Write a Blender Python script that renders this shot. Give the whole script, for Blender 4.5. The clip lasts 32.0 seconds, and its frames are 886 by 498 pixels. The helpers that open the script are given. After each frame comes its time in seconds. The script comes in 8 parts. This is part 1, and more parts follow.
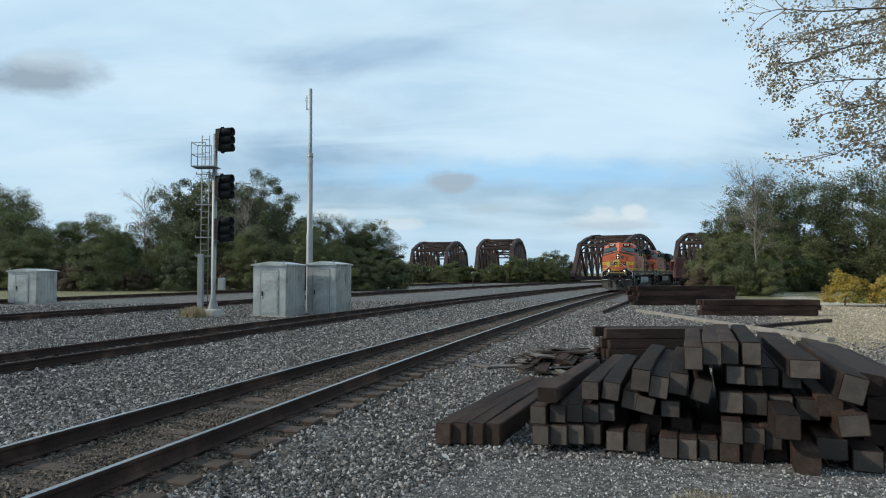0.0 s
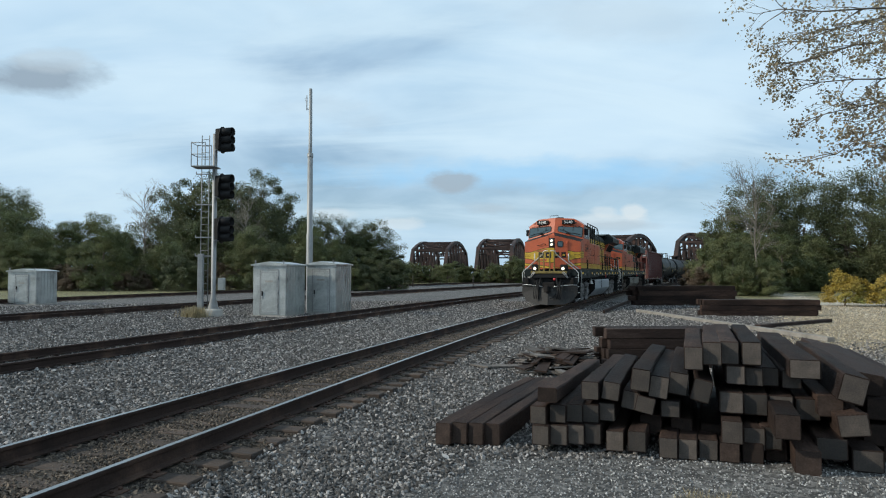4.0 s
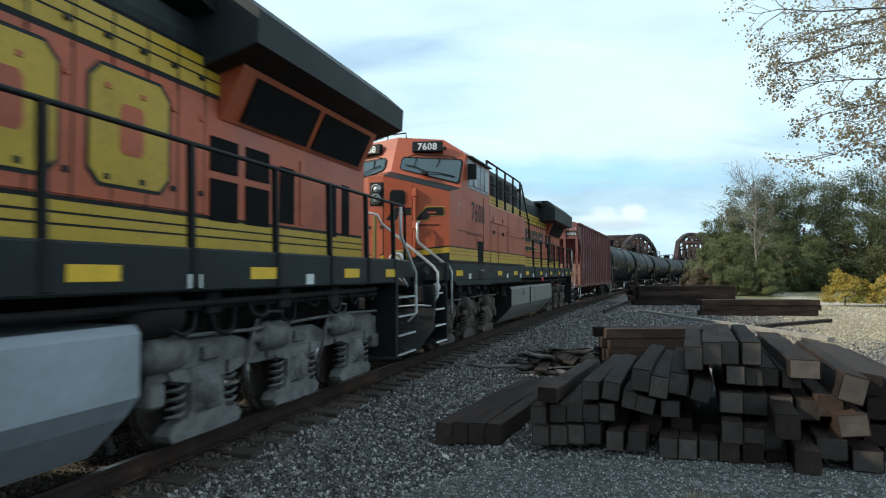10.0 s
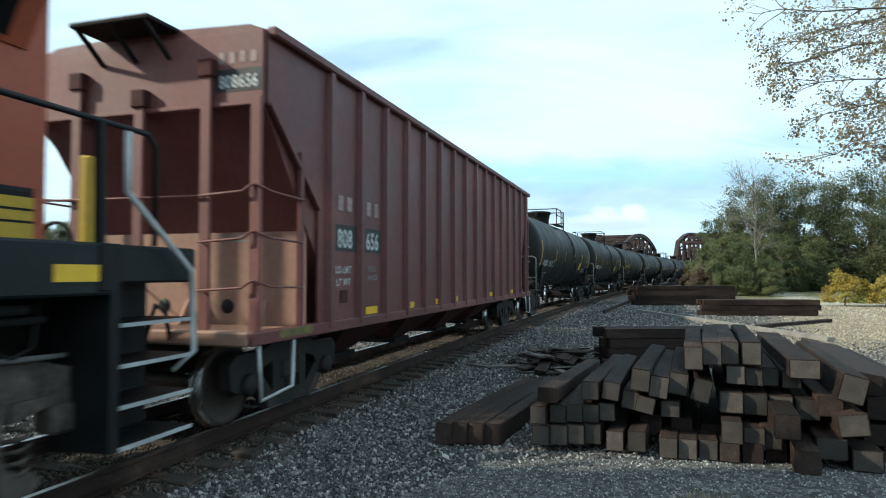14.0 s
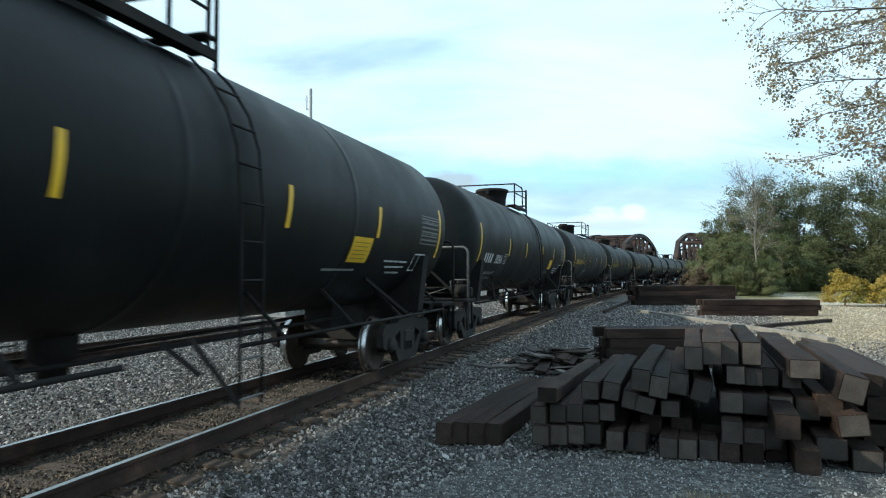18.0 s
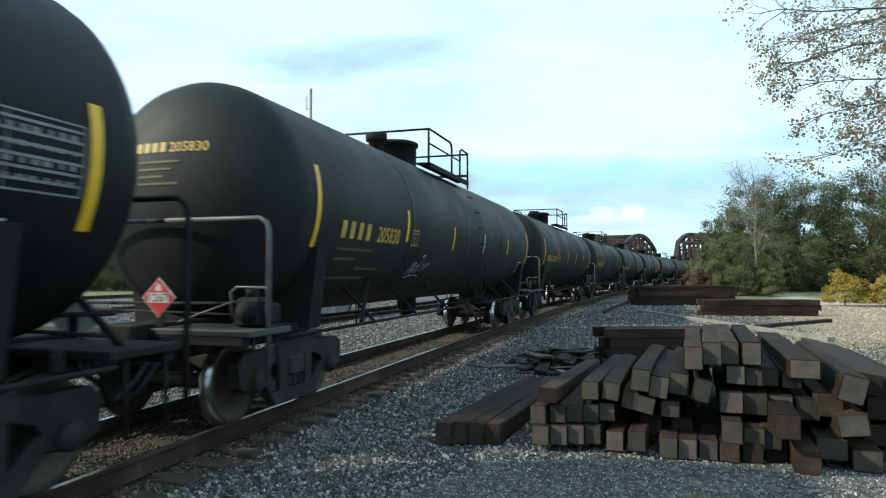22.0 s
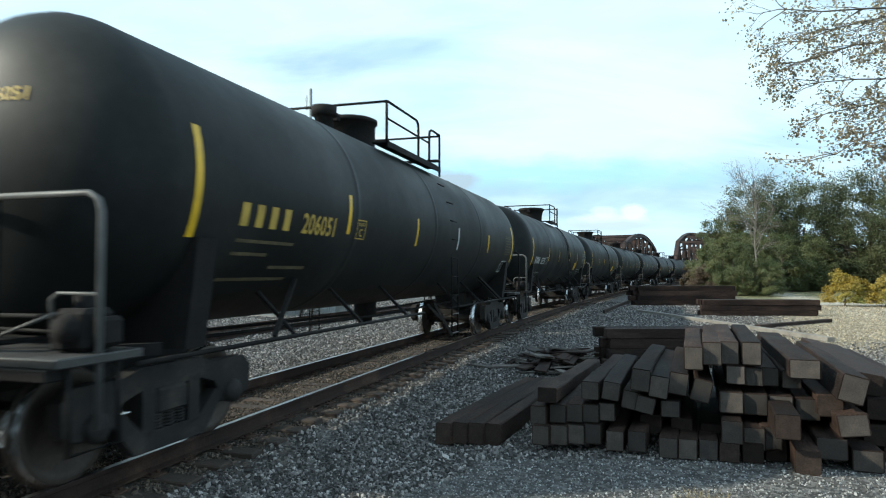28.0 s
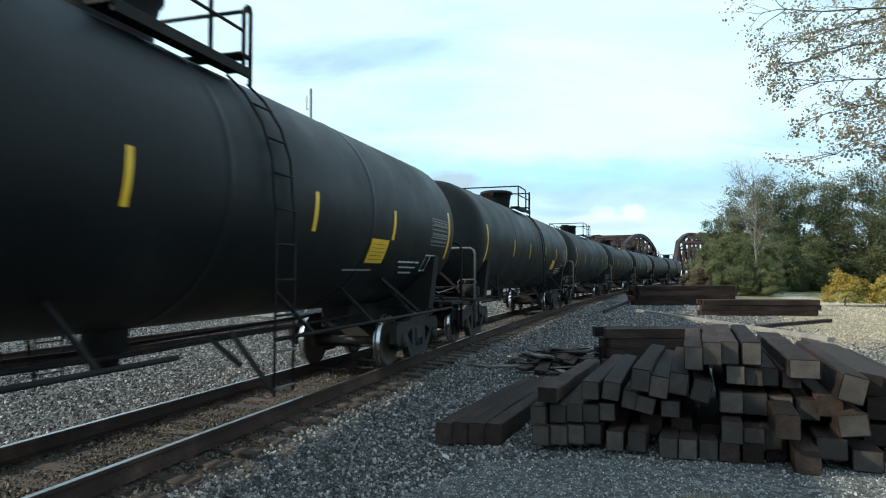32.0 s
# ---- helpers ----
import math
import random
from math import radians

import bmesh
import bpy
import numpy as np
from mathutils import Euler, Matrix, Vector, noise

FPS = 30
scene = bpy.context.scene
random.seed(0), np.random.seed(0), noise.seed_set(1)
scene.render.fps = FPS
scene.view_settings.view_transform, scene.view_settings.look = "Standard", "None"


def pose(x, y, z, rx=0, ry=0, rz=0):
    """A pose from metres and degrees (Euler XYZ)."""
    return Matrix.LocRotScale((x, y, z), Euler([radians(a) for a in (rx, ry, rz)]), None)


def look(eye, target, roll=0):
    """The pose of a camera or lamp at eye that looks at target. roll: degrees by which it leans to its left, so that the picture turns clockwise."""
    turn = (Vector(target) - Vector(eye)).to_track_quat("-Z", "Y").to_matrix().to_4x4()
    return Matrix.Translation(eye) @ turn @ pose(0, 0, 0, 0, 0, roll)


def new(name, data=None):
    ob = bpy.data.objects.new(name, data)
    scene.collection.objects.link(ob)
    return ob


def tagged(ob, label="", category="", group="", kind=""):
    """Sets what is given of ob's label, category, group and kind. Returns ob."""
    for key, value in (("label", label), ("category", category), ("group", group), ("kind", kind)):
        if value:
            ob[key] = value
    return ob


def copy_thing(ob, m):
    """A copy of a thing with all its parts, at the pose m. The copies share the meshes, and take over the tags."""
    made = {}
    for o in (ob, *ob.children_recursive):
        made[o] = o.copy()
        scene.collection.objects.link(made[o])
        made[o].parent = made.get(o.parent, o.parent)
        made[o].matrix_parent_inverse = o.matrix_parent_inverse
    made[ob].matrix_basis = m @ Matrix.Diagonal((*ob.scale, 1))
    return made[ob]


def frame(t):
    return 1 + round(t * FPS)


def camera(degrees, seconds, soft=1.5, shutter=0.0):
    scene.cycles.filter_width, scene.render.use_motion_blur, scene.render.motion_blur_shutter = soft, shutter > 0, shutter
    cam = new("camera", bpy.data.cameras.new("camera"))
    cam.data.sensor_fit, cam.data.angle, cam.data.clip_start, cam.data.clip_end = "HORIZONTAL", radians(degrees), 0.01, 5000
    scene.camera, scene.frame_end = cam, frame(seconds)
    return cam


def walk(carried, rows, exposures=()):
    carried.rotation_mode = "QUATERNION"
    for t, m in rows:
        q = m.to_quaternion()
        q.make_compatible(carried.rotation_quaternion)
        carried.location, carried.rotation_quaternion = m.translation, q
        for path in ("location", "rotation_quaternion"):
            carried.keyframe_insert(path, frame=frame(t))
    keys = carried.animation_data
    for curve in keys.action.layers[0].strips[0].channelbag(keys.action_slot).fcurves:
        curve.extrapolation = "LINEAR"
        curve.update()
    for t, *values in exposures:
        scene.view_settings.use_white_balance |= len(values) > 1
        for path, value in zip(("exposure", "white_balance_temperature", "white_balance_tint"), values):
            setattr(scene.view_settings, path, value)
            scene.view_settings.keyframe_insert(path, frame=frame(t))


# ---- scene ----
import functools

# The camera stands on a tripod beside a curved main line; a freight train comes towards it and passes.
RAIL = 0.29          # top of the rails over the ground
cam = camera(67.9, 32.0, soft=1.1, shutter=0.3)
EYE = pose(0, 0, 1.97, 92.1, 0, 0)
walk(cam, [(0.0, EYE), (32.0, EYE)],
     exposures=[(0.0, -0.15, 6450, 6), (6.5, -0.15, 6450, 6), (8.5, 0.05, 6600, 4), (10.5, 0.30, 6600, 2), (14.0, 0.38, 6440, 0), (17.0, 0.40, 6380, 0), (32.0, 0.40, 6380, 0)])

# ---- world and sun ----
SUN_AZ, SUN_EL = radians(260), radians(31.5)      # azimuth clockwise from +y
world = bpy.data.worlds.new("sky")
scene.world = world
world.use_nodes = True


def make_sky():
    nt = world.node_tree
    nt.nodes.clear()
    N, K = nt.nodes.new, nt.links.new

    def math(op, a, b=0.0):
        n = N("ShaderNodeMath")
        n.operation = op
        for i, v in enumerate((a, b)):
            if isinstance(v, (int, float)):
                n.inputs[i].default_value = v
            else:
                K(v, n.inputs[i])
        return n.outputs[0]

    sky = N("ShaderNodeTexSky")
    sky.sky_type, sky.sun_disc = "NISHITA", False
    sky.sun_elevation, sky.sun_rotation = SUN_EL, SUN_AZ
    sky.air_density, sky.dust_density, sky.ozone_density = 1.0, 0.6, 1.6
    co = N("ShaderNodeTexCoord")
    sep = N("ShaderNodeSeparateXYZ")
    K(co.outputs["Generated"], sep.inputs[0])
    up = math("MAXIMUM", sep.outputs[2], 0.0)
    lift = math("ADD", up, 0.28)
    comb = N("ShaderNodeCombineXYZ")
    K(math("DIVIDE", sep.outputs[0], lift), comb.inputs[0])
    K(math("DIVIDE", sep.outputs[1], lift), comb.inputs[1])

    def cloud(scale, loc, rot, stretch, lo, hi, detail=7, rough=0.55, dist=0.3):
        mp = N("ShaderNodeMapping")
        mp.inputs["Location"].default_value = loc
        mp.inputs["Rotation"].default_value = (0, 0, rot)
        mp.inputs["Scale"].default_value = stretch
        K(comb.outputs[0], mp.inputs[0])
        no = N("ShaderNodeTexNoise")
        no.inputs["Scale"].default_value, no.inputs["Detail"].default_value = scale, detail
        no.inputs["Roughness"].default_value, no.inputs["Distortion"].default_value = rough, dist
        K(mp.outputs[0], no.inputs["Vector"])
        mr = N("ShaderNodeMapRange")
        mr.interpolation_type = "SMOOTHSTEP"
        mr.inputs[1].default_value, mr.inputs[2].default_value = lo, hi
        K(no.outputs[0], mr.inputs[0])
        return mr.outputs[0]

    veil = cloud(0.95, (5.6, 3.2, 0), -0.5, (0.8, 1.3, 1), 0.24, 0.56, 8, 0.52, 0.5)       # broad soft sheet
    streak = cloud(2.2, (0.4, 5.2, 0), -0.35, (0.45, 1.6, 1), 0.38, 0.66, 9, 0.56, 0.5)    # finer streaks
    grey = cloud(3.0, (7.3, 2.6, 0), 0.1, (0.9, 1.2, 1), 0.60, 0.74, 5, 0.5, 0.2)          # small grey clouds
    white = cloud(1.3, (1.0, 0.5, 0), 0.2, (1, 1, 1), 0.35, 0.65, 4)

    along = math("DIVIDE", sep.outputs[0], math("MAXIMUM", sep.outputs[1], 0.05))
    high = math("DIVIDE", sep.outputs[2], math("MAXIMUM", sep.outputs[1], 0.05))
    ahead = math("GREATER_THAN", sep.outputs[1], 0.05)

    def bank(px, py, rx, ry, seed, ragged=1.5, scale=22.0, soft=0.75):
        """A small cloud in one direction (across, up), ragged at its edge."""
        dx = math("DIVIDE", math("SUBTRACT", along, px), rx)
        dy = math("DIVIDE", math("SUBTRACT", high, py), ry)
        rr = math("SQRT", math("ADD", math("MULTIPLY", dx, dx), math("MULTIPLY", dy, dy)))
        no = N("ShaderNodeTexNoise")
        no.inputs["Scale"].default_value, no.inputs["Detail"].default_value, no.inputs["Roughness"].default_value = scale, 8, 0.6
        mp = N("ShaderNodeMapping")
        mp.inputs["Location"].default_value = (seed, seed * 0.7, 0)
        mp.inputs["Scale"].default_value = (0.6, 0.6, 1.3)
        K(co.outputs["Generated"], mp.inputs[0])
        K(mp.outputs[0], no.inputs["Vector"])
        e = math("ADD", rr, math("MULTIPLY", math("SUBTRACT", no.outputs[0], 0.5), ragged))
        mr = N("ShaderNodeMapRange")
        mr.inputs[1].default_value, mr.inputs[2].default_value, mr.inputs[3].default_value, mr.inputs[4].default_value = 1.05 - soft, 1.05, 1.0, 0.0
        K(e, mr.inputs[0])
        return math("MULTIPLY", mr.outputs[0], ahead)

    def mix(f, a, b):
        m = N("ShaderNodeMix")
        m.data_type = "RGBA"
        for i, v in ((0, f), (6, a), (7, b)):
            if isinstance(v, (int, float)):
                m.inputs[i].default_value = v
            elif isinstance(v, tuple):
                m.inputs[i].default_value = (*v, 1)
            else:
                K(v, m.inputs[i])
        return m.outputs[2]

    bright = mix(white, (6.0, 8.2, 10.4), (7.6, 9.6, 11.5))
    c = mix(math("MULTIPLY", veil, 0.93), mix(0.25, sky.outputs[0], (3.0, 6.2, 10.6)), bright)
    c = mix(math("MULTIPLY", streak, 0.55), c, (8.3, 10.1, 11.5))
    c = mix(math("MULTIPLY", bank(0.13, 0.152, 0.42, 0.028, 8.2, 1.6), 0.75), c, (4.2, 7.6, 11.2))      # blue gap low in the sky
    c = mix(math("MULTIPLY", bank(0.28, 0.392, 0.20, 0.05, 6.4, 1.5), 0.45), c, (6.2, 7.6, 9.0))
    c = mix(math("MULTIPLY", grey, 0.2), c, (5.2, 6.0, 7.0))
    haze = math("POWER", math("SUBTRACT", 1.0, math("MINIMUM", up, 1.0)), 14.0)
    c = mix(math("MULTIPLY", haze, 0.7), c, (4.9, 6.7, 8.3))
    c = mix(math("MULTIPLY", bank(-0.62, 0.302, 0.115, 0.034, 1.0, 1.6, 16, 0.6), 0.9), c, (3.6, 4.5, 5.6))
    c = mix(math("MULTIPLY", bank(-0.60, 0.328, 0.07, 0.02, 3.4, 1.9, 20, 0.5), 0.5), c, (6.0, 7.0, 8.0))
    c = mix(math("MULTIPLY", bank(0.012, 0.140, 0.05, 0.017, 2.3, 1.5, 30, 0.5), 0.85), c, (4.4, 5.3, 6.3))
    c = mix(math("MULTIPLY", bank(0.075, 0.098, 0.045, 0.012, 9.2, 1.5, 30, 0.6), 0.5), c, (5.4, 6.4, 7.4))
    for bx, by, rx, ry, sd, f in ((0.255, 0.080, 0.07, 0.012, 4.1, .5), (0.29, 0.094, 0.022, 0.014, 6.3, .7), (0.245, 0.092, 0.022, 0.010, 7.9, .45), (-0.065, 0.075, 0.04, 0.012, 5.7, .5), (-0.17, 0.09, 0.045, 0.012, 8.8, .4)):
        c = mix(math("MULTIPLY", bank(bx, by, rx, ry, sd, 1.3, 34, 0.45), f), c, (8.7, 9.3, 9.8))
    c = mix(math("MULTIPLY", bank(0.25, 0.072, 0.09, 0.010, 2.9, 1.3, 28, 0.6), .7), c, (5.6, 6.7, 7.8))
    bg = N("ShaderNodeBackground")
    bg.inputs[1].default_value = 0.097
    K(c, bg.inputs[0])
    out = N("ShaderNodeOutputWorld")
    K(bg.outputs[0], out.inputs[0])


make_sky()
sun = new("sun", bpy.data.lights.new("sun", "SUN"))
sun.data.energy, sun.data.angle, sun.data.color = 3.7, radians(1.5), (1.0, 0.92, 0.80)
sun.matrix_world = look((math.sin(SUN_AZ) * math.cos(SUN_EL) * 100, math.cos(SUN_AZ) * math.cos(SUN_EL) * 100, math.sin(SUN_EL) * 100), (0, 0, 0))


# ---- materials ----
def mat(name, col, rough=0.6, metal=0.0, var=0.25, scale=3.0, fine=40.0, bump=0.15, bscale=None, rand=0.0, col2=None, mix2=(0.5, 0.7), s2=1.2, emit=0.0, spec=0.5, stretch=(1, 1, 1), island=False):
    """col varied by two noises, stained by col2 in patches of 1/s2 metres, with fine relief; rand varies it from piece to piece."""
    m = bpy.data.materials.new(name)
    m.use_nodes = True
    nt = m.node_tree
    N, K = nt.nodes.new, nt.links.new
    b = nt.nodes["Principled BSDF"]
    b.inputs["Roughness"].default_value, b.inputs["Metallic"].default_value = rough, metal
    b.inputs["Specular IOR Level"].default_value = spec
    co = N("ShaderNodeTexCoord")
    mp = N("ShaderNodeMapping")
    mp.inputs["Scale"].default_value = stretch
    K(co.outputs["Object"], mp.inputs[0])
    vec = mp.outputs[0]
    info = N("ShaderNodeObjectInfo")
    geo = N("ShaderNodeNewGeometry")
    if rand and not island:
        add = N("ShaderNodeVectorMath")
        add.operation = "ADD"
        mul = N("ShaderNodeVectorMath")
        mul.operation = "SCALE"
        mul.inputs[0].default_value = (17, 31, 7)
        K(info.outputs["Random"], mul.inputs["Scale"])
        K(vec, add.inputs[0])
        K(mul.outputs[0], add.inputs[1])
        vec = add.outputs[0]

    def noise_at(sc, det=5):
        n = N("ShaderNodeTexNoise")
        n.inputs["Scale"].default_value, n.inputs["Detail"].default_value = sc, det
        n.inputs["Roughness"].default_value = 0.6
        K(vec, n.inputs["Vector"])
        return n.outputs[0]

    def ramp(src, lo, hi, a, z):
        r = N("ShaderNodeMapRange")
        for i, v in enumerate((lo, hi, a, z), 1):
            r.inputs[i].default_value = v
        K(src, r.inputs[0])
        return r.outputs[0]

    big, small = noise_at(scale), noise_at(fine)
    tot = N("ShaderNodeMath")
    tot.operation = "MULTIPLY"
    K(ramp(big, 0.3, 0.7, 1 - var, 1 + var), tot.inputs[0])
    K(ramp(small, 0.3, 0.7, 1 - var * 0.7, 1 + var * 0.7), tot.inputs[1])
    fac = tot.outputs[0]
    if rand:
        t2 = N("ShaderNodeMath")
        t2.operation = "MULTIPLY"
        K(fac, t2.inputs[0])
        K(ramp(geo.outputs["Random Per Island"] if island else info.outputs["Random"], 0, 1, 1 - rand, 1 + rand), t2.inputs[1])
        fac = t2.outputs[0]
    base = None
    if col2:
        mx = N("ShaderNodeMix")
        mx.data_type = "RGBA"
        mx.inputs[6].default_value, mx.inputs[7].default_value = (*col, 1), (*col2, 1)
        K(ramp(noise_at(s2, 6), mix2[0], mix2[1], 0, 1), mx.inputs[0])
        base = mx.outputs[2]
    sc = N("ShaderNodeVectorMath")
    sc.operation = "SCALE"
    if base:
        K(base, sc.inputs[0])
    else:
        sc.inputs[0].default_value = col
    K(fac, sc.inputs["Scale"])
    K(sc.outputs[0], b.inputs["Base Color"])
    K(ramp(big, 0.3, 0.7, max(0.03, rough - 0.1), min(1, rough + 0.1)), b.inputs["Roughness"])
    if bump:
        bp = N("ShaderNodeBump")
        bp.inputs["Strength"].default_value, bp.inputs["Distance"].default_value = bump, 0.02
        K(noise_at(bscale, 4) if bscale else small, bp.inputs["Height"])
        K(bp.outputs[0], b.inputs["Normal"])
    if emit:
        b.inputs["Emission Color"].default_value, b.inputs["Emission Strength"].default_value = (*col, 1), emit
    return m


def speckle(m, scale, lo, hi):
    """Stone-sized cells of differing brightness on a material."""
    nt = m.node_tree
    b = nt.nodes["Principled BSDF"]
    src = b.inputs["Base Color"].links[0].from_socket
    co = nt.nodes.new("ShaderNodeTexCoord")
    vo = nt.nodes.new("ShaderNodeTexVoronoi")
    vo.inputs["Scale"].default_value = scale
    nt.links.new(co.outputs["Object"], vo.inputs["Vector"])
    sp = nt.nodes.new("ShaderNodeSeparateColor")
    nt.links.new(vo.outputs["Color"], sp.inputs[0])
    pw = nt.nodes.new("ShaderNodeMath")
    pw.operation = "POWER"
    pw.inputs[1].default_value = 2.2
    nt.links.new(sp.outputs[0], pw.inputs[0])
    mr = nt.nodes.new("ShaderNodeMapRange")
    mr.inputs[3].default_value, mr.inputs[4].default_value = lo, hi
    nt.links.new(pw.outputs[0], mr.inputs[0])
    sc = nt.nodes.new("ShaderNodeVectorMath")
    sc.operation = "SCALE"
    nt.links.new(src, sc.inputs[0])
    nt.links.new(mr.outputs[0], sc.inputs["Scale"])
    nt.links.new(sc.outputs[0], b.inputs["Base Color"])


def by_stone(m, lo, hi):
    """Few pale stones among many dark ones."""
    nt = m.node_tree
    b = nt.nodes["Principled BSDF"]
    src = b.inputs["Base Color"].links[0].from_socket
    geo = nt.nodes.new("ShaderNodeNewGeometry")
    pw = nt.nodes.new("ShaderNodeMath")
    pw.operation = "POWER"
    pw.inputs[1].default_value = 3.0
    nt.links.new(geo.outputs["Random Per Island"], pw.inputs[0])
    mr = nt.nodes.new("ShaderNodeMapRange")
    mr.inputs[3].default_value, mr.inputs[4].default_value = lo, hi
    nt.links.new(pw.outputs[0], mr.inputs[0])
    sc = nt.nodes.new("ShaderNodeVectorMath")
    sc.operation = "SCALE"
    nt.links.new(src, sc.inputs[0])
    nt.links.new(mr.outputs[0], sc.inputs["Scale"])
    nt.links.new(sc.outputs[0], b.inputs["Base Color"])


def dots(m, scale, dark):
    """A regular grid of small dark holes on a metal plate."""
    nt = m.node_tree
    b = nt.nodes["Principled BSDF"]
    src = b.inputs["Base Color"].links[0].from_socket
    co = nt.nodes.new("ShaderNodeTexCoord")
    vo = nt.nodes.new("ShaderNodeTexVoronoi")
    vo.inputs["Scale"].default_value, vo.inputs["Randomness"].default_value = scale, 0.0
    nt.links.new(co.outputs["Object"], vo.inputs["Vector"])
    mr = nt.nodes.new("ShaderNodeMapRange")
    for i, v in enumerate((0.25, 0.4, dark, 1.0), 1):
        mr.inputs[i].default_value = v
    nt.links.new(vo.outputs["Distance"], mr.inputs[0])
    sc = nt.nodes.new("ShaderNodeVectorMath")
    sc.operation = "SCALE"
    nt.links.new(src, sc.inputs[0])
    nt.links.new(mr.outputs[0], sc.inputs["Scale"])
    nt.links.new(sc.outputs[0], b.inputs["Base Color"])


GRAVEL = (0.074, 0.070, 0.066)
M_GROUND = mat("ballast_ground", GRAVEL, 0.9, var=0.35, scale=0.35, fine=22, bump=1.0, bscale=16, col2=(0.075, 0.072, 0.07), mix2=(0.52, 0.68), s2=0.25)
M_STONE = mat("ballast_stone", (0.120, 0.112, 0.106), 0.9, var=0.18, scale=6, fine=60, bump=0.25, rand=0.1, island=True)
by_stone(M_STONE, 0.42, 3.2)
M_STONE_DARK = mat("oily_stone", (0.082, 0.064, 0.048), 0.85, var=0.2, scale=6, fine=60, bump=0.25, rand=0.1, island=True)
by_stone(M_STONE_DARK, 0.5, 2.2)
M_STONE_FINE = mat("stone_chipping", (0.200, 0.195, 0.188), 0.9, var=0.15, scale=6, fine=60, bump=0.2, rand=0.1, island=True)
by_stone(M_STONE_FINE, 0.5, 2.3)
M_STONE_TAN = mat("tan_stone", (0.31, 0.255, 0.175), 0.9, var=0.18, scale=6, fine=60, bump=0.25, rand=0.1, island=True)
by_stone(M_STONE_TAN, 0.6, 1.9)
M_RAIL = mat("rail_side", (0.034, 0.0215, 0.0175), 0.8, 0.0, spec=0.2, var=0.35, scale=2, fine=50, bump=0.2, col2=(0.09, 0.055, 0.04))
M_RAILTOP = mat("rail_head", (0.34, 0.33, 0.32), 0.33, 1.0, var=0.15, scale=1.0, fine=30, bump=0.03, stretch=(1, 1, 1))
M_TIE = mat("track_tie", (0.036, 0.025, 0.019), 0.9, var=0.4, scale=3, fine=45, bump=0.5, rand=0.4, col2=(0.085, 0.058, 0.042), stretch=(1, 0.2, 1))
M_CREO = mat("creosoted_timber", (0.0175, 0.0108, 0.0088), 0.85, spec=0.18, var=0.5, scale=2.5, fine=40, bump=0.6, rand=0.5, col2=(0.052, 0.032, 0.024), mix2=(0.42, 0.75), s2=2.4, stretch=(0.25, 1, 1))
M_CREO_OLD = mat("weathered_timber", (0.024, 0.0145, 0.0115), 0.85, spec=0.25, var=0.4, scale=2.5, fine=40, bump=0.4, rand=0.35, col2=(0.055, 0.037, 0.030), s2=2.0, stretch=(0.25, 1, 1))
M_TIE_END = mat("sawn_tie_end", (0.037, 0.0258, 0.0212), 0.9, spec=0.2, var=0.35, scale=9, fine=60, bump=0.3, rand=0.45)
M_PLATE = mat("toothed_end_plate", (0.061, 0.049, 0.041), 0.75, 0.1, var=0.35, scale=8, fine=70, bump=0.3, rand=0.5)
dots(M_PLATE, 42, 0.35)
M_BOX = mat("galvanised_sheet", (0.46, 0.47, 0.455), 0.38, 0.6, var=0.14, scale=1.2, fine=14, bump=0.05, col2=(0.28, 0.285, 0.275), mix2=(0.45, 0.7), s2=1.6)
M_DRUM = mat("pale_blue_plastic", (0.30, 0.40, 0.45), 0.45, var=0.1, scale=3, fine=20, bump=0.03)
M_BOXDARK = mat("grey_trim", (0.28, 0.28, 0.28), 0.5, 0.4, var=0.15)
M_GALV = mat("galvanised_steel", (0.27, 0.275, 0.275), 0.55, 0.4, var=0.2, scale=2, fine=25, bump=0.08)
M_BLACK = mat("flat_black", (0.010, 0.010, 0.0105), 0.6, spec=0.22, var=0.25, scale=3)
M_CONC = mat("concrete", (0.36, 0.34, 0.31), 0.9, var=0.2, scale=4, fine=50, bump=0.3)
M_TRUSS = mat("rusty_bridge_steel", (0.036, 0.023, 0.021), 0.8, 0.2, var=0.4, scale=0.5, fine=6, bump=0.2, col2=(0.085, 0.043, 0.034), s2=0.4)
M_BARK = mat("bark", (0.10, 0.08, 0.062), 0.9, var=0.4, scale=4, fine=30, bump=0.6, stretch=(1, 1, 0.3))
M_BARK2 = mat("pale_bark", (0.19, 0.165, 0.14), 0.9, var=0.3, scale=4, fine=30, bump=0.5, stretch=(1, 1, 0.3))


def leaf_mat(name, col, col2, trans=0.25):
    m = mat(name, col, 0.6, var=0.3, scale=0.25, fine=3.0, bump=0.0, rand=0.4, island=True, col2=col2, mix2=(0.45, 0.62), s2=0.14)
    nt = m.node_tree
    b = nt.nodes["Principled BSDF"]
    src = b.inputs["Base Color"].links[0].from_socket
    tr = nt.nodes.new("ShaderNodeBsdfTranslucent")
    nt.links.new(src, tr.inputs[0])
    mx = nt.nodes.new("ShaderNodeMixShader")
    mx.inputs[0].default_value = trans
    nt.links.new(b.outputs[0], mx.inputs[1])
    nt.links.new(tr.outputs[0], mx.inputs[2])
    nt.links.new(mx.outputs[0], nt.nodes["Material Output"].inputs[0])
    return m


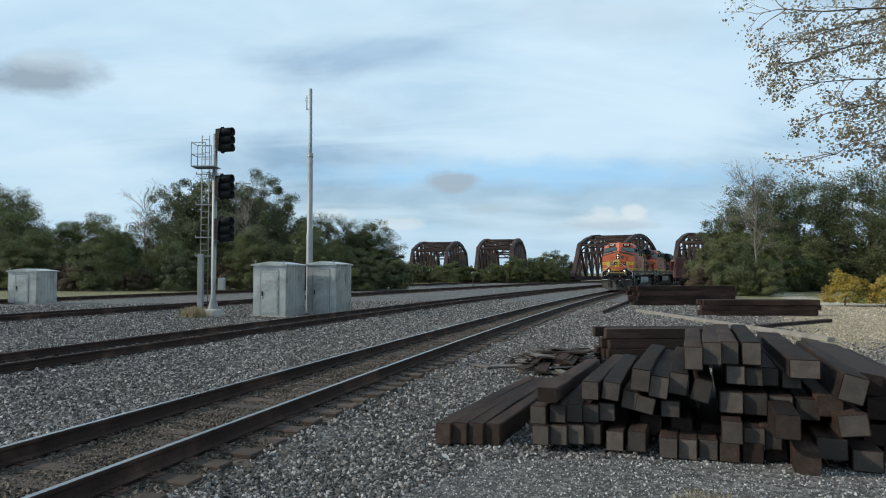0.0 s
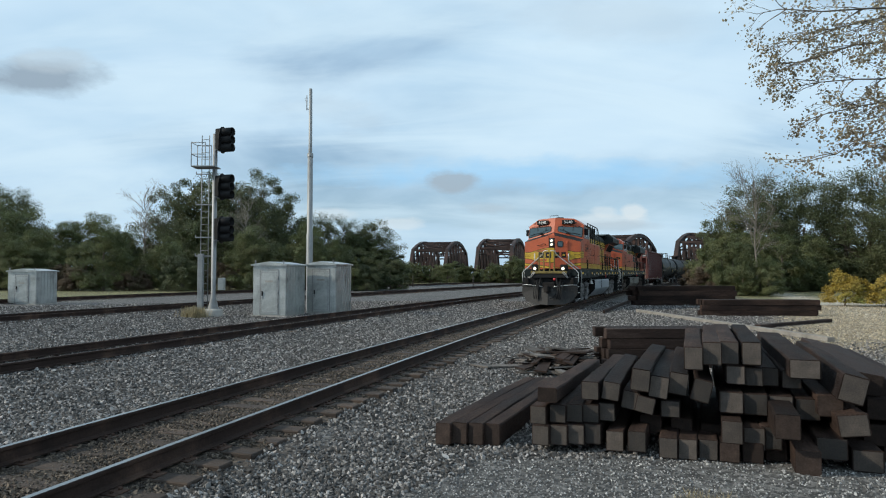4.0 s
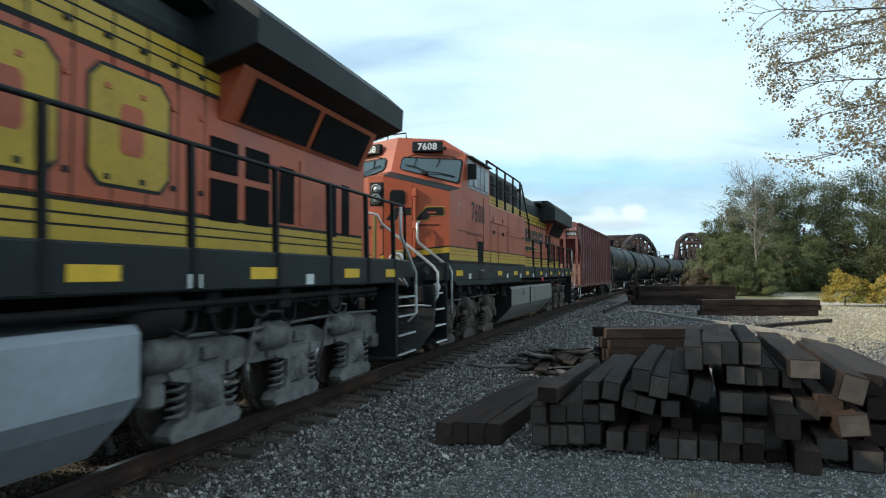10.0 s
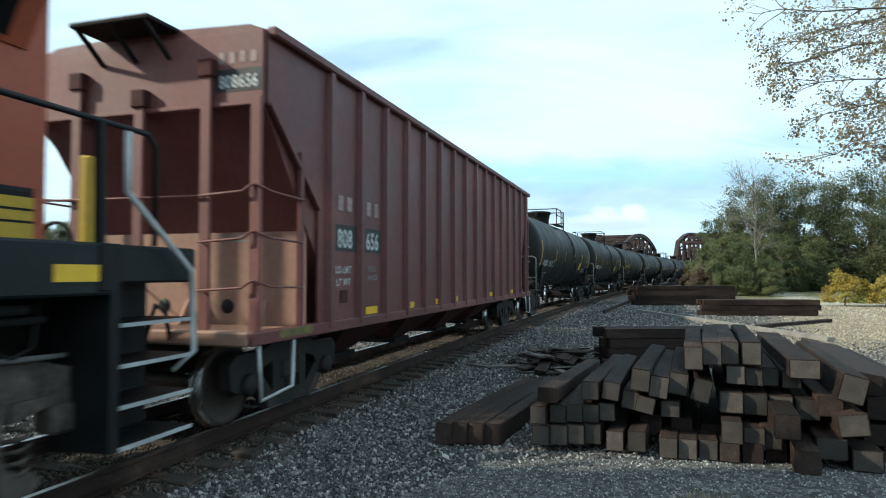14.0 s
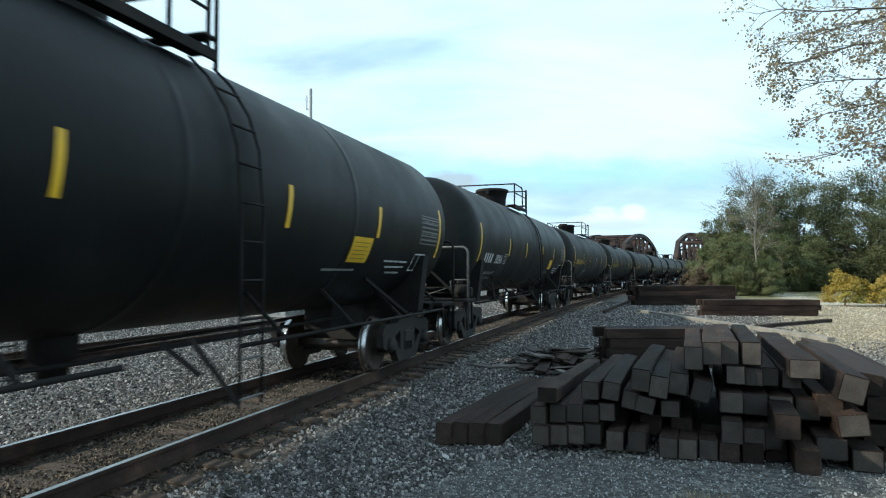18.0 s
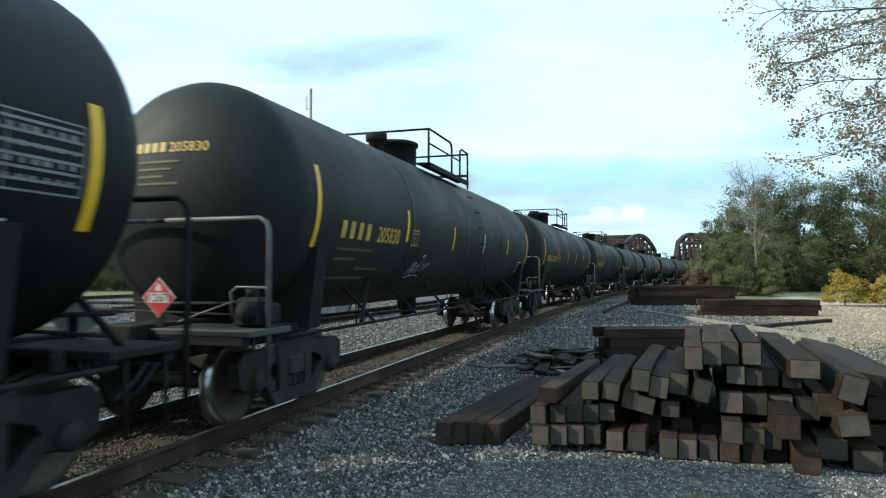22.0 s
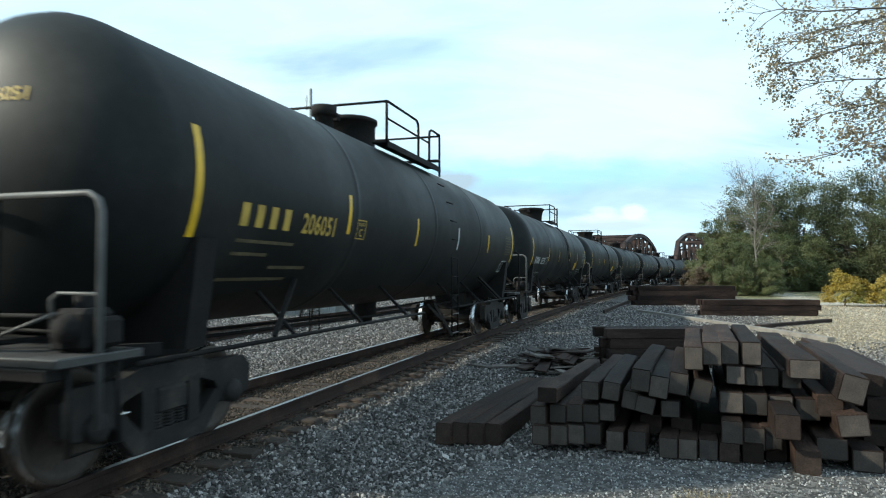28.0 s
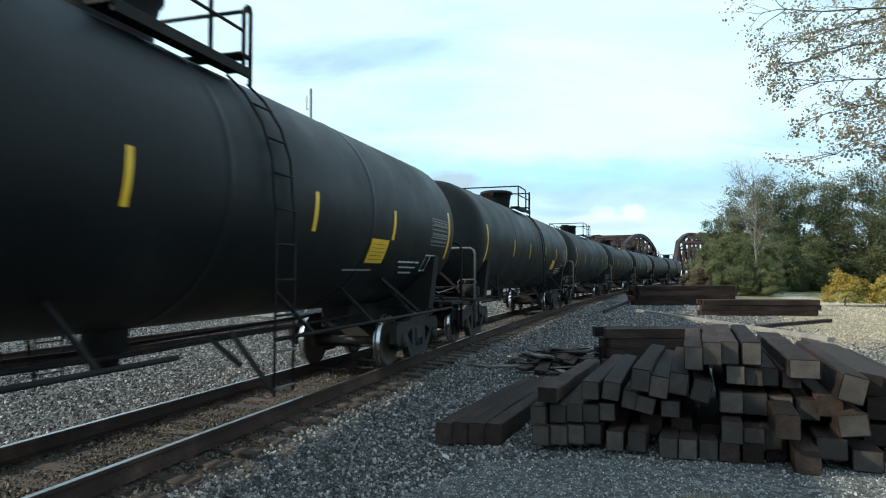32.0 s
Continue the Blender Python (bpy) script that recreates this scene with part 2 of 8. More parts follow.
M_LEAF = leaf_mat("green_leaves", (0.108, 0.128, 0.050), (0.15, 0.148, 0.060))
M_LEAF_D = leaf_mat("dark_leaves", (0.078, 0.094, 0.040), (0.112, 0.116, 0.050))
M_LEAF_O = leaf_mat("turning_leaves", (0.125, 0.088, 0.058), (0.115, 0.105, 0.052))
M_LEAF_Y = leaf_mat("yellow_leaves", (0.38, 0.27, 0.045), (0.20, 0.20, 0.05))
M_LEAF_F = leaf_mat("autumn_leaves", (0.20, 0.145, 0.085), (0.40, 0.33, 0.21), 0.45)
M_STRAW = mat("dry_grass", (0.30, 0.245, 0.14), 0.85, var=0.3, scale=2, fine=20, bump=0, rand=0.4, island=True)


# ---- mesh helpers ----
class Geo:
    """Collects vertices and faces of one mesh; smooth faces are flagged."""

    def __init__(self):
        self.v, self.f, self.s = [], [], []

    def add(self, verts, faces, smooth=False):
        o = len(self.v)
        self.v.extend(tuple(p) for p in verts)
        self.f.extend(tuple(i + o for i in f) for f in faces)
        self.s.extend([smooth] * len(faces))
        return self

    def box(self, x0, x1, y0, y1, z0, z1, b=0.0, m=None):
        """A box, its edges chamfered by b."""
        lo, hi = (x0, y0, z0), (x1, y1, z1)
        b = min(b, 0.45 * min(x1 - x0, y1 - y0, z1 - z0)) if b else 0
        if not b:
            vs = [(x, y, z) for x in (x0, x1) for y in (y0, y1) for z in (z0, z1)]
            fs = [(0, 1, 3, 2), (4, 6, 7, 5), (0, 4, 5, 1), (2, 3, 7, 6), (0, 2, 6, 4), (1, 5, 7, 3)]
        else:
            vs, idx, fs = [], {}, []
            for c in [(i, j, k) for i in (0, 1) for j in (0, 1) for k in (0, 1)]:
                for ax in range(3):
                    p = [(hi if c[a] else lo)[a] + (0 if a == ax else (-b if c[a] else b)) for a in range(3)]
                    idx[c, ax] = len(vs)
                    vs.append(tuple(p))
            def face(keys):
                pts = [Vector(vs[idx[k]]) for k in keys]
                cen = sum(pts, Vector()) / len(pts)
                nrm = (pts[1] - pts[0]).cross(pts[2] - pts[0])
                mid = Vector([(a + c) / 2 for a, c in zip(lo, hi)])
                ids = [idx[k] for k in keys]
                fs.append(tuple(ids if nrm.dot(cen - mid) > 0 else ids[::-1]))
            for ax in range(3):
                o1, o2 = [a for a in range(3) if a != ax]
                for side in (0, 1):
                    q = []
                    for u, w in ((0, 0), (1, 0), (1, 1), (0, 1)):
                        c = [0, 0, 0]
                        c[ax], c[o1], c[o2] = side, u, w
                        q.append((tuple(c), ax))
                    face(q)
                for u in (0, 1):
                    for w in (0, 1):
                        c0, c1 = [0, 0, 0], [0, 0, 0]
                        c0[o1] = c1[o1] = u
                        c0[o2] = c1[o2] = w
                        c1[ax] = 1
                        face([(tuple(c0), o1), (tuple(c0), o2), (tuple(c1), o2), (tuple(c1), o1)])
            for c in [(i, j, k) for i in (0, 1) for j in (0, 1) for k in (0, 1)]:
                face([(c, 0), (c, 1), (c, 2)])
        if m is not None:
            vs = [m @ Vector(p) for p in vs]
        return self.add(vs, fs)

    def beam(self, a, c, w, h, up=(0, 0, 1)):
        """A square bar from a to c."""
        a, c = Vector(a), Vector(c)
        d = (c - a).normalized()
        s = d.cross(Vector(up))
        s = s.normalized() if s.length > 1e-4 else Vector((1, 0, 0))
        t = s.cross(d)
        vs = [q + s * i * w / 2 + t * j * h / 2 for q in (a, c) for i, j in ((-1, -1), (1, -1), (1, 1), (-1, 1))]
        return self.add(vs, [(3, 2, 1, 0), (4, 5, 6, 7), (0, 1, 5, 4), (1, 2, 6, 5), (2, 3, 7, 6), (3, 0, 4, 7)])

    def tube(self, pts, r, n=8, caps=True, r1=None):
        """A round bar through pts."""
        pts = [Vector(q) for q in pts]
        rings, prev = [], None
        for i, q in enumerate(pts):
            d = (pts[min(i + 1, len(pts) - 1)] - pts[max(i - 1, 0)]).normalized()
            if prev is None:
                s = d.cross(Vector((0, 0, 1)))
                s = s.normalized() if s.length > 1e-3 else Vector((1, 0, 0))
            else:
                s = (prev - d * prev.dot(d))
                s = s.normalized() if s.length > 1e-4 else d.orthogonal().normalized()
            prev = s
            t = d.cross(s)
            rr = r if r1 is None else r + (r1 - r) * i / max(1, len(pts) - 1)
            rings.append([q + (s * math.cos(a) + t * math.sin(a)) * rr for a in [2 * math.pi * k / n for k in range(n)]])
        vs = [p for ring in rings for p in ring]
        fs = [(i * n + k, i * n + (k + 1) % n, (i + 1) * n + (k + 1) % n, (i + 1) * n + k) for i in range(len(pts) - 1) for k in range(n)]
        self.add(vs, fs, True)
        if caps:
            o = len(self.v) - len(vs)
            self.f += [tuple(o + k for k in range(n))[::-1], tuple(o + (len(pts) - 1) * n + k for k in range(n))]
            self.s += [False, False]
        return self

    def cyl(self, a, c, r, n=16, r1=None):
        return self.tube([a, c], r, n, True, r1)

    def lathe(self, prof, n=24, axis="z", at=(0, 0, 0)):
        """Turns (radius, height) pairs about an axis through at."""
        def put(r, h, a):
            u, w = r * math.cos(a), r * math.sin(a)
            q = {"z": (u, w, h), "x": (h, u, w), "y": (u, h, w)}[axis]
            return tuple(q[i] + at[i] for i in range(3))
        vs = [put(r, h, 2 * math.pi * k / n) for r, h in prof for k in range(n)]
        fs = [(i * n + k, i * n + (k + 1) % n, (i + 1) * n + (k + 1) % n, (i + 1) * n + k) for i in range(len(prof) - 1) for k in range(n)]
        self.add(vs, fs, True)
        return self

    def prism(self, prof, a0, a1, axis="x"):
        """Extrudes a closed outline: axis x takes (y, z), y takes (x, z), z takes (x, y)."""
        n = len(prof)
        def put(q, h):
            return {"x": (h, q[0], q[1]), "y": (q[0], h, q[1]), "z": (q[0], q[1], h)}[axis]
        vs = [put(q, a0) for q in prof] + [put(q, a1) for q in prof]
        fs = [(i, (i + 1) % n, n + (i + 1) % n, n + i) for i in range(n)] + [tuple(range(n))[::-1], tuple(range(n, 2 * n))]
        return self.add(vs, fs)

    def mesh(self, name):
        me = bpy.data.meshes.new(name)
        me.from_pydata(self.v, [], self.f)
        me.polygons.foreach_set("use_smooth", self.s)
        if any(self.s) is False or True:
            bm = bmesh.new()
            bm.from_mesh(me)
            bmesh.ops.recalc_face_normals(bm, faces=bm.faces)
            bm.to_mesh(me)
            bm.free()
        me.update()
        return me


def part(name, geo, material, parent=None, label="", m=None):
    """One mesh object, under a thing or a part; geo may be a Geo or a mesh that is shared."""
    me = geo if isinstance(geo, bpy.types.Mesh) else geo.mesh(name)
    if not me.materials:
        me.materials.append(material)
    ob = new(name, me)
    if parent is not None:
        ob.parent = parent
    if m is not None:
        ob.matrix_basis = m
    if label:
        tagged(ob, label)
    return ob


def thing(name, label, category, group="", m=None, kind=""):
    ob = new(name)
    ob.empty_display_size = 0.3
    tagged(ob, label, category, group, kind)
    if m is not None:
        ob.matrix_basis = m
    return ob


def raw_mesh(name, verts, faces, material, smooth=False):
    """A large mesh from arrays: verts (n, 3), faces (m, 3 or 4)."""
    verts, faces = np.asarray(verts, np.float32), np.asarray(faces, np.int32)
    k = faces.shape[1]
    me = bpy.data.meshes.new(name)
    me.vertices.add(len(verts))
    me.vertices.foreach_set("co", verts.ravel())
    me.loops.add(faces.size)
    me.loops.foreach_set("vertex_index", faces.ravel())
    me.polygons.add(len(faces))
    me.polygons.foreach_set("loop_start", np.arange(0, faces.size, k, dtype=np.int32))
    me.polygons.foreach_set("use_smooth", np.full(len(faces), smooth))
    me.materials.append(material)
    me.update(calc_edges=True)
    return me


# ---- the line of the tracks: arcs round one centre ----
HEAD, BEND, X0 = 0.2753, 0.00188, -5.352
S_AX = np.arange(-60.0, 420.0, 0.5)
TH = HEAD + BEND * S_AX - 4.9e-6 * S_AX ** 2 / 2 * (S_AX < 200) - 4.9e-6 * 200 * (S_AX - 100) * (S_AX >= 200)
LX, LY = np.cumsum(np.sin(TH)) * 0.5, np.cumsum(np.cos(TH)) * 0.5
LX, LY = LX - np.interp(0, S_AX, LX) + X0, LY - np.interp(0, S_AX, LY)


def on_line(s, w=0.0):
    """x, y and heading at s metres along the line, w metres to its camera side."""
    x, y, th = np.interp(s, S_AX, LX), np.interp(s, S_AX, LY), np.interp(s, S_AX, TH)
    return x + w * np.cos(th), y - w * np.sin(th), th


def side_of(x, y):
    """Distance along the line and across it of points on the ground."""
    x, y = np.asarray(x, float), np.asarray(y, float)
    best = np.full(x.shape, 1e9)
    s_at, w_at = np.zeros(x.shape), np.zeros(x.shape)
    for i in range(0, len(S_AX), 4):
        dx, dy = x - LX[i], y - LY[i]
        d = dx * dx + dy * dy
        hit = d < best
        best[hit] = d[hit]
        s_at[hit] = S_AX[i] + (dx * math.sin(TH[i]) + dy * math.cos(TH[i]))[hit]
        w_at[hit] = (dx * math.cos(TH[i]) - dy * math.sin(TH[i]))[hit]
    return s_at, w_at


TRACKS = (0.0, -6.9, -19.2, -34.0)


def ground_z(x, y):
    s_at, w = side_of(x, y)
    z = np.zeros(np.shape(x))
    for c in TRACKS:
        d = np.abs(w - c)
        z = np.maximum(z, 0.085 * np.clip(np.where((w - c > 0) & (c == 0), (1.75 - d) / 0.85, (2.0 - d) / 0.7), 0, 1))
    x, y = np.asarray(x, float), np.asarray(y, float)
    r = np.hypot(x, y)
    z += 0.022 * np.sin(s_at * 5.1 + 2.0 * np.sin(w * 4.0)) * np.sin(s_at * 1.7 + w * 6.0) * np.clip((np.abs(w) - 0.85) / 0.2, 0, 1) * np.clip((2.0 - np.abs(w)) / 0.4, 0, 1)
    z += (0.02 * np.sin(x * 1.3 + 0.4 * y) * np.sin(y * 0.9 - 0.5 * x) + 0.015 * np.sin(x * 3.1) * np.sin(y * 2.7)) * np.clip((np.abs(w) - 1.5) / 2, 0, 1) * np.clip((60 - r) / 30, 0, 1)
    return z


# ---- ground ----
def smooth(a, lo, hi):
    t = np.clip((a - lo) / (hi - lo), 0, 1)
    return t * t * (3 - 2 * t)


def make_ground():
    def axis(fine0, fine1, step, far0, far1):
        mid = list(np.arange(fine0, fine1, step))
        lo, hi, d = [], [], step
        a = fine0
        while a > far0:
            d *= 1.16
            a -= d
            lo.append(a)
        a, d = fine1, step
        while a < far1:
            hi.append(a)
            d *= 1.16
            a += d
        return np.array(lo[::-1] + mid + hi + [far1 * 1.05])
    xs, ys = axis(-22, 22, 0.33, -3500, 3500), axis(-2, 48, 0.33, -900, 4200)
    X, Y = np.meshgrid(xs, ys)
    Z = ground_z(X, Y)
    nx, ny = len(xs), len(ys)
    idx = np.arange(nx * ny).reshape(ny, nx)
    faces = np.stack([idx[:-1, :-1], idx[:-1, 1:], idx[1:, 1:], idx[1:, :-1]], -1).reshape(-1, 4)
    me = raw_mesh("ground", np.stack([X, Y, Z], -1).reshape(-1, 3), faces, M_GROUND, True)
    s_at, w = side_of(X, Y)
    wob = 0.9 * np.sin(X * 0.8 + 1.7 * np.sin(Y * 0.35)) + 0.5 * np.sin(Y * 1.9)
    tan = smooth(X - 0.44 * Y + wob * 0.5, 0.2, 3.0) * smooth(Y + wob, 14.5, 20)
    road = smooth(1.9 - np.abs(X - (9.5 + 0.36 * Y) + 0.3 * wob), 0, 1.3) * smooth(Y, 24, 30)
    grass = np.maximum(smooth(Y - 46 + wob, 0, 6) * smooth(X - 0.37 * Y - 2.6, 0, 2.5) * (1 - smooth(road, 0.3, 0.8)), smooth(-w, 37, 41))
    grass = np.maximum(grass, smooth(np.hypot(X, Y), 150, 190))
    col = me.color_attributes.new("cover", "FLOAT_COLOR", "POINT")
    oily = smooth(1.75 + 0.25 * np.sin(s_at * 1.9) - np.abs(w), 0, 0.5)
    col.data.foreach_set("color", np.stack([tan, grass, road, oily], -1).astype(np.float32).ravel())
    nt = M_GROUND.node_tree
    b = nt.nodes["Principled BSDF"]
    src = b.inputs["Base Color"].links[0].from_socket
    at = nt.nodes.new("ShaderNodeVertexColor")
    at.layer_name = "cover"
    sp = nt.nodes.new("ShaderNodeSeparateColor")
    nt.links.new(at.outputs[0], sp.inputs[0])
    co = nt.nodes.new("ShaderNodeTexCoord")
    no = nt.nodes.new("ShaderNodeTexNoise")
    no.inputs["Scale"].default_value, no.inputs["Detail"].default_value = 9, 8
    nt.links.new(co.outputs["Object"], no.inputs["Vector"])
    for ch, (c0, c1) in zip((0, 2, 1), (((0.33, 0.28, 0.20), (0.17, 0.14, 0.10)), ((0.36, 0.32, 0.25), (0.28, 0.245, 0.19)), ((0.075, 0.085, 0.03), (0.15, 0.125, 0.06)))):
        rp = nt.nodes.new("ShaderNodeMix")
        rp.data_type = "RGBA"
        rp.inputs[6].default_value, rp.inputs[7].default_value = (*c0, 1), (*c1, 1)
        nt.links.new(no.outputs[0], rp.inputs[0])
        mx = nt.nodes.new("ShaderNodeMix")
        mx.data_type = "RGBA"
        nt.links.new(sp.outputs[ch], mx.inputs[0])
        nt.links.new(src, mx.inputs[6])
        nt.links.new(rp.outputs[2], mx.inputs[7])
        src = mx.outputs[2]
    dirt = nt.nodes.new("ShaderNodeMix")
    dirt.data_type = "RGBA"
    dirt.inputs[7].default_value = (0.052, 0.039, 0.029, 1)
    nt.links.new(at.outputs[1], dirt.inputs[0])
    nt.links.new(src, dirt.inputs[6])
    nt.links.new(dirt.outputs[2], b.inputs["Base Color"])
    speckle(M_GROUND, 17, 0.5, 2.5)
    tagged(new("ground", me), "grey crushed-stone ballast ground with tan gravel and grass edges", "ground", kind="structure")


make_ground()


def rock_base(rng, n):
    """n crushed stones: squashed, jittered octahedra with cut corners."""
    base = np.array([(1, 0, 0), (-1, 0, 0), (0, 1, 0), (0, -1, 0), (0, 0, 1), (0, 0, -1), (.7, .7, .35), (-.7, .6, -.3), (.6, -.7, -.3), (-.6, -.7, .4)], float)
    hull = bmesh.new()
    for p in base:
        hull.verts.new(p)
    bmesh.ops.convex_hull(hull, input=hull.verts)
    hull.verts.index_update()
    tris = [[v.index for v in f.verts] for f in hull.faces]
    base = np.array([v.co[:] for v in hull.verts])
    tris = np.array([t for t in tris if len(t) == 3])
    hull.free()
    V = base[None] * (1 + rng.uniform(-0.35, 0.35, (n, len(base), 1)))
    V = V * rng.uniform(0.55, 1.0, (n, 1, 3))
    a, b, c = rng.uniform(0, 6.283, (3, n))
    ca, sa, cb, sb, cc, sc = np.cos(a), np.sin(a), np.cos(b), np.sin(b), np.cos(c), np.sin(c)
    R = np.stack([np.stack([ca * cb, ca * sb * sc - sa * cc, ca * sb * cc + sa * sc], -1),
                  np.stack([sa * cb, sa * sb * sc + ca * cc, sa * sb * cc - ca * sc], -1),
                  np.stack([-sb, cb * sc, cb * cc], -1)], 1)
    return np.einsum("nij,nkj->nki", R, V), tris


def scatter_stones(name, x, y, z, size, material, label, rng):
    V, tris = rock_base(rng, len(x))
    V = V * size[:, None, None] + np.stack([x, y, z], -1)[:, None, :]
    k = V.shape[1]
    F = (tris[None] + (np.arange(len(x)) * k)[:, None, None]).reshape(-1, 3)
    tagged(new(name, raw_mesh(name, V.reshape(-1, 3), F, material)), label, "gravel", kind="stuff")


def ballast():
    rng = np.random.default_rng(5)
    n = 270000
    # denser close by: radius and angle in front of the camera
    r = 2.4 + 44 * rng.random(n) ** 1.9
    a = rng.uniform(-0.66, 0.66, n)
    x, y = r * np.sin(a), r * np.cos(a)
    s_at, w = side_of(x, y)
    keep = (np.abs(np.abs(w) - 0.755) > 0.10) & ((np.abs(w) > 1.34) | (rng.random(n) < 0.9)) & (np.abs(w + 6.9) > 0.2)
    sandy = smooth(x - 0.44 * y + 0.5 * np.sin(x * 0.8), 0.2, 3.0) * smooth(y, 14.5, 20) > rng.random(n)
    fine = (x - 0.12 * (y - 5) > -0.2 + 0.3 * np.sin(y * 3)) & (y < 7.0)       # small chippings in front of the tie heap
    keep &= ~(fine & (rng.random(n) < 0.1))
    x, y, w, r, s_at = x[keep], y[keep], w[keep], r[keep], s_at[keep]
    fine, sandy = fine[keep], sandy[keep]
    size = rng.uniform(0.012, 0.026, len(x)) * np.where(rng.random(len(x)) < 0.06, 1.5, 1.0) * np.where(fine, 0.5, 1) * np.where(sandy, 0.7, 1) * (1 + r / 40)
    z = ground_z(x, y) + size * 0.25
    inside = np.abs(w) < 1.25
    bump_ = 0.5 + 0.5 * np.sin(s_at * 2.3 + 1.3 * np.sin(s_at * 0.7)) * np.sin(w * 3.1 + s_at * 0.9)
    z = np.where(inside & (w < 0.8), 0.084 + 0.026 * bump_, z)
    size = np.where(inside, size * 0.8, size)
    for nm, sel, m_, lab in (("chippings", fine & ~inside, M_STONE_FINE, "fine pale blue-grey stone chippings before the tie heap"),
                             ("ballast_stones", ~inside & ~sandy & ~fine, M_STONE, "loose grey crushed-stone ballast beside the rails"),
                             ("tan_gravel", sandy & ~inside, M_STONE_TAN, "tan gravel on the open ground by the road"),
                             ("crib_stones", inside, M_STONE_DARK, "oil-stained brown stones between the rails")):
        scatter_stones(nm, x[sel], y[sel], z[sel], size[sel], m_, lab, rng)


ballast()


# ---- tracks ----
RAIL_PROF = [(-.075, 0), (.075, 0), (.075, .012), (.012, .03), (.010, .125), (.034, .138), (.036, .165), (.03, .1745), (-.03, .1745), (-.036, .165), (-.034, .138), (-.010, .125), (-.012, .03), (-.075, .012)]


def rail_mesh(name, c, w, s0, s1):
    ss = np.concatenate([np.arange(s0, min(s1, 60), 1.0), np.arange(60, s1, 4.0)]) if s1 > 60 else np.arange(s0, s1, 1.0)
    n = len(RAIL_PROF)
    vs, fs, mi = [], [], []
    for s in ss:
        for u, h in RAIL_PROF:
            x, y, _ = on_line(s, c + w + u)
            vs.append((float(x), float(y), RAIL - 0.1745 + h))
    for i in range(len(ss) - 1):
        for k in range(n):
            fs.append((i * n + k, (i + 1) * n + k, (i + 1) * n + (k + 1) % n, i * n + (k + 1) % n))
            mi.append(1 if k == 7 and c == 0.0 else 0)
    me = bpy.data.meshes.new(name)
    me.from_pydata(vs, [], fs)
    me.materials.append(M_RAIL)
    me.materials.append(M_RAILTOP)
    me.polygons.foreach_set("material_index", mi)
    me.update()
    return me


def make_tracks():
    tie_g = Geo().box(-0.115, 0.115, -1.3, 1.3, -0.18, 0, 0.012).mesh("tie")
    plate = Geo().box(-0.09, 0.09, -0.17, 0.17, 0, 0.014, 0.004)
    for dx in (-0.05, 0.05):
        for dy in (-0.1, 0.1):
            plate.box(dx - 0.014, dx + 0.014, dy - 0.018, dy + 0.018, 0.014, 0.04, 0.005)
    plate = plate.mesh("tie_plate")
    rng = random.Random(3)
    for i, c in enumerate(TRACKS):
        tr = thing("railway_track", ("rusty main-line rails on oil-stained wooden ties", "unused rails on dark ties beyond the ballast shoulder", "far yard rails on dark ties", "distant rails at the foot of the trees")[i], "track", kind="structure")
        s0, s1 = (-14, 330) if i == 0 else (-40, 260)
        for w in (-0.7525, 0.7525):
            part("rail", rail_mesh("rail", c, w, s0, s1), M_RAIL, tr, "steel rail with a shiny worn head" if i == 0 else "")
        joined = Geo()
        s, count = s0 + 0.2, 0
        top = RAIL - 0.1745 - 0.014
        while s < s1 - 1:
            x, y, th = on_line(s, c + rng.uniform(-0.05, 0.05))
            m = pose(float(x), float(y), top + rng.uniform(-0.008, 0.004), 0, 0, -math.degrees(th) + 90 + rng.uniform(-1.5, 1.5))
            near = (i == 0 and s < 95) or (i == 1 and 6 < s < 38)
            if near and count < 300:
                t = part("tie", tie_g, M_TIE, tr, m=m)
                count += 1
                if i == 0 and 0 < s < 22:
                    for w in (-0.7525, 0.7525):
                        part("tie_plate", plate, M_RAIL, t, m=pose(0, -w, 0))
            elif s > 0 or i < 2:
                joined.box(-0.115, 0.115, -1.3, 1.3, -0.18, 0, m=m)
            s += 0.5 + rng.uniform(-0.02, 0.02)
        if joined.v:
            o = part("ties", joined, M_TIE, tr)
            tagged(o, kind="stuff")


make_tracks()


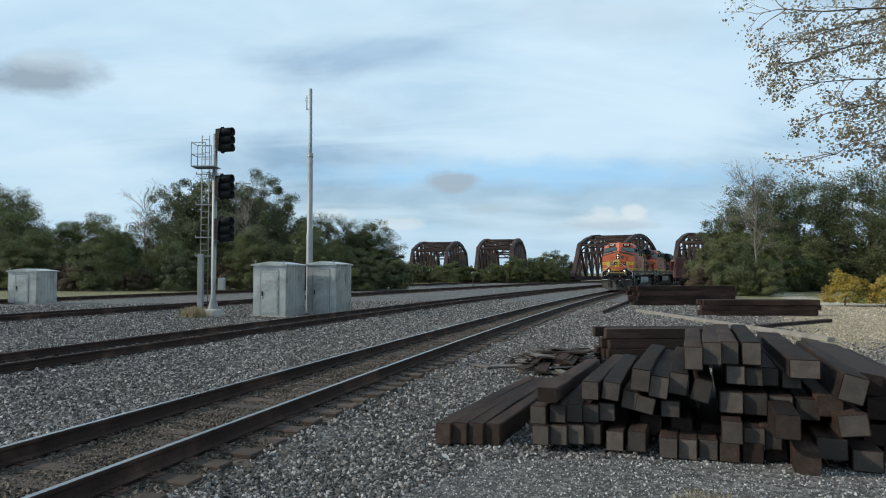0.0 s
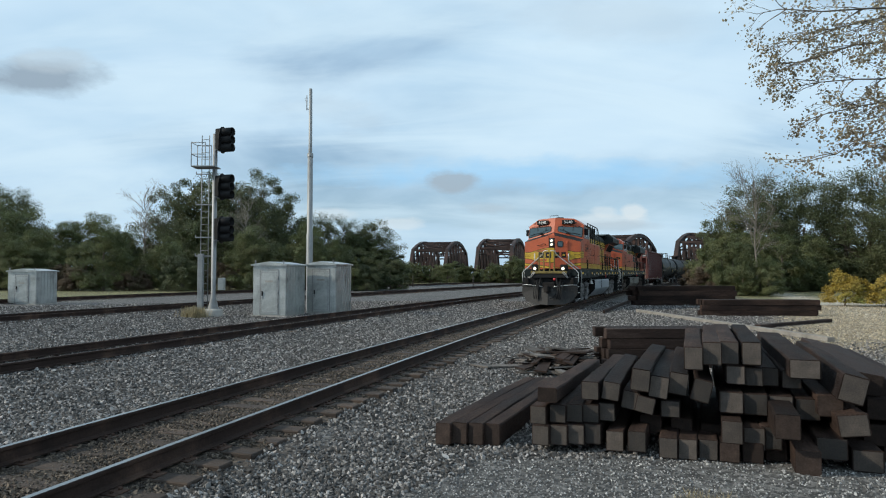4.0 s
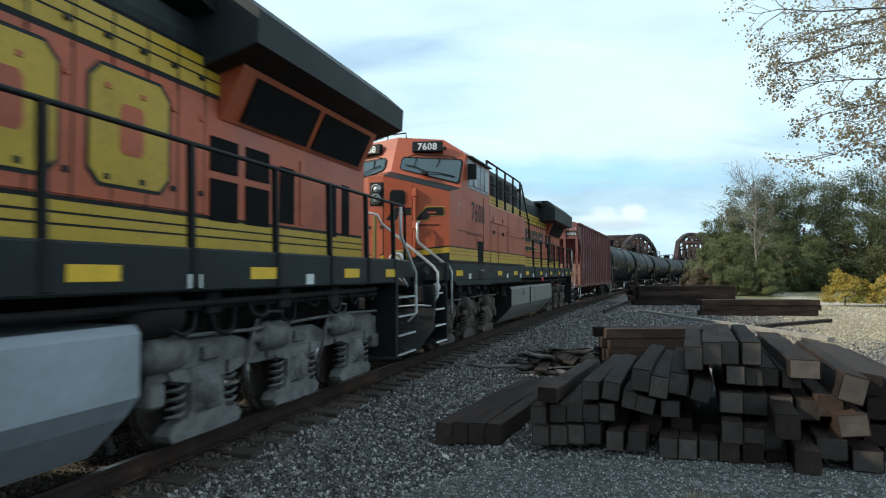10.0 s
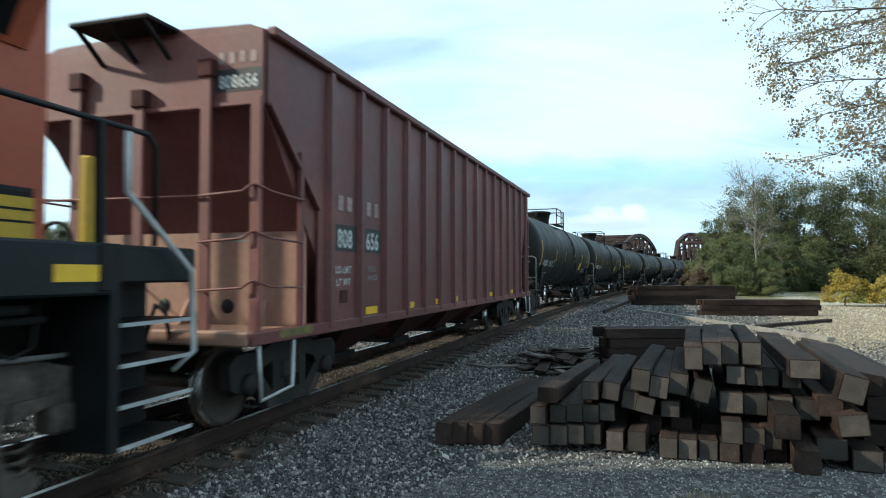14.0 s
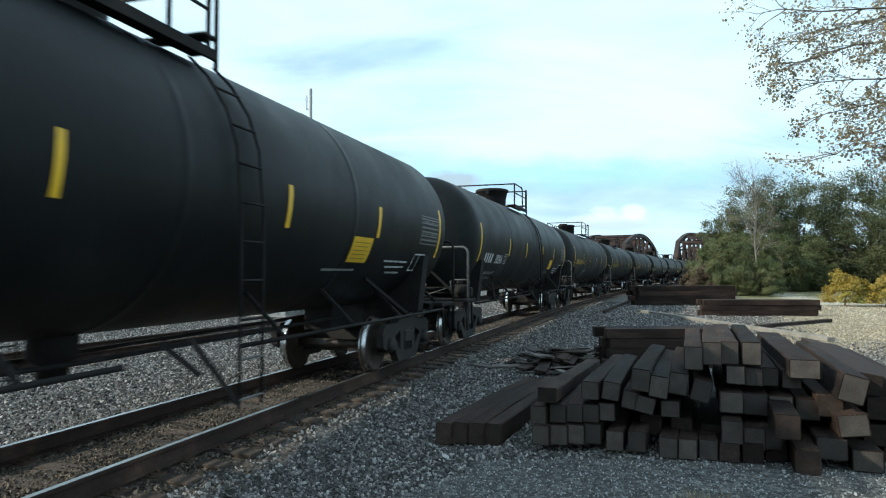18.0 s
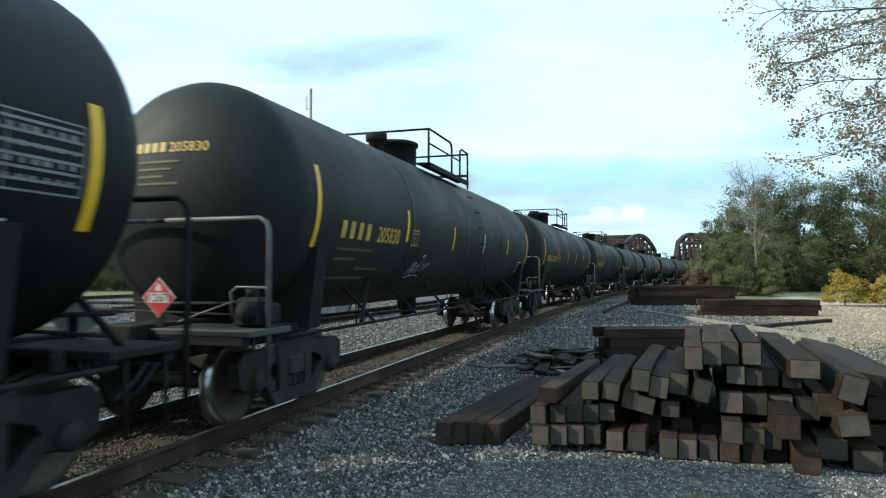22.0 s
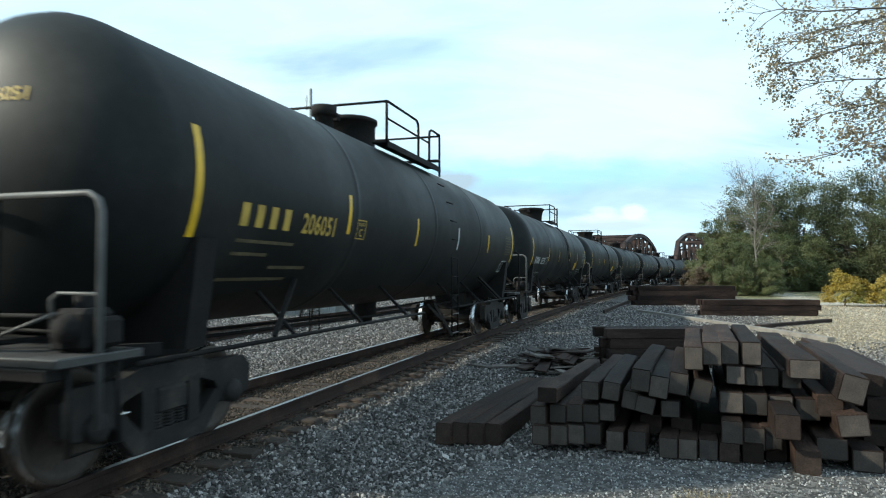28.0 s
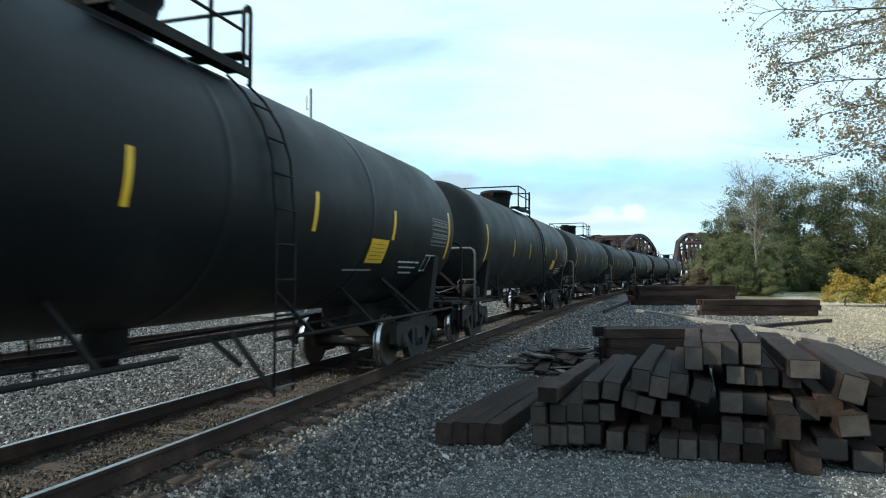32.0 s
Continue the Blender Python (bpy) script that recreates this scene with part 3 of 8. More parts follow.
# ---- signal, cabins and pole beyond the second track ----
def signal_head(parent, z):
    h = Geo()
    h.lathe([(0.0, 0.02), (0.36, 0.02), (0.40, 0.0), (0.40, -0.03), (0.0, -0.03)], 20, "y")
    prof = [(0.34 * math.cos(a), 0.62 * math.sin(a)) for a in [2 * math.pi * k / 20 for k in range(20)]]
    b = Geo().prism([(u, w) for u, w in prof], -0.03, 0.0, "y")
    hd = part("signal_head", b, M_BLACK, parent, "black oval backboard with hooded lenses", pose(0.36, -0.1, z, 0, 0, 74))
    for dz in (0.36, 0.0, -0.36):
        hood = Geo()
        n = 12
        ring = [(0.20 * math.cos(a), 0.20 * math.sin(a)) for a in [math.pi * (-0.36 + 1.72 * k / n) for k in range(n + 1)]]
        vs = [(u, -0.03, w + dz) for u, w in ring] + [(u, -0.54, w + dz) for u, w in ring] + [(u * .93, -0.03, w * .93 + dz) for u, w in ring] + [(u * .93, -0.54, w * .93 + dz) for u, w in ring]
        k = n + 1
        fs = [(i, i + 1, k + i + 1, k + i) for i in range(n)] + [(2 * k + i, 3 * k + i, 3 * k + i + 1, 2 * k + i + 1) for i in range(n)] + [(k + i, k + i + 1, 3 * k + i + 1, 3 * k + i) for i in range(n)]
        hood.add(vs, fs, True)
        part("hood", hood, M_BLACK, hd)
        part("lens", Geo().lathe([(0.0, -0.05), (0.06, -0.048), (0.10, -0.035)], 14, "y", (0, 0, dz)), M_BLACK, hd, "dark unlit lens")
    part("lamp_case", Geo().box(-0.24, 0.24, 0.005, 0.24, -0.5, 0.5, 0.04), M_BLACK, hd)
    part("bracket", Geo().beam((-0.42, 0.1, -0.5), (0, 0.1, -0.5), 0.06, 0.06).beam((0, 0.1, -0.52), (0, 0.1, -0.4), 0.06, 0.06), M_GALV, hd)


def make_signal():
    x, y = -10.45, 30.0
    sg = thing("railway_signal", "galvanised signal mast with three black colour-light heads and a caged ladder", "signal", m=pose(x, y, 0))
    part("footing", Geo().lathe([(0.42, 0), (0.42, 0.28), (0.36, 0.34), (0, 0.34)], 18), M_CONC, sg)
    part("mast", Geo().lathe([(0.24, 0.33), (0.24, 0.37), (0.11, 0.9), (0.105, 8.35), (0, 8.37)], 16), M_GALV, sg)
    for z in (8.05, 5.9, 3.95):
        signal_head(sg, z)
    lad = part("ladder", Geo().tube([(-0.62, 0.05, 0.3), (-0.62, 0.05, 8.3)], 0.022, 6).tube([(-0.28, 0.05, 0.3), (-0.28, 0.05, 8.3)], 0.022, 6), M_GALV, sg)
    for k in range(26):
        z = 0.6 + k * 0.3
        part("rung", Geo().tube([(-0.62, 0.05, z), (-0.28, 0.05, z)], 0.014, 6), M_GALV, lad)
    part("conduit_column", Geo().box(-0.70, -0.47, -0.12, 0.1, 0.1, 2.85, 0.02), M_GALV, sg)
    for z in (2.75, 3.6, 6.5, 5.1):
        part("ladder_bracket", Geo().beam((-0.85, 0, z), (0.1, 0, z), 0.05, 0.05).beam((-0.85, 0, z), (-0.85, 0, z + 0.12), 0.03, 0.03), M_GALV, sg)
    pl = part("platform", Geo().box(-0.95, 0.15, -0.45, 0.35, 6.78, 6.83, 0.01), M_GALV, sg, "small grated maintenance platform")
    for px, py in ((-0.93, -0.43), (-0.93, 0.33), (-0.3, 0.33), (-0.3, -0.43)):
        part("railing_post", Geo().tube([(px, py, 6.8), (px, py, 7.9)], 0.02, 6), M_GALV, pl)
    for z in (7.35, 7.88):
        part("railing", Geo().tube([(-0.3, -0.43, z), (-0.93, -0.43, z), (-0.93, 0.33, z), (-0.3, 0.33, z)], 0.02, 6), M_GALV, pl)
    part("junction_box", Geo().box(0.22, 0.5, -0.1, 0.15, 1.2, 1.75, 0.02), M_BOX, sg)


make_signal()


def cabin(px, py, yaw, w, d, h, label):
    """Sheet-metal signal cabin: front towards -y, ribbed sides, flat pitched lid, door with hinges and handle."""
    c = thing("signal_cabin", label, "equipment cabin", "signal cabins", pose(px, py, 0, 0, 0, yaw))
    part("body", Geo().box(-w / 2, w / 2, 0, d, 0.06, h - 0.12, 0.015), M_BOX, c)
    part("plinth", Geo().box(-w / 2 - 0.03, w / 2 + 0.03, -0.03, d + 0.03, 0, 0.06), M_CONC, c)
    part("roof", Geo().prism([(-w / 2 - 0.08, h - 0.19), (w / 2 + 0.08, h - 0.19), (w / 2 + 0.08, h - 0.13), (0, h), (-w / 2 - 0.08, h - 0.13)], -0.1, d + 0.08, "y"), M_BOX, c)
    for k in range(int(d / 0.28)):
        yy = 0.14 + k * 0.28
        for sx in (-1, 1):
            part("rib", Geo().box(min(sx * w / 2, sx * (w / 2 + 0.02)), max(sx * w / 2, sx * (w / 2 + 0.02)), yy, yy + 0.05, 0.1, h - 0.2), M_BOX, c)
    dr = part("door", Geo().box(-0.42, 0.42, -0.03, 0.0, 0.12, h - 0.42, 0.01), M_BOX, c)
    part("door_frame", Geo().box(-.47, -.43, -.02, .0, .1, h - .38).box(.43, .47, -.02, .0, .1, h - .38).box(-.47, .47, -.02, .0, h - .40, h - .36), M_BOXDARK, dr)
    part("seal", Geo().box(-.37, .37, -.034, -.03, .19, .205).box(-.37, .37, -.034, -.03, h - .50, h - .485).box(-.37, -.355, -.034, -.03, .19, h - .485).box(.355, .37, -.034, -.03, .19, h - .485), M_BOXDARK, dr)
    for z in (0.5, 1.1, h - 0.75):
        part("hinge", Geo().cyl((0.43, -0.035, z - 0.08), (0.43, -0.035, z + 0.08), 0.018, 8), M_BOXDARK, dr)
    part("handle", Geo().box(-0.36, -0.3, -0.075, -0.03, 0.95, 1.15, 0.01), M_BLACK, dr)
    part("padlock", Geo().box(-0.37, -0.29, -0.065, -0.03, 0.82, 0.92, 0.01), M_BOXDARK, dr)
    part("notice", Geo().box(-0.2, 0.2, -0.036, -0.03, h - 0.95, h - 0.86), M_CONC, dr, "small pale notice plate")
    for sx in (-1, 1):
        part("lifting_lug", Geo().box(sx * (w / 2 - 0.12) - 0.03, sx * (w / 2 - 0.12) + 0.03, -0.04, 0.02, h - 0.1, h + 0.05, 0.01), M_BOXDARK, c)


cabin(-7.88, 29.9, -13, 1.62, 2.0, 2.5, "pale galvanised sheet-metal signal cabin with a closed door")
cabin(-5.92, 32.0, -13, 1.5, 2.1, 2.55, "pale galvanised signal cabin beside its larger neighbour")
cabin(-26.2, 41.0, -6, 1.9, 1.9, 2.25, "low pale metal relay cabin with a closed door")


def make_drum():
    d = thing("plastic_drum", "pale blue plastic drum beside the relay cabin", "drum", m=pose(-27.75, 40.6, 0))
    part("body", Geo().lathe([(0, 0), (.30, 0), (.32, .05), (.32, .36), (.34, .38), (.32, .40), (.32, .70), (.34, .72), (.32, .74), (.31, .98), (.26, 1.06), (0, 1.07)], 20), M_DRUM, d)
    part("lid", Geo().lathe([(.12, 1.07), (.12, 1.14), (0, 1.15)], 12), M_BOXDARK, d)


make_drum()


def make_pole():
    x, y = -7.02, 34.6
    p = thing("radio_mast", "tall slim steel radio mast with a small aerial", "mast", m=pose(x, y, 0))
    part("lower_tube", Geo().lathe([(0.17, 0), (0.17, 4.0), (0.15, 4.05), (0.14, 8.2), (0, 8.2)], 12), M_GALV, p)
    part("upper_tube", Geo().lathe([(0.10, 8.2), (0.085, 11.75), (0, 11.77)], 10), M_GALV, p)
    a = part("aerial", Geo().tube([(-0.2, 0, 10.6), (-0.2, 0, 11.4)], 0.025, 6).tube([(-0.2, 0, 10.7), (0, 0, 10.55)], 0.02, 6).tube([(-0.2, 0, 11.0), (-0.3, 0, 11.2), (-0.2, 0, 11.35)], 0.012, 6), M_GALV, p)
    part("collar", Geo().lathe([(0.16, 8.1), (0.16, 8.3), (0, 8.3)], 12), M_GALV, p)


make_pole()
for sx, sy in ((-4.2, 92.0), (4.4, 96.0)):
    mk = thing("track_marker", "short white post beside the far rails", "marker post", m=pose(sx, sy, 0))
    part("post", Geo().cyl((0, 0, 0), (0, 0, 1.6), 0.06, 8), M_PLATE, mk)


# ---- heap of new ties ----
AIM = 0.37     # heading of the timbers, clockwise from +y


def rough_timber(length, w, h, seed):
    """A sawn timber with rubbed edges, slightly bowed and uneven along its length."""
    rr = random.Random(seed)
    n = 7
    g, vs = Geo(), []
    bow, dip = rr.uniform(-0.012, 0.012), rr.uniform(-0.008, 0.008)
    for k in range(n):
        u = k / (n - 1)
        j = 0.0 if k in (0, n - 1) else 0.006
        oy, oz = bow * math.sin(math.pi * u), dip * math.sin(math.pi * u)
        for cy, cz in ((-1, -1), (1, -1), (1, 1), (-1, 1)):
            c = 0.008 + rr.uniform(0, 0.010)
            y, z = cy * w / 2 + rr.uniform(-j, j) + oy, cz * h / 2 + rr.uniform(-j, j) + oz
            a, b = (y, z - cz * c), (y - cy * c, z)
            vs += [(length * u, *p) for p in ((a, b) if cy * cz > 0 else (b, a))]
    fs = [tuple(range(8))[::-1], tuple(range(8 * n - 8, 8 * n))]
    fs += [(8 * k + i, 8 * k + (i + 1) % 8, 8 * k + 8 + (i + 1) % 8, 8 * k + 8 + i) for k in range(n - 1) for i in range(8)]
    return g.add(vs, fs)


def lay_tie(px, pz, d, length=2.6, w=0.2, h=0.2, roll=0.0, aim=0.0, pitch=0.0, old=False, plate=True, label=""):
    """A timber whose end faces the path: px, pz centre of that end, d its distance along y."""
    m = pose(px, d, pz, 0, 0, 90 - math.degrees(AIM + aim)) @ pose(0, 0, 0, roll, -pitch, 0)
    t = thing("railway_tie", label or ("weathered brown wooden tie lying in a heap" if old else "dark creosoted wooden tie with a gridded steel end plate" if plate else "dark creosoted wooden tie with a bare sawn end"), "railway tie", "heap of ties", m)
    key = (round(length, 1), round(w, 2), round(h, 2), old, RNG_HEAP.randrange(4))
    if key not in TIE_MESH:
        TIE_MESH[key] = rough_timber(length, w, h, len(TIE_MESH)).mesh("timber")
    part("timber", TIE_MESH[key], M_CREO_OLD if old else M_CREO, t)
    k2 = ("end", round(w, 2), round(h, 2))
    if k2 not in TIE_MESH:
        TIE_MESH[k2] = Geo().box(-0.004, 0.001, -w / 2 + 0.008, w / 2 - 0.008, -h / 2 + 0.008, h / 2 - 0.008).mesh("sawn_end")
    part("sawn_end", TIE_MESH[k2], M_TIE_END, t)
    if plate:
        k3 = ("plate", round(w, 2), round(h, 2))
        if k3 not in TIE_MESH:
            TIE_MESH[k3] = Geo().box(-0.008, -0.0042, -w * 0.45, w * 0.45, -h * 0.45, h * 0.45).mesh("end_plate")
        part("end_plate", TIE_MESH[k3], M_PLATE, t)
    return t


TIE_MESH = {}


def end_at(u, v, d):
    """Place of a timber's end seen in the direction u across and v down, in thousandths of the lens."""
    return (u / 1164 * d, 1.97 - v / 1164 * d)


def heap(rows, d, **kw):
    for u, v, *rest in rows:
        x, z = end_at(u, v, d)
        kk = dict(kw)
        if rest:
            kk["roll"] = rest[0]
        lay_tie(x, max(z, 0.1), d + RNG_HEAP.uniform(-0.05, 0.05), aim=kw.get("aim", 0) + RNG_HEAP.uniform(-0.015, 0.015), **{k: v2 for k, v2 in kk.items() if k != "aim"})


M_SPLIT = mat("grey_split_wood", (0.105, 0.092, 0.082), 0.9, var=0.4, scale=6, fine=50, bump=0.4, rand=0.4)
M_TIE_PALE = mat("sun_bleached_wood", (0.22, 0.20, 0.175), 0.9, var=0.3, scale=3, fine=40, bump=0.4)
RNG_HEAP = random.Random(11)
heap([(0, 281), (29, 280), (57, 280), (86, 281)], 7.55, length=4.1, w=0.18, h=0.24, plate=False, pitch=-1.2)
heap([(171, 284), (203, 284), (233, 283), (262, 282), (299, 292)], 7.25, w=0.19, h=0.22)
heap([(167, 249), (201, 246), (231, 246), (259, 246), (288, 244)], 7.3, w=0.18, h=0.2)
heap([(183, 214)], 7.2, length=3.7, w=0.21, h=0.16, plate=False, pitch=-2.2)
heap([(258, 206), (293, 206, 8), (328, 222, 10)], 7.3, w=0.19, h=0.2)
heap([(347, 188, 6), (379, 200, 8), (415, 195, 8), (453, 206, 14)], 7.15, w=0.2, h=0.24)
heap([(356, 232, 12), (400, 239)], 7.15, w=0.2, h=0.18)
heap([(341, 296), (394, 306), (428, 308), (464, 309)], 7.0, w=0.19, h=0.22)
heap([(366, 265), (421, 272), (470, 280)], 7.35, w=0.22, h=0.2, plate=False)
heap([(438, 149), (472, 141), (506, 141), (540, 141)], 7.15, w=0.195, h=0.25)
heap([(511, 178), (543, 181), (576, 183), (611, 186)], 7.2, w=0.19, h=0.2)
heap([(508, 228), (550, 231), (594, 234), (637, 238)], 7.1, w=0.24, h=0.23)
heap([(505, 278), (545, 290), (573, 288)], 6.95, w=0.21, h=0.24)
heap([(540, 318), (500, 316), (586, 322)], 6.95, w=0.2, h=0.2, plate=False)
heap([(636, 169)], 6.9, w=0.3, h=0.2, length=3.4)
heap([(719, 204, 14)], 6.6, w=0.24, h=0.28, length=3.4)
heap([(716, 266, -8), (686, 310), (745, 330)], 6.6, w=0.28, h=0.22)
heap([(643, 334), (600, 268)], 6.45, w=0.23, h=0.24, plate=False)
heap([(676, 232), (766, 286), (770, 240), (800, 320), (812, 270)], 6.9, w=0.24, h=0.22, plate=False)
heap([(752, 196, 10), (800, 208, 8), (842, 220, 5)], 7.0, w=0.26, h=0.22, length=4.0, plate=False, old=True)


def board_stack(px, py, yaw, length, layers, wide, h, name, label, old=True):
    """A stack of squared timbers seen from the side."""
    m = pose(px, py, 0, 0, 0, yaw)
    rng = random.Random(int(px * 100))
    for k in range(layers):
        for j in range(wide):
            t = thing(name, label, "timber", "stacked timbers", m @ pose(rng.uniform(-0.045, 0.045) * length, j * (h * 1.12), k * h, 0, 0, rng.uniform(-0.8, 0.8)))
            part("timber", Geo().box(0, length, -h / 2, h / 2, 0, h - 0.006, 0.012), M_CREO_OLD if old else M_CREO, t)


board_stack(3.32, 13.6, 2, 2.6, 4, 3, 0.21, "railway_tie", "reddish-brown weathered tie in a side-on stack")
board_stack(11.6, 40.0, 1, 6.0, 4, 3, 0.3, "bridge_timber", "dark heavy bridge timber in a long low stack", False)
board_stack(12.1, 30.5, -3, 5.2, 3, 3, 0.25, "bridge_timber", "dark squared timber stacked beside the gravel road", False)


def debris():
    rng = random.Random(21)
    for k in range(120):
        a = rng.uniform(0, 6.28)
        r = abs(rng.gauss(0, 0.5))
        x, y = 2.55 + r * math.cos(a) * 1.5, 13.9 + r * math.sin(a) * 1.6
        b = thing("wood_scrap", "split grey-brown piece of old tie wood in a loose pile", "wood scrap", "scrap pile", pose(x, y, 0.03 + max(0, 0.42 - r * 0.5) * rng.random(), rng.uniform(-12, 12), rng.uniform(-12, 12), rng.uniform(0, 180)))
        w_, l_ = rng.uniform(0.05, 0.13), rng.uniform(0.2, 0.6)
        part("splinter", Geo().prism([(-l_, -w_), (l_ * .8, -w_ * .8), (l_, w_ * .1), (l_ * .7, w_ * .7), (-l_ * .9, w_)], -0.012, 0.018, "z"), M_CREO_OLD if rng.random() < 0.45 else M_SPLIT, b)
    for x0, y0, x1, y1, m_, lab in ((9.9, 33.5, 10.5, 26.0, M_TIE_PALE, "long pale weathered plank lying on the gravel"), (10.5, 26.2, 11.1, 18.9, M_TIE_PALE, "long pale weathered plank lying on the gravel"),
                                    (11.2, 23.5, 15.5, 26.5, M_CREO_OLD, "long dark plank lying on the gravel")):
        t = thing("long_plank", lab, "plank")
        part("board", Geo().beam((x0, y0, 0.07), (x1, y1, 0.07), 0.22, 0.13), m_, t)
    t = thing("spare_rail", "length of rusty rail lying beside the line", "rail")
    part("bar", Geo().beam((7.8, 32.0, 0.09), (13.4, 46.5, 0.09), 0.10, 0.18), M_RAIL, t)


debris()


# ---- steel truss bridges ----
def truss(px, py, yaw, length, width, height, n, label):
    """Curved-chord through truss: x along the span."""
    b = thing("truss_bridge", label, "bridge", "railway bridges", pose(px, py, 0, 0, 0, yaw))
    hs = [height * (1 - 0.42 * (2 * k / n - 1) ** 2 - 0.0) for k in range(n + 1)]
    xs = [length * k / n for k in range(n + 1)]
    for y in (0, width):
        part("bottom_chord", Geo().beam((0, y, 1.0), (length, y, 1.0), 0.5, 0.7), M_TRUSS, b)
        for k in range(n):
            if k == 0:
                part("end_post", Geo().beam((xs[0], y, 1.0), (xs[1], y, hs[1]), 0.8, 0.9), M_TRUSS, b)
            elif k == n - 1:
                part("end_post", Geo().beam((xs[n - 1], y, hs[n - 1]), (xs[n], y, 1.0), 0.8, 0.9), M_TRUSS, b)
            else:
                part("top_chord", Geo().beam((xs[k], y, hs[k]), (xs[k + 1], y, hs[k + 1]), 0.7, 0.8), M_TRUSS, b)
                a, c = ((xs[k], y, hs[k]), (xs[k + 1], y, 1.0)) if k < n / 2 else ((xs[k], y, 1.0), (xs[k + 1], y, hs[k + 1]))
                part("diagonal", Geo().beam(a, c, 0.4, 0.5), M_TRUSS, b)
                part("counter_diagonal", Geo().beam((a[0], y, c[2]), (c[0], y, a[2] - .3), 0.16, 0.22), M_TRUSS, b)
            if 0 < k:
                part("vertical", Geo().beam((xs[k], y, 1.0), (xs[k], y, hs[k]), 0.55, 0.5), M_TRUSS, b)
    for k in range(1, n):
        g = Geo().beam((xs[k], 0, hs[k]), (xs[k], width, hs[k]), 0.35, 0.4)
        g.beam((xs[k], 0, hs[k] - 1.5), (xs[k], width, hs[k] - 1.5), 0.35, 0.35)
        for j in range(6):
            y0, y1 = width * j / 6, width * (j + 1) / 6
            g.beam((xs[k], y0, hs[k] - (0 if j % 2 else 1.5)), (xs[k], y1, hs[k] - (1.5 if j % 2 else 0)), 0.24, 0.24)
        part("sway_brace", g, M_TRUSS, b)
        if k < n - 1:
            part("top_lateral", Geo().beam((xs[k], 0, hs[k]), (xs[k + 1], width, hs[k + 1]), 0.16, 0.16).beam((xs[k], width, hs[k]), (xs[k + 1], 0, hs[k + 1]), 0.16, 0.16), M_TRUSS, b)
    part("deck", Geo().box(0, length, 0.3, width - 0.3, -0.2, 0.1), M_TRUSS, b)


BRIDGE = "dark rust-brown steel through-truss railway bridge with a curved top chord"
truss(0.2, 165, 80, 45, 9, 10.6, 9, BRIDGE)
truss(15.2, 150, 78, 45, 8, 10.6, 9, BRIDGE)
truss(33.5, 125, 63, 45, 9, 10.2, 9, BRIDGE)
x_, y_, t_ = on_line(137, 6.6)
truss(float(x_), float(y_), 90 - math.degrees(float(t_)) - 2.5, 48, 9, 10.7, 8, BRIDGE)


# ---- trees ----
def leaf_cards(rng, pts, nrm, size, aspect=0.6):
    """Two triangles a leaf at each point, leaning about the given normals."""
    n = len(pts)
    nrm = nrm + rng.normal(0, 0.6, (n, 3))
    nrm /= np.linalg.norm(nrm, axis=1, keepdims=True)
    t = rng.normal(0, 1, (n, 3))
    t -= nrm * (t * nrm).sum(1, keepdims=True)
    t /= np.linalg.norm(t, axis=1, keepdims=True)
    b = np.cross(nrm, t)
    L, W = size[:, None], size[:, None] * aspect
    V = np.stack([pts - t * L * 0.5, pts + b * W * 0.5 + nrm * L * 0.08, pts + t * L * 0.5, pts - b * W * 0.5 + nrm * L * 0.08], 1)
    F = (np.array([[0, 1, 2], [0, 2, 3]])[None] + (np.arange(n) * 4)[:, None, None]).reshape(-1, 3)
    return V.reshape(-1, 3), F


def grow(rng, geo, p, d, length, r, depth, tips, droop=0.0, split=3, wild=0.45):
    """A limb that tapers, bends and splits."""
    pts, q, v = [p], Vector(p), Vector(d).normalized()
    n = 4
    for _ in range(n):
        v = (v + Vector([rng.gauss(0, 0.13) for _ in range(3)]) + Vector((0, 0, -droop))).normalized()
        q = q + v * length / n
        pts.append(q.copy())
    geo.tube(pts, r, 6 if r > 0.03 else 4, False, r * 0.6)
    if depth == 0:
        tips.append((pts[-1], v))
        tips.append((pts[-3], v))
        return
    for k in range(split):
        at = pts[rng.choice((2, 3, 4))] if k else pts[-1]
        nd = (v + Vector([rng.gauss(0, wild) for _ in range(3)])).normalized()
        grow(rng, geo, at, nd, length * rng.uniform(0.55, 0.8), r * 0.55, depth - 1, tips, droop, split, wild)


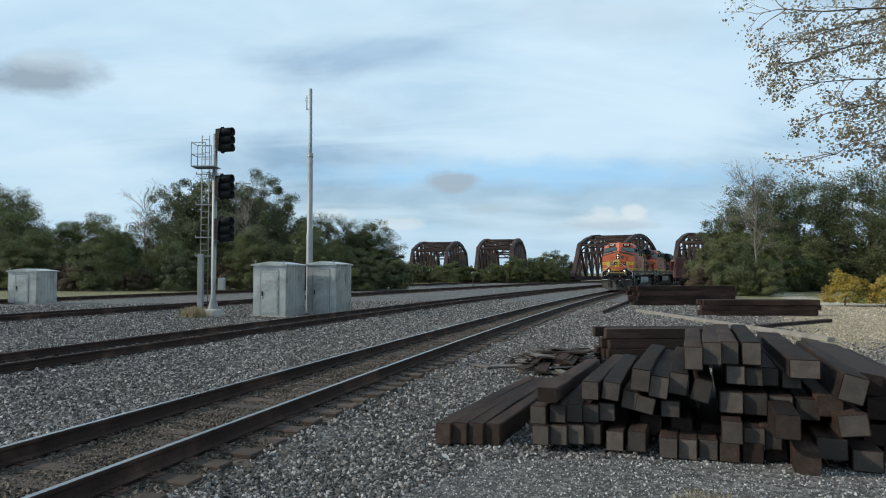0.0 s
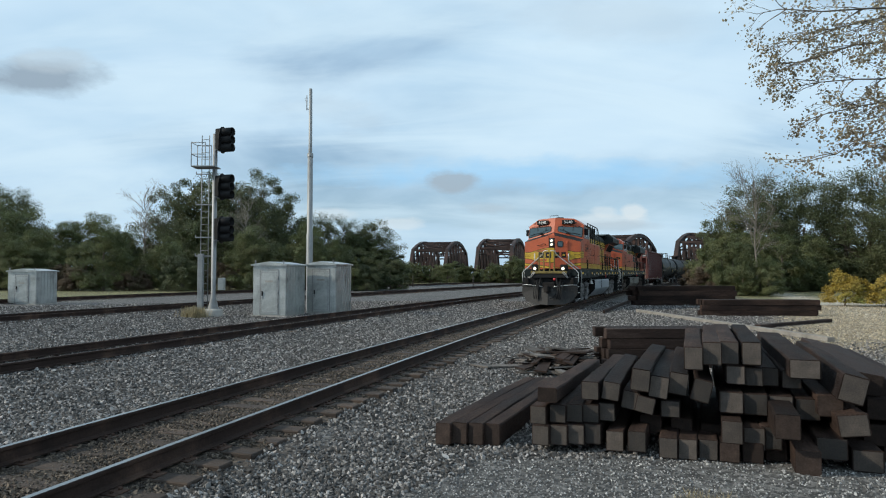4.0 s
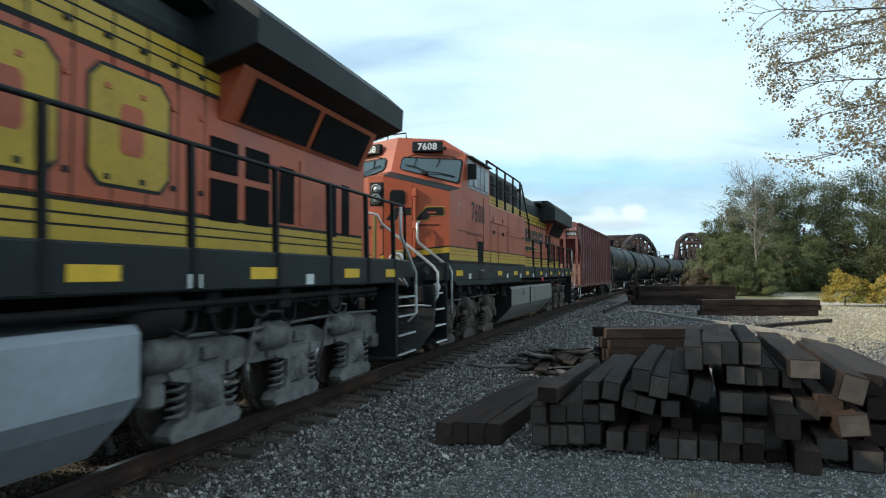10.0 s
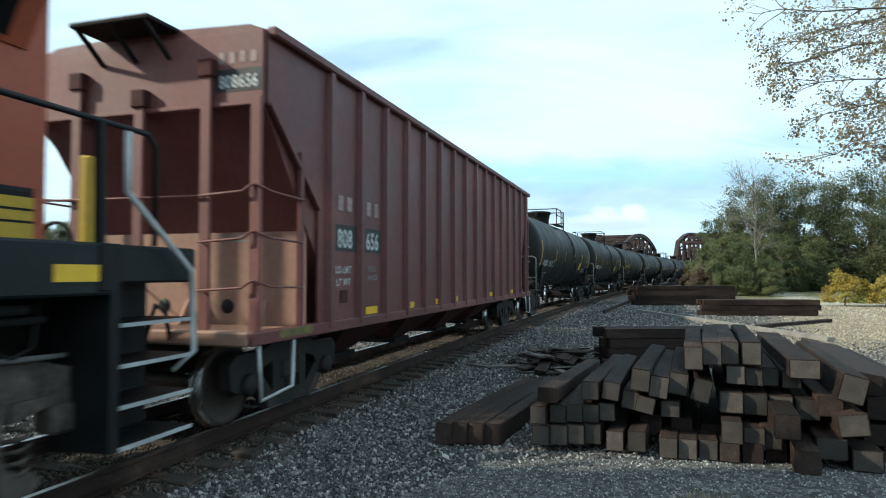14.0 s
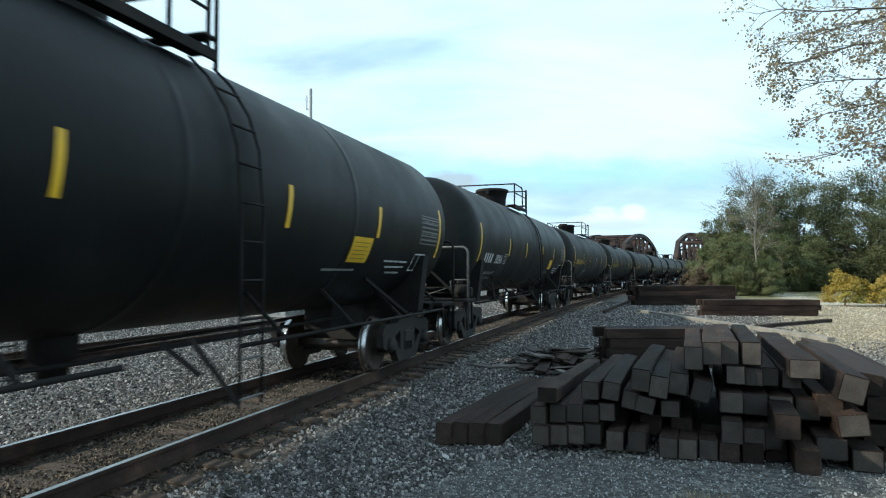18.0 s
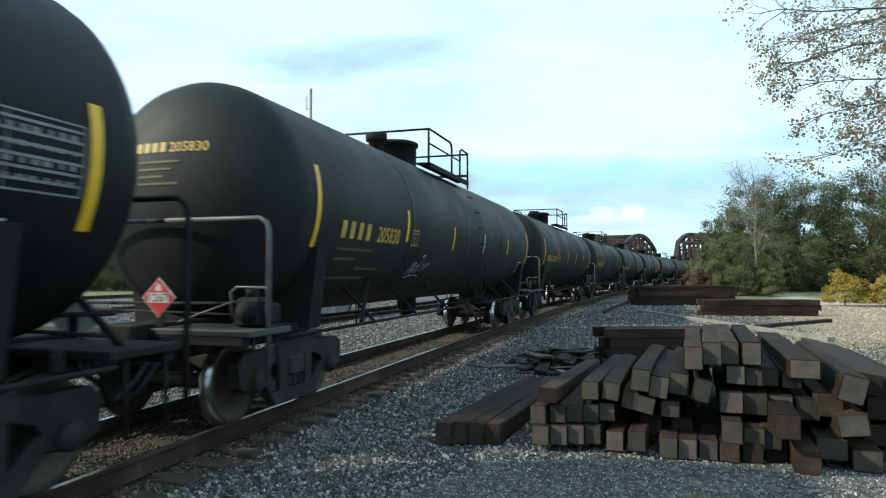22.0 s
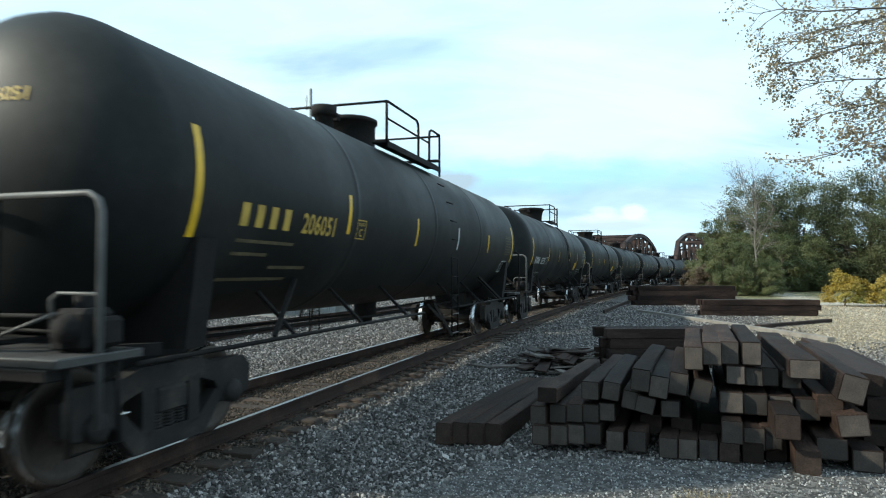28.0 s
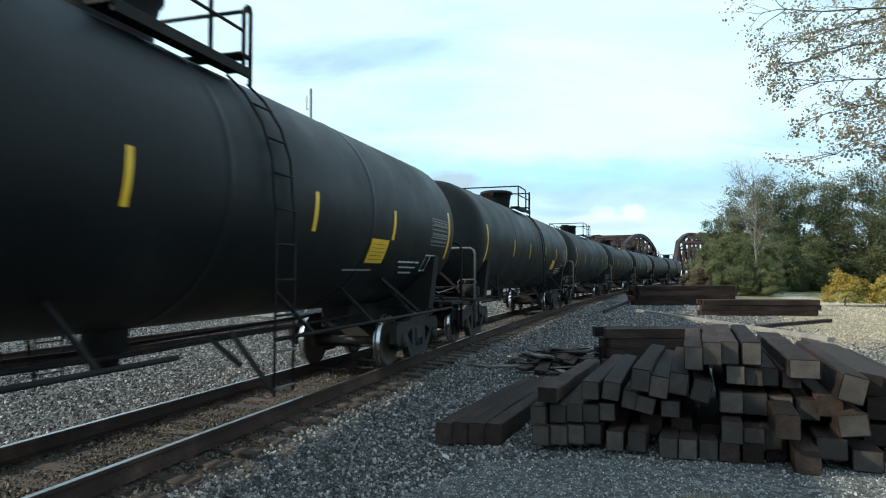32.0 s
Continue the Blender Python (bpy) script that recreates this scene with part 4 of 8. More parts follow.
def make_tree(seed, h, spread, leaves, leaf, material, low=0.15, name="tree", label="", bark=None, bare=False, m=None, ncl=130, lump=1.3):
    """A broadleaved tree: trunk with limbs, and a crown of leaf clumps with gaps."""
    rng, rr = np.random.default_rng(seed), random.Random(seed)
    t = thing(name, label, "tree" if name == "tree" else "bush", m=m)
    g, tips = Geo(), []
    trunk = [(0, 0, -0.1), (0.1, 0.05, h * 0.2), (-0.05, 0.1, h * 0.45), (0.1, 0, h * (0.75 if bare else 0.6))]
    g.tube(trunk, h * (0.010 if bare else 0.024), 8, False, h * (0.004 if bare else 0.008))
    for k in range(20 if bare else 9):
        z = h * (low + 0.1 + (0.55 * k / 20 if bare else 0.42 * k / 9))
        a = rr.uniform(0, 6.28)
        grow(rr, g, (0, 0, z), (math.cos(a), math.sin(a), rr.uniform(0.9, 2.2) if bare else rr.uniform(0.2, 0.7)), spread * (rr.uniform(0.4, 0.6) if bare else rr.uniform(0.3, 0.45)), h * (0.0036 if bare else 0.009), 4 if bare else 1, tips, 0, 3, 0.32 if bare else 0.45)
    me = g.mesh("trunk")
    part("trunk", me, bark or M_BARK, t)
    if bare:
        return t
    u = rng.normal(0, 1, (ncl, 3))
    u /= np.linalg.norm(u, axis=1, keepdims=True)
    rad = rng.uniform(0.45, 1.0, (ncl, 1)) ** 0.6
    cen = u * rad * np.array([spread, spread, h * (1 - low) / 2]) * rng.uniform(0.75, 1.08, (ncl, 1))
    cen[:, 2] += h * (low + (1 - low) / 2)
    cl = rng.integers(0, ncl, leaves)
    off = rng.normal(0, 1, (leaves, 3))
    off /= np.linalg.norm(off, axis=1, keepdims=True)
    crad = rng.uniform(0.10, 0.22, ncl)[cl][:, None] * spread * lump
    pts = cen[cl] + off * crad * rng.uniform(0.35, 1.0, (leaves, 1)) * np.array([1, 1, 0.75])
    pts = pts[pts[:, 2] > 0.2]
    V, F = leaf_cards(rng, pts, (pts - np.array([0, 0, h * 0.5])) / h + np.array([0, 0, 0.6]), rng.uniform(0.6, 1.3, len(pts)) * leaf)
    part("crown", raw_mesh("crown", V, F, material), material, t)
    return t


def woods():
    rng = random.Random(8)
    kinds = []
    for k, (h, sp, m_, lo) in enumerate(((9, 4.2, M_LEAF, -0.35), (7.5, 4.0, M_LEAF_D, -0.35), (14, 6.0, M_LEAF_D, -0.05), (11, 5.0, M_LEAF, -0.2), (5, 3.2, M_LEAF_O, -0.5), (14, 6.0, M_LEAF_D, -0.05))):
        kinds.append(make_tree(40 + k, h, sp, 36000 if k in (2, 5) else 52000, 0.19 if k in (2, 5) else 0.17, m_, lo, label=("broad green tree in a dense wood", "dark green tree in a dense wood", "tall dark green tree above the wood", "green tree with thinning leaves", "brown-leaved shrub at the wood's edge", "tall dense tree of the wood")[k], m=pose(-60 - 12 * k, 120, 0), ncl=92 if k == 2 else 130 if k == 5 else 105, lump=1.22 if k == 2 else 1.3 if k == 5 else 1.22))
    def put(k, x, y, s, sz=1.0):
        copy_thing(kinds[k], pose(x, y, 0, 0, 0, rng.uniform(0, 360)) @ Matrix.Diagonal((s, s, s * sz, 1)))
    # along the far side of the yard
    for i in range(34):
        u = -900 + i * 24 + rng.uniform(-8, 8)
        d = 82 + rng.uniform(-4, 8) + i * 0.6
        k = rng.choice((0, 1, 3))
        top = 7.5 if u < -300 else 6.5
        put(k, u / 1164 * d, d, rng.uniform(0.85, 1.15) * (1.0 if u < -60 else 0.8), top / 8.5)
    for i in range(22):
        u = -850 + i * 36 + rng.uniform(-12, 12)
        d = 74 + rng.uniform(-2, 3)
        put(rng.choice((0, 1, 3, 4)), u / 1164 * d, d, rng.uniform(0.42, 0.68))
    for u, d, s in ((-462, 96, 1.12), (-415, 98, 1.28), (-355, 96, 1.26), (-312, 97, 1.08), (-440, 92, 0.95), (-385, 90, 1.05), (-335, 91, 1.0)):
        put(2, u / 1164 * d, d, s)
    for u, d, s in ((-225, 100, 0.78), (-195, 99, 0.75), (-150, 102, 0.72), (-115, 103, 0.72), (-790, 90, 1.0), (-765, 88, 0.92)):
        put(5, u / 1164 * d, d, s)
    for i in range(40):       # low growth before and past the bridges
        u = -95 + i * 8.6 + rng.uniform(-4, 4)
        d = rng.choice((128, 135, 150)) if u < 215 else 150
        put(rng.choice((0, 3, 3, 0, 4)), u / 1164 * d, d, rng.uniform(0.34, 0.6) * (1.5 if 100 < u < 145 or 165 < u < 205 else 1.0), 0.75)
    # by the gravel road
    for u, d, s, k in ((520, 77, 0.86, 3), (558, 79, 0.93, 5), (592, 79, 0.97, 5), (640, 84, 0.93, 5), (712, 77, 0.98, 5), (758, 75, 1.0, 5), (820, 72, 0.92, 5), (545, 67, 0.72, 0), (512, 64, 0.58, 0), (640, 72, 0.72, 0), (600, 70, 0.74, 0), (590, 88, 0.9, 3), (690, 94, 0.95, 3), (900, 70, 1.0, 5), (960, 60, 1.0, 3)):
        put(k, u / 1164 * d, d, s)
    for u, d, s, k in ((470, 60, 0.62, 4), (492, 62, 0.7, 0), (512, 58, 0.55, 0), (560, 57, 0.34, 0), (575, 56, 0.3, 3), (530, 57, 0.3, 0), (462, 66, 0.7, 4)):
        put(k, u / 1164 * d, d, s)
    for i in range(15):       # shaded understorey behind and below the trees
        u = 520 + i * 26 + rng.uniform(-8, 8)
        put(rng.choice((1, 1, 0)), u / 1164 * 84, 84, rng.uniform(0.5, 0.7))
    for i in range(9):
        u = 600 + i * 30 + rng.uniform(-8, 8)
        put(1, u / 1164 * 72, 72, rng.uniform(0.28, 0.4))
    make_tree(77, 11.0, 3.6, 0, 0.2, M_LEAF, 0.22, label="bare grey tree standing before the wood", bark=M_BARK2, bare=True, m=pose(28.3, 59.5, 0))
    make_tree(78, 10.5, 3.0, 0, 0.2, M_LEAF, 0.3, label="bare grey tree at the edge of the wood", bark=M_BARK2, bare=True, m=pose(-24.0, 80, 0))
    make_tree(81, 12, 3.0, 0, 0.2, M_LEAF, 0.3, label="bare grey tree at the edge of the wood", bark=M_BARK2, bare=True, m=pose(-40.0, 88, 0))
    for k, (bx, by, bh, bs) in enumerate(((24.1, 39.6, 2.3, 1.25), (25.9, 38.6, 1.8, 1.3), (27.8, 39.0, 2.2, 1.4), (26.6, 36.6, 1.1, 1.0))):
        make_tree(79 + k + (3 if k > 1 else 0), bh, bs, 12000, 0.10, M_LEAF_Y, -0.6, "bush", ("yellow autumn bush beside the gravel road", "yellow-leaved shrub beside the gravel road")[k % 2], m=pose(bx, by, 0))


woods()


def near_tree():
    """Tree beside the camera whose thinning branches hang into the view: long limbs, side twigs, small leaves."""
    rng, rr = np.random.default_rng(9), random.Random(9)
    t = thing("tree", "thinly leaved autumn tree with branches hanging over the gravel", "tree", m=pose(0.42, 0, 0))
    g, tips = Geo(), []
    g.tube([(11.7, 10.6, -0.1), (11.6, 10.6, 2.5), (11.3, 10.4, 5.0), (11.0, 10.3, 8.0), (10.7, 10.1, 10.0)], 0.24, 10, False, 0.1)
    # limbs: root on the trunk, bend, end
    limbs = (((11.3, 10.4, 4.3), (8.2, 10.2, 5.35), (5.6, 10.0, 3.8), .042), ((11.2, 10.3, 5.0), (8.0, 10.4, 5.2), (5.5, 10.2, 5.0), .036), ((11.1, 10.3, 5.8), (7.8, 10.0, 6.1), (4.8, 9.9, 6.0), .04),
             ((11.4, 10.4, 3.6), (8.8, 10.3, 4.4), (6.6, 10.2, 3.95), .03), ((11.0, 10.2, 6.6), (8.0, 10.1, 6.6), (5.2, 10.2, 5.6), .036), ((11.3, 10.4, 4.6), (8.6, 10.6, 5.1), (6.6, 10.5, 4.5), .032),
             ((10.9, 10.2, 7.2), (7.9, 9.9, 7.3), (5.3, 9.8, 6.4), .036), ((11.2, 10.4, 5.3), (8.8, 9.8, 5.8), (6.2, 9.7, 5.6), .03), ((11.4, 10.4, 4.2), (9.0, 10.7, 4.6), (7.3, 10.6, 4.1), .028), ((11.3, 10.4, 4.2), (8.0, 10.3, 5.2), (5.5, 10.1, 4.4), .03), ((11.0, 10.2, 6.2), (7.6, 10.2, 6.0), (5.0, 10.2, 5.2), .03))
    for p, q, e, r in limbs:
        p, q, e = Vector(p), Vector(q), Vector(e)
        pts = []
        for k in range(11):
            u = k / 10
            pts.append(p * (1 - u) ** 2 + q * (2 * u * (1 - u)) + e * u * u + Vector([rr.gauss(0, .035) for _ in range(3)]))
        g.tube(pts, r, 6, False, .008)
        for k in range(3, 11):
            run = (pts[k] - pts[k - 1]).normalized()
            for j in range(3):
                d = run * .7 + Vector((rr.uniform(-.5, .1), rr.uniform(-.7, .7), rr.uniform(-.75, .55)))
                grow(rr, g, pts[k], d, rr.uniform(.32, .62) * (1.15 - .04 * k), .0085, 2, tips, .05, 3, .42)
    part("trunk", g, M_BARK2, t)
    P = np.array([tp[0][:] for tp in tips])
    n = 3
    pts = np.repeat(P, n, 0) + rng.normal(0, 0.05, (len(P) * n, 3))
    V, F = leaf_cards(rng, pts, rng.normal(0, 1, pts.shape), rng.uniform(0.03, 0.065, len(pts)), 0.8)
    part("crown", raw_mesh("crown", V, F, M_LEAF_F), M_LEAF_F, t, "sparse small brown leaves")


near_tree()


def tufts(name, label, centres, n, h, spread, material, seed):
    rng = np.random.default_rng(seed)
    c = np.array(centres)
    i = rng.integers(0, len(c), n)
    x, y = c[i, 0] + rng.normal(0, spread, n), c[i, 1] + rng.normal(0, spread, n)
    z = ground_z(x, y)
    a = rng.uniform(0, 6.28, n)
    hh, lean = h * rng.uniform(0.4, 1.1, n), rng.uniform(-0.4, 0.4, (n, 2)) * h
    wx, wy = np.cos(a) * h * 0.035, np.sin(a) * h * 0.035
    V = np.stack([np.stack([x - wx, y - wy, z], -1), np.stack([x + wx, y + wy, z], -1), np.stack([x + lean[:, 0], y + lean[:, 1], z + hh], -1)], 1)
    F = np.arange(n * 3).reshape(-1, 3)
    tagged(new(name, raw_mesh(name, V.reshape(-1, 3), F, material)), label, "grass", kind="stuff")


tufts("dry_grass", "tuft of straw-coloured dry grass at the signal's foot", [(-11.1, 29.6), (-11.5, 29.9), (-10.9, 29.3)], 800, 0.5, 0.2, M_STRAW, 3)
tufts("small_weeds", "few dry weeds growing through the stones", [(-0.15, 4.5), (2.35, 5.6), (2.2, 5.7), (-0.9, 5.4), (1.8, 4.9)], 700, 0.09, 0.12, M_STRAW, 4)


# ---- the train: paints ----
M_ORANGE = mat("orange_paint", (0.42, 0.085, 0.030), 0.45, var=0.14, scale=0.8, fine=14, bump=0.03, col2=(0.30, 0.062, 0.027), s2=0.7)
M_ORANGE_D = mat("faded_orange_paint", (0.37, 0.072, 0.026), 0.5, var=0.14, scale=0.8, fine=14, bump=0.04, col2=(0.23, 0.056, 0.030), s2=0.8)
M_DARKG = mat("dark_green_paint", (0.0135, 0.018, 0.0185), 0.55, spec=0.2, var=0.22, scale=1.2, fine=16, bump=0.05, col2=(0.026, 0.03, 0.03))
M_YEL = mat("yellow_paint", (0.47, 0.30, 0.02), 0.45, var=0.16, scale=1.2, fine=20, bump=0.03, col2=(0.34, 0.215, 0.022))
M_REFL = mat("yellow_reflective_tape", (0.72, 0.43, 0.02), 0.4, var=0.12, scale=4, fine=30, bump=0.03)
M_WHITE = mat("white_paint", (0.62, 0.62, 0.60), 0.5, var=0.15, scale=5, fine=40, bump=0.03)
M_LETTER = mat("white_stencil", (0.46, 0.47, 0.46), 0.6, var=0.2, scale=5, fine=40, bump=0)
M_LETTER_D = mat("worn_white_stencil", (0.20, 0.20, 0.195), 0.7, var=0.3, scale=5, fine=40, bump=0)
M_LETTER_P = mat("faded_pink_lettering", (0.30, 0.21, 0.195), 0.7, var=0.3, scale=5, fine=40, bump=0)
M_HOP_T = mat("tan_red_paint", (0.30, 0.168, 0.118), 0.65, var=0.14, scale=0.9, fine=12, bump=0.06, col2=(0.25, 0.12, 0.095), s2=0.55)
M_LETTER_YD = mat("worn_yellow_stencil", (0.10, 0.078, 0.038), 0.7, var=0.3, scale=5, fine=40, bump=0)
M_LETTER_Y = mat("yellow_stencil", (0.50, 0.33, 0.06), 0.6, var=0.2, scale=5, fine=40, bump=0)
M_RAILING = mat("silver_handrail", (0.50, 0.50, 0.49), 0.45, 0.4, var=0.15, scale=4, fine=30, bump=0.03)
M_UNDER = mat("grimy_underframe", (0.013, 0.0115, 0.011), 0.8, 0.0, spec=0.2, var=0.4, scale=3, fine=25, bump=0.2, col2=(0.028, 0.023, 0.02))
M_FTRUCK = mat("grimy_cast_truck", (0.019, 0.017, 0.016), 0.7, 0.0, spec=0.3, var=0.4, scale=3, fine=25, bump=0.2, col2=(0.034, 0.028, 0.024), s2=3.0)
M_PIPE = mat("dull_grey_pipe", (0.085, 0.085, 0.083), 0.55, 0.1, var=0.25, scale=4, fine=25, bump=0.05)
M_DECK = mat("worn_grey_deck", (0.042, 0.040, 0.038), 0.6, 0.1, var=0.35, scale=3, fine=25, bump=0.15, col2=(0.045, 0.042, 0.04), s2=2.5)
M_TRUCK1 = mat("dusty_grey_truck", (0.165, 0.162, 0.158), 0.8, 0.0, spec=0.25, var=0.28, scale=3, fine=25, bump=0.25, col2=(0.085, 0.078, 0.072), mix2=(0.42, 0.7), s2=5.0)
M_GATE = mat("grimy_olive_yellow_paint", (0.17, 0.125, 0.03), 0.6, var=0.3, scale=4, fine=25, bump=0.08, col2=(0.07, 0.055, 0.025), s2=2.5)
M_PLOUGH = mat("scuffed_plough_steel", (0.026, 0.024, 0.023), 0.65, 0.0, spec=0.3, var=0.35, scale=2.5, fine=20, bump=0.15, col2=(0.06, 0.056, 0.052), mix2=(0.56, 0.68), s2=2.2)
M_SASH = mat("pale_sash", (0.34, 0.36, 0.36), 0.5, var=0.15, scale=3, fine=20, bump=0.03)
M_TRUCK2 = mat("brown_grimy_truck", (0.105, 0.085, 0.072), 0.85, 0.0, spec=0.2, var=0.35, scale=3, fine=25, bump=0.2, col2=(0.028, 0.022, 0.02), mix2=(0.45, 0.65), s2=2.2)
M_FUEL1 = mat("pale_grey_fuel_tank", (0.29, 0.315, 0.34), 0.45, 0.1, var=0.10, scale=0.8, fine=10, bump=0.04, col2=(0.23, 0.25, 0.27))
M_FUEL2 = mat("dusty_beige_fuel_tank", (0.175, 0.166, 0.145), 0.6, 0.0, var=0.2, scale=0.8, fine=10, bump=0.05, col2=(0.12, 0.112, 0.095))
M_GRILLE = mat("black_grille", (0.007, 0.0065, 0.0065), 0.8, spec=0.12, var=0.3, scale=4, fine=60, bump=0.4)
M_GLASS = mat("dark_window_glass", (0.045, 0.075, 0.085), 0.06, 0.25, var=0.1, scale=1, bump=0, spec=0.9)
M_PANE = mat("dark_side_window", (0.012, 0.016, 0.018), 0.12, var=0.1, scale=1, bump=0, spec=0.3)
M_LAMP = mat("lit_headlight", (1.0, 0.90, 0.68), 0.3, var=0.0, bump=0, emit=1.6)
M_LENS = mat("clear_lamp_lens", (0.45, 0.46, 0.45), 0.12, 0.6, var=0.2, scale=9, bump=0.1)
M_RED = mat("red_paint", (0.45, 0.03, 0.035), 0.45, var=0.1, scale=6, bump=0.02)
M_TANK = mat("black_tank_paint", (0.0082, 0.0094, 0.0095), 0.5, spec=0.16, var=0.22, scale=0.7, fine=9, bump=0.03, col2=(0.019, 0.02, 0.019), s2=0.5)
M_TANK2 = mat("dusty_black_tank_paint", (0.014, 0.0152, 0.0147), 0.55, spec=0.16, var=0.22, scale=0.7, fine=9, bump=0.03, col2=(0.027, 0.027, 0.025), s2=0.45, rand=0.15)
M_HOP = mat("oxide_red_paint", (0.112, 0.030, 0.029), 0.55, var=0.24, scale=0.9, fine=12, bump=0.06, col2=(0.160, 0.054, 0.045), s2=0.55)
# Darker red: recess shade on the hopper's slope sheets, plain dark red on small parts.
M_HOP_G = mat("dark_red_paint_with_shade", (0.055, 0.02, 0.018), 0.8, spec=0.2, var=0.25, scale=1.2, fine=12, bump=0.06, col2=(0.085, 0.03, 0.027))
M_HOP_L = mat("paler_red_paint", (0.165, 0.058, 0.049), 0.6, var=0.14, scale=0.9, fine=12, bump=0.06, col2=(0.155, 0.058, 0.05), s2=0.55)
M_STEEL = mat("worn_wheel_steel", (0.062, 0.047, 0.038), 0.6, 0.35, var=0.3, scale=5, fine=30, bump=0.1)
M_TREAD = mat("polished_tread", (0.55, 0.55, 0.55), 0.25, 1.0, var=0.1, scale=5, bump=0.02)
M_PANEL = mat("patch_black", (0.02, 0.02, 0.021), 0.6, var=0.15)
NEAR = Matrix(((-1, 0, 0, 0), (0, 0, 1, 0), (0, 1, 0, 0), (0, 0, 0, 1)))     # writing on a car's left side
FRONT = Matrix(((0, 0, 1, 0), (1, 0, 0, 0), (0, 1, 0, 0), (0, 0, 0, 1)))     # writing on a car's front end


def flip(g):
    """The same parts on the other side."""
    o = Geo()
    o.v, o.f, o.s = [(x, -y, z) for x, y, z in g.v], [f[::-1] for f in g.f], list(g.s)
    return o


def write_mesh(words, size, italic=0.0, extra=0.0):
    cu = bpy.data.curves.new("words", "FONT")
    cu.body, cu.size, cu.align_x, cu.shear, cu.space_character, cu.resolution_u, cu.offset = words, size, "CENTER", italic, 1.05, 3, extra
    ob = new("words", cu)
    dg = bpy.context.evaluated_depsgraph_get()
    me = bpy.data.meshes.new_from_object(ob.evaluated_get(dg))
    bpy.data.objects.remove(ob)
    return me


def write(name, words, size, m, material, parent, italic=0.0, wrap=None, extra=0.004):
    """Stencilled words; wrap bends them on to a surface."""
    me = write_mesh(words, size, italic, extra)
    if wrap:
        bm = bmesh.new()
        bm.from_mesh(me)
        bmesh.ops.triangulate(bm, faces=bm.faces)
        for v in bm.verts:
            v.co = wrap(v.co.x, v.co.y)
        bm.to_mesh(me)
        bm.free()
    else:
        me.transform(m)
    return part(name, me, material, parent)


# ---- wheels and trucks ----
def wheelset_mesh(r, name):
    g = Geo()
    for s in (1, -1):
        g.lathe([(0.0, s * 0.80), (0.10, s * 0.80), (0.12, s * 0.79), (0.14, s * 0.765), (r * 0.72, s * 0.735), (r * 0.8, s * 0.795), (r * 0.965, s * 0.80), (r, s * 0.79), (r + 0.003, s * 0.725), (r + 0.028, s * 0.70), (r + 0.025, s * 0.675), (r * 0.8, s * 0.672), (r * 0.72, s * 0.70), (0.12, s * 0.70), (0.085, s * 0.66)], 32, "y")
    g.cyl((0, -0.98, 0), (0, 0.98, 0), 0.075, 14)
    me = g.mesh(name)
    me.materials.append(M_STEEL)
    me.materials.append(M_TREAD)
    for p in me.polygons:
        rr = math.hypot(p.center.x, p.center.z)
        if rr > r * 0.985 and abs(p.normal.y) < 0.7:
            p.material_index = 1
    return me


WHEEL_S, WHEEL_L = 0.457, 0.533
WHEELSET, WHEELSET_L = wheelset_mesh(WHEEL_S, "wheelset"), wheelset_mesh(WHEEL_L, "wheelset")


def coil(x, y, z0, z1, r=0.075):
    n = 30
    return Geo().tube([(x + r * math.cos(k * 1.26), y + r * math.sin(k * 1.26), z0 + (z1 - z0) * k / n) for k in range(n + 1)], 0.017, 5)


def freight_side():
    """Cast side frame with two windows and end pedestals, outline and thickness."""
    g = Geo()
    y0, y1 = 0.93, 1.06
    top = [(-1.20, .44), (-1.22, .70), (-1.10, .80), (-.60, .80), (-.40, .86), (.40, .86), (.60, .80), (1.10, .80), (1.22, .70), (1.20, .44), (1.06, .38), (.70, .46), (.60, .60), (.40, .66), (-.40, .66), (-.60, .60), (-.70, .46), (-1.06, .38)]
    g.prism(top, y0, y1, "y")
    low = [(-.76, .47), (-.62, .52), (-.36, .29), (.36, .29), (.62, .52), (.76, .47), (.46, .12), (-.46, .12)]
    g.prism(low, y0, y1, "y")
    for x in (-.30, .30):
        g.box(x - .08, x + .08, y0, y1, .26, .68)
    for x in (-.89, .89):
        g.lathe([(0.0, 1.13), (0.09, 1.13), (0.12, 1.10), (0.12, 0.95)], 14, "y", (x, 0, WHEEL_S))
        g.box(x - .16, x + .16, y0 + .01, y1 - .01, .36, .50, .02)
    return g


FREIGHT_SIDE = freight_side()
FS_MESH = {s: (FREIGHT_SIDE if s > 0 else flip(FREIGHT_SIDE)).mesh("side_frame") for s in (1, -1)}
BOLSTER = Geo().box(-.2, .2, -1.08, 1.08, .42, .66, .03).box(-.12, .12, -.3, .3, .66, .80, .02).mesh("bolster")
SPRINGS = {}
for s in (1, -1):
    g_ = Geo()
    for x_ in (-.15, 0, .15):
        c_ = coil(x_, s * 0.99, .27, .44, .06)
        g_.add(c_.v, c_.f, True)
    SPRINGS[s] = g_.mesh("spring_nest")
BRAKE = Geo().beam((-.62, -.9, .34), (-.62, .9, .34), .07, .09).beam((.62, -.9, .34), (.62, .9, .34), .07, .09).mesh("brake_beam")
ROLLING = []       # wheelsets, their radius and place in their truck or car


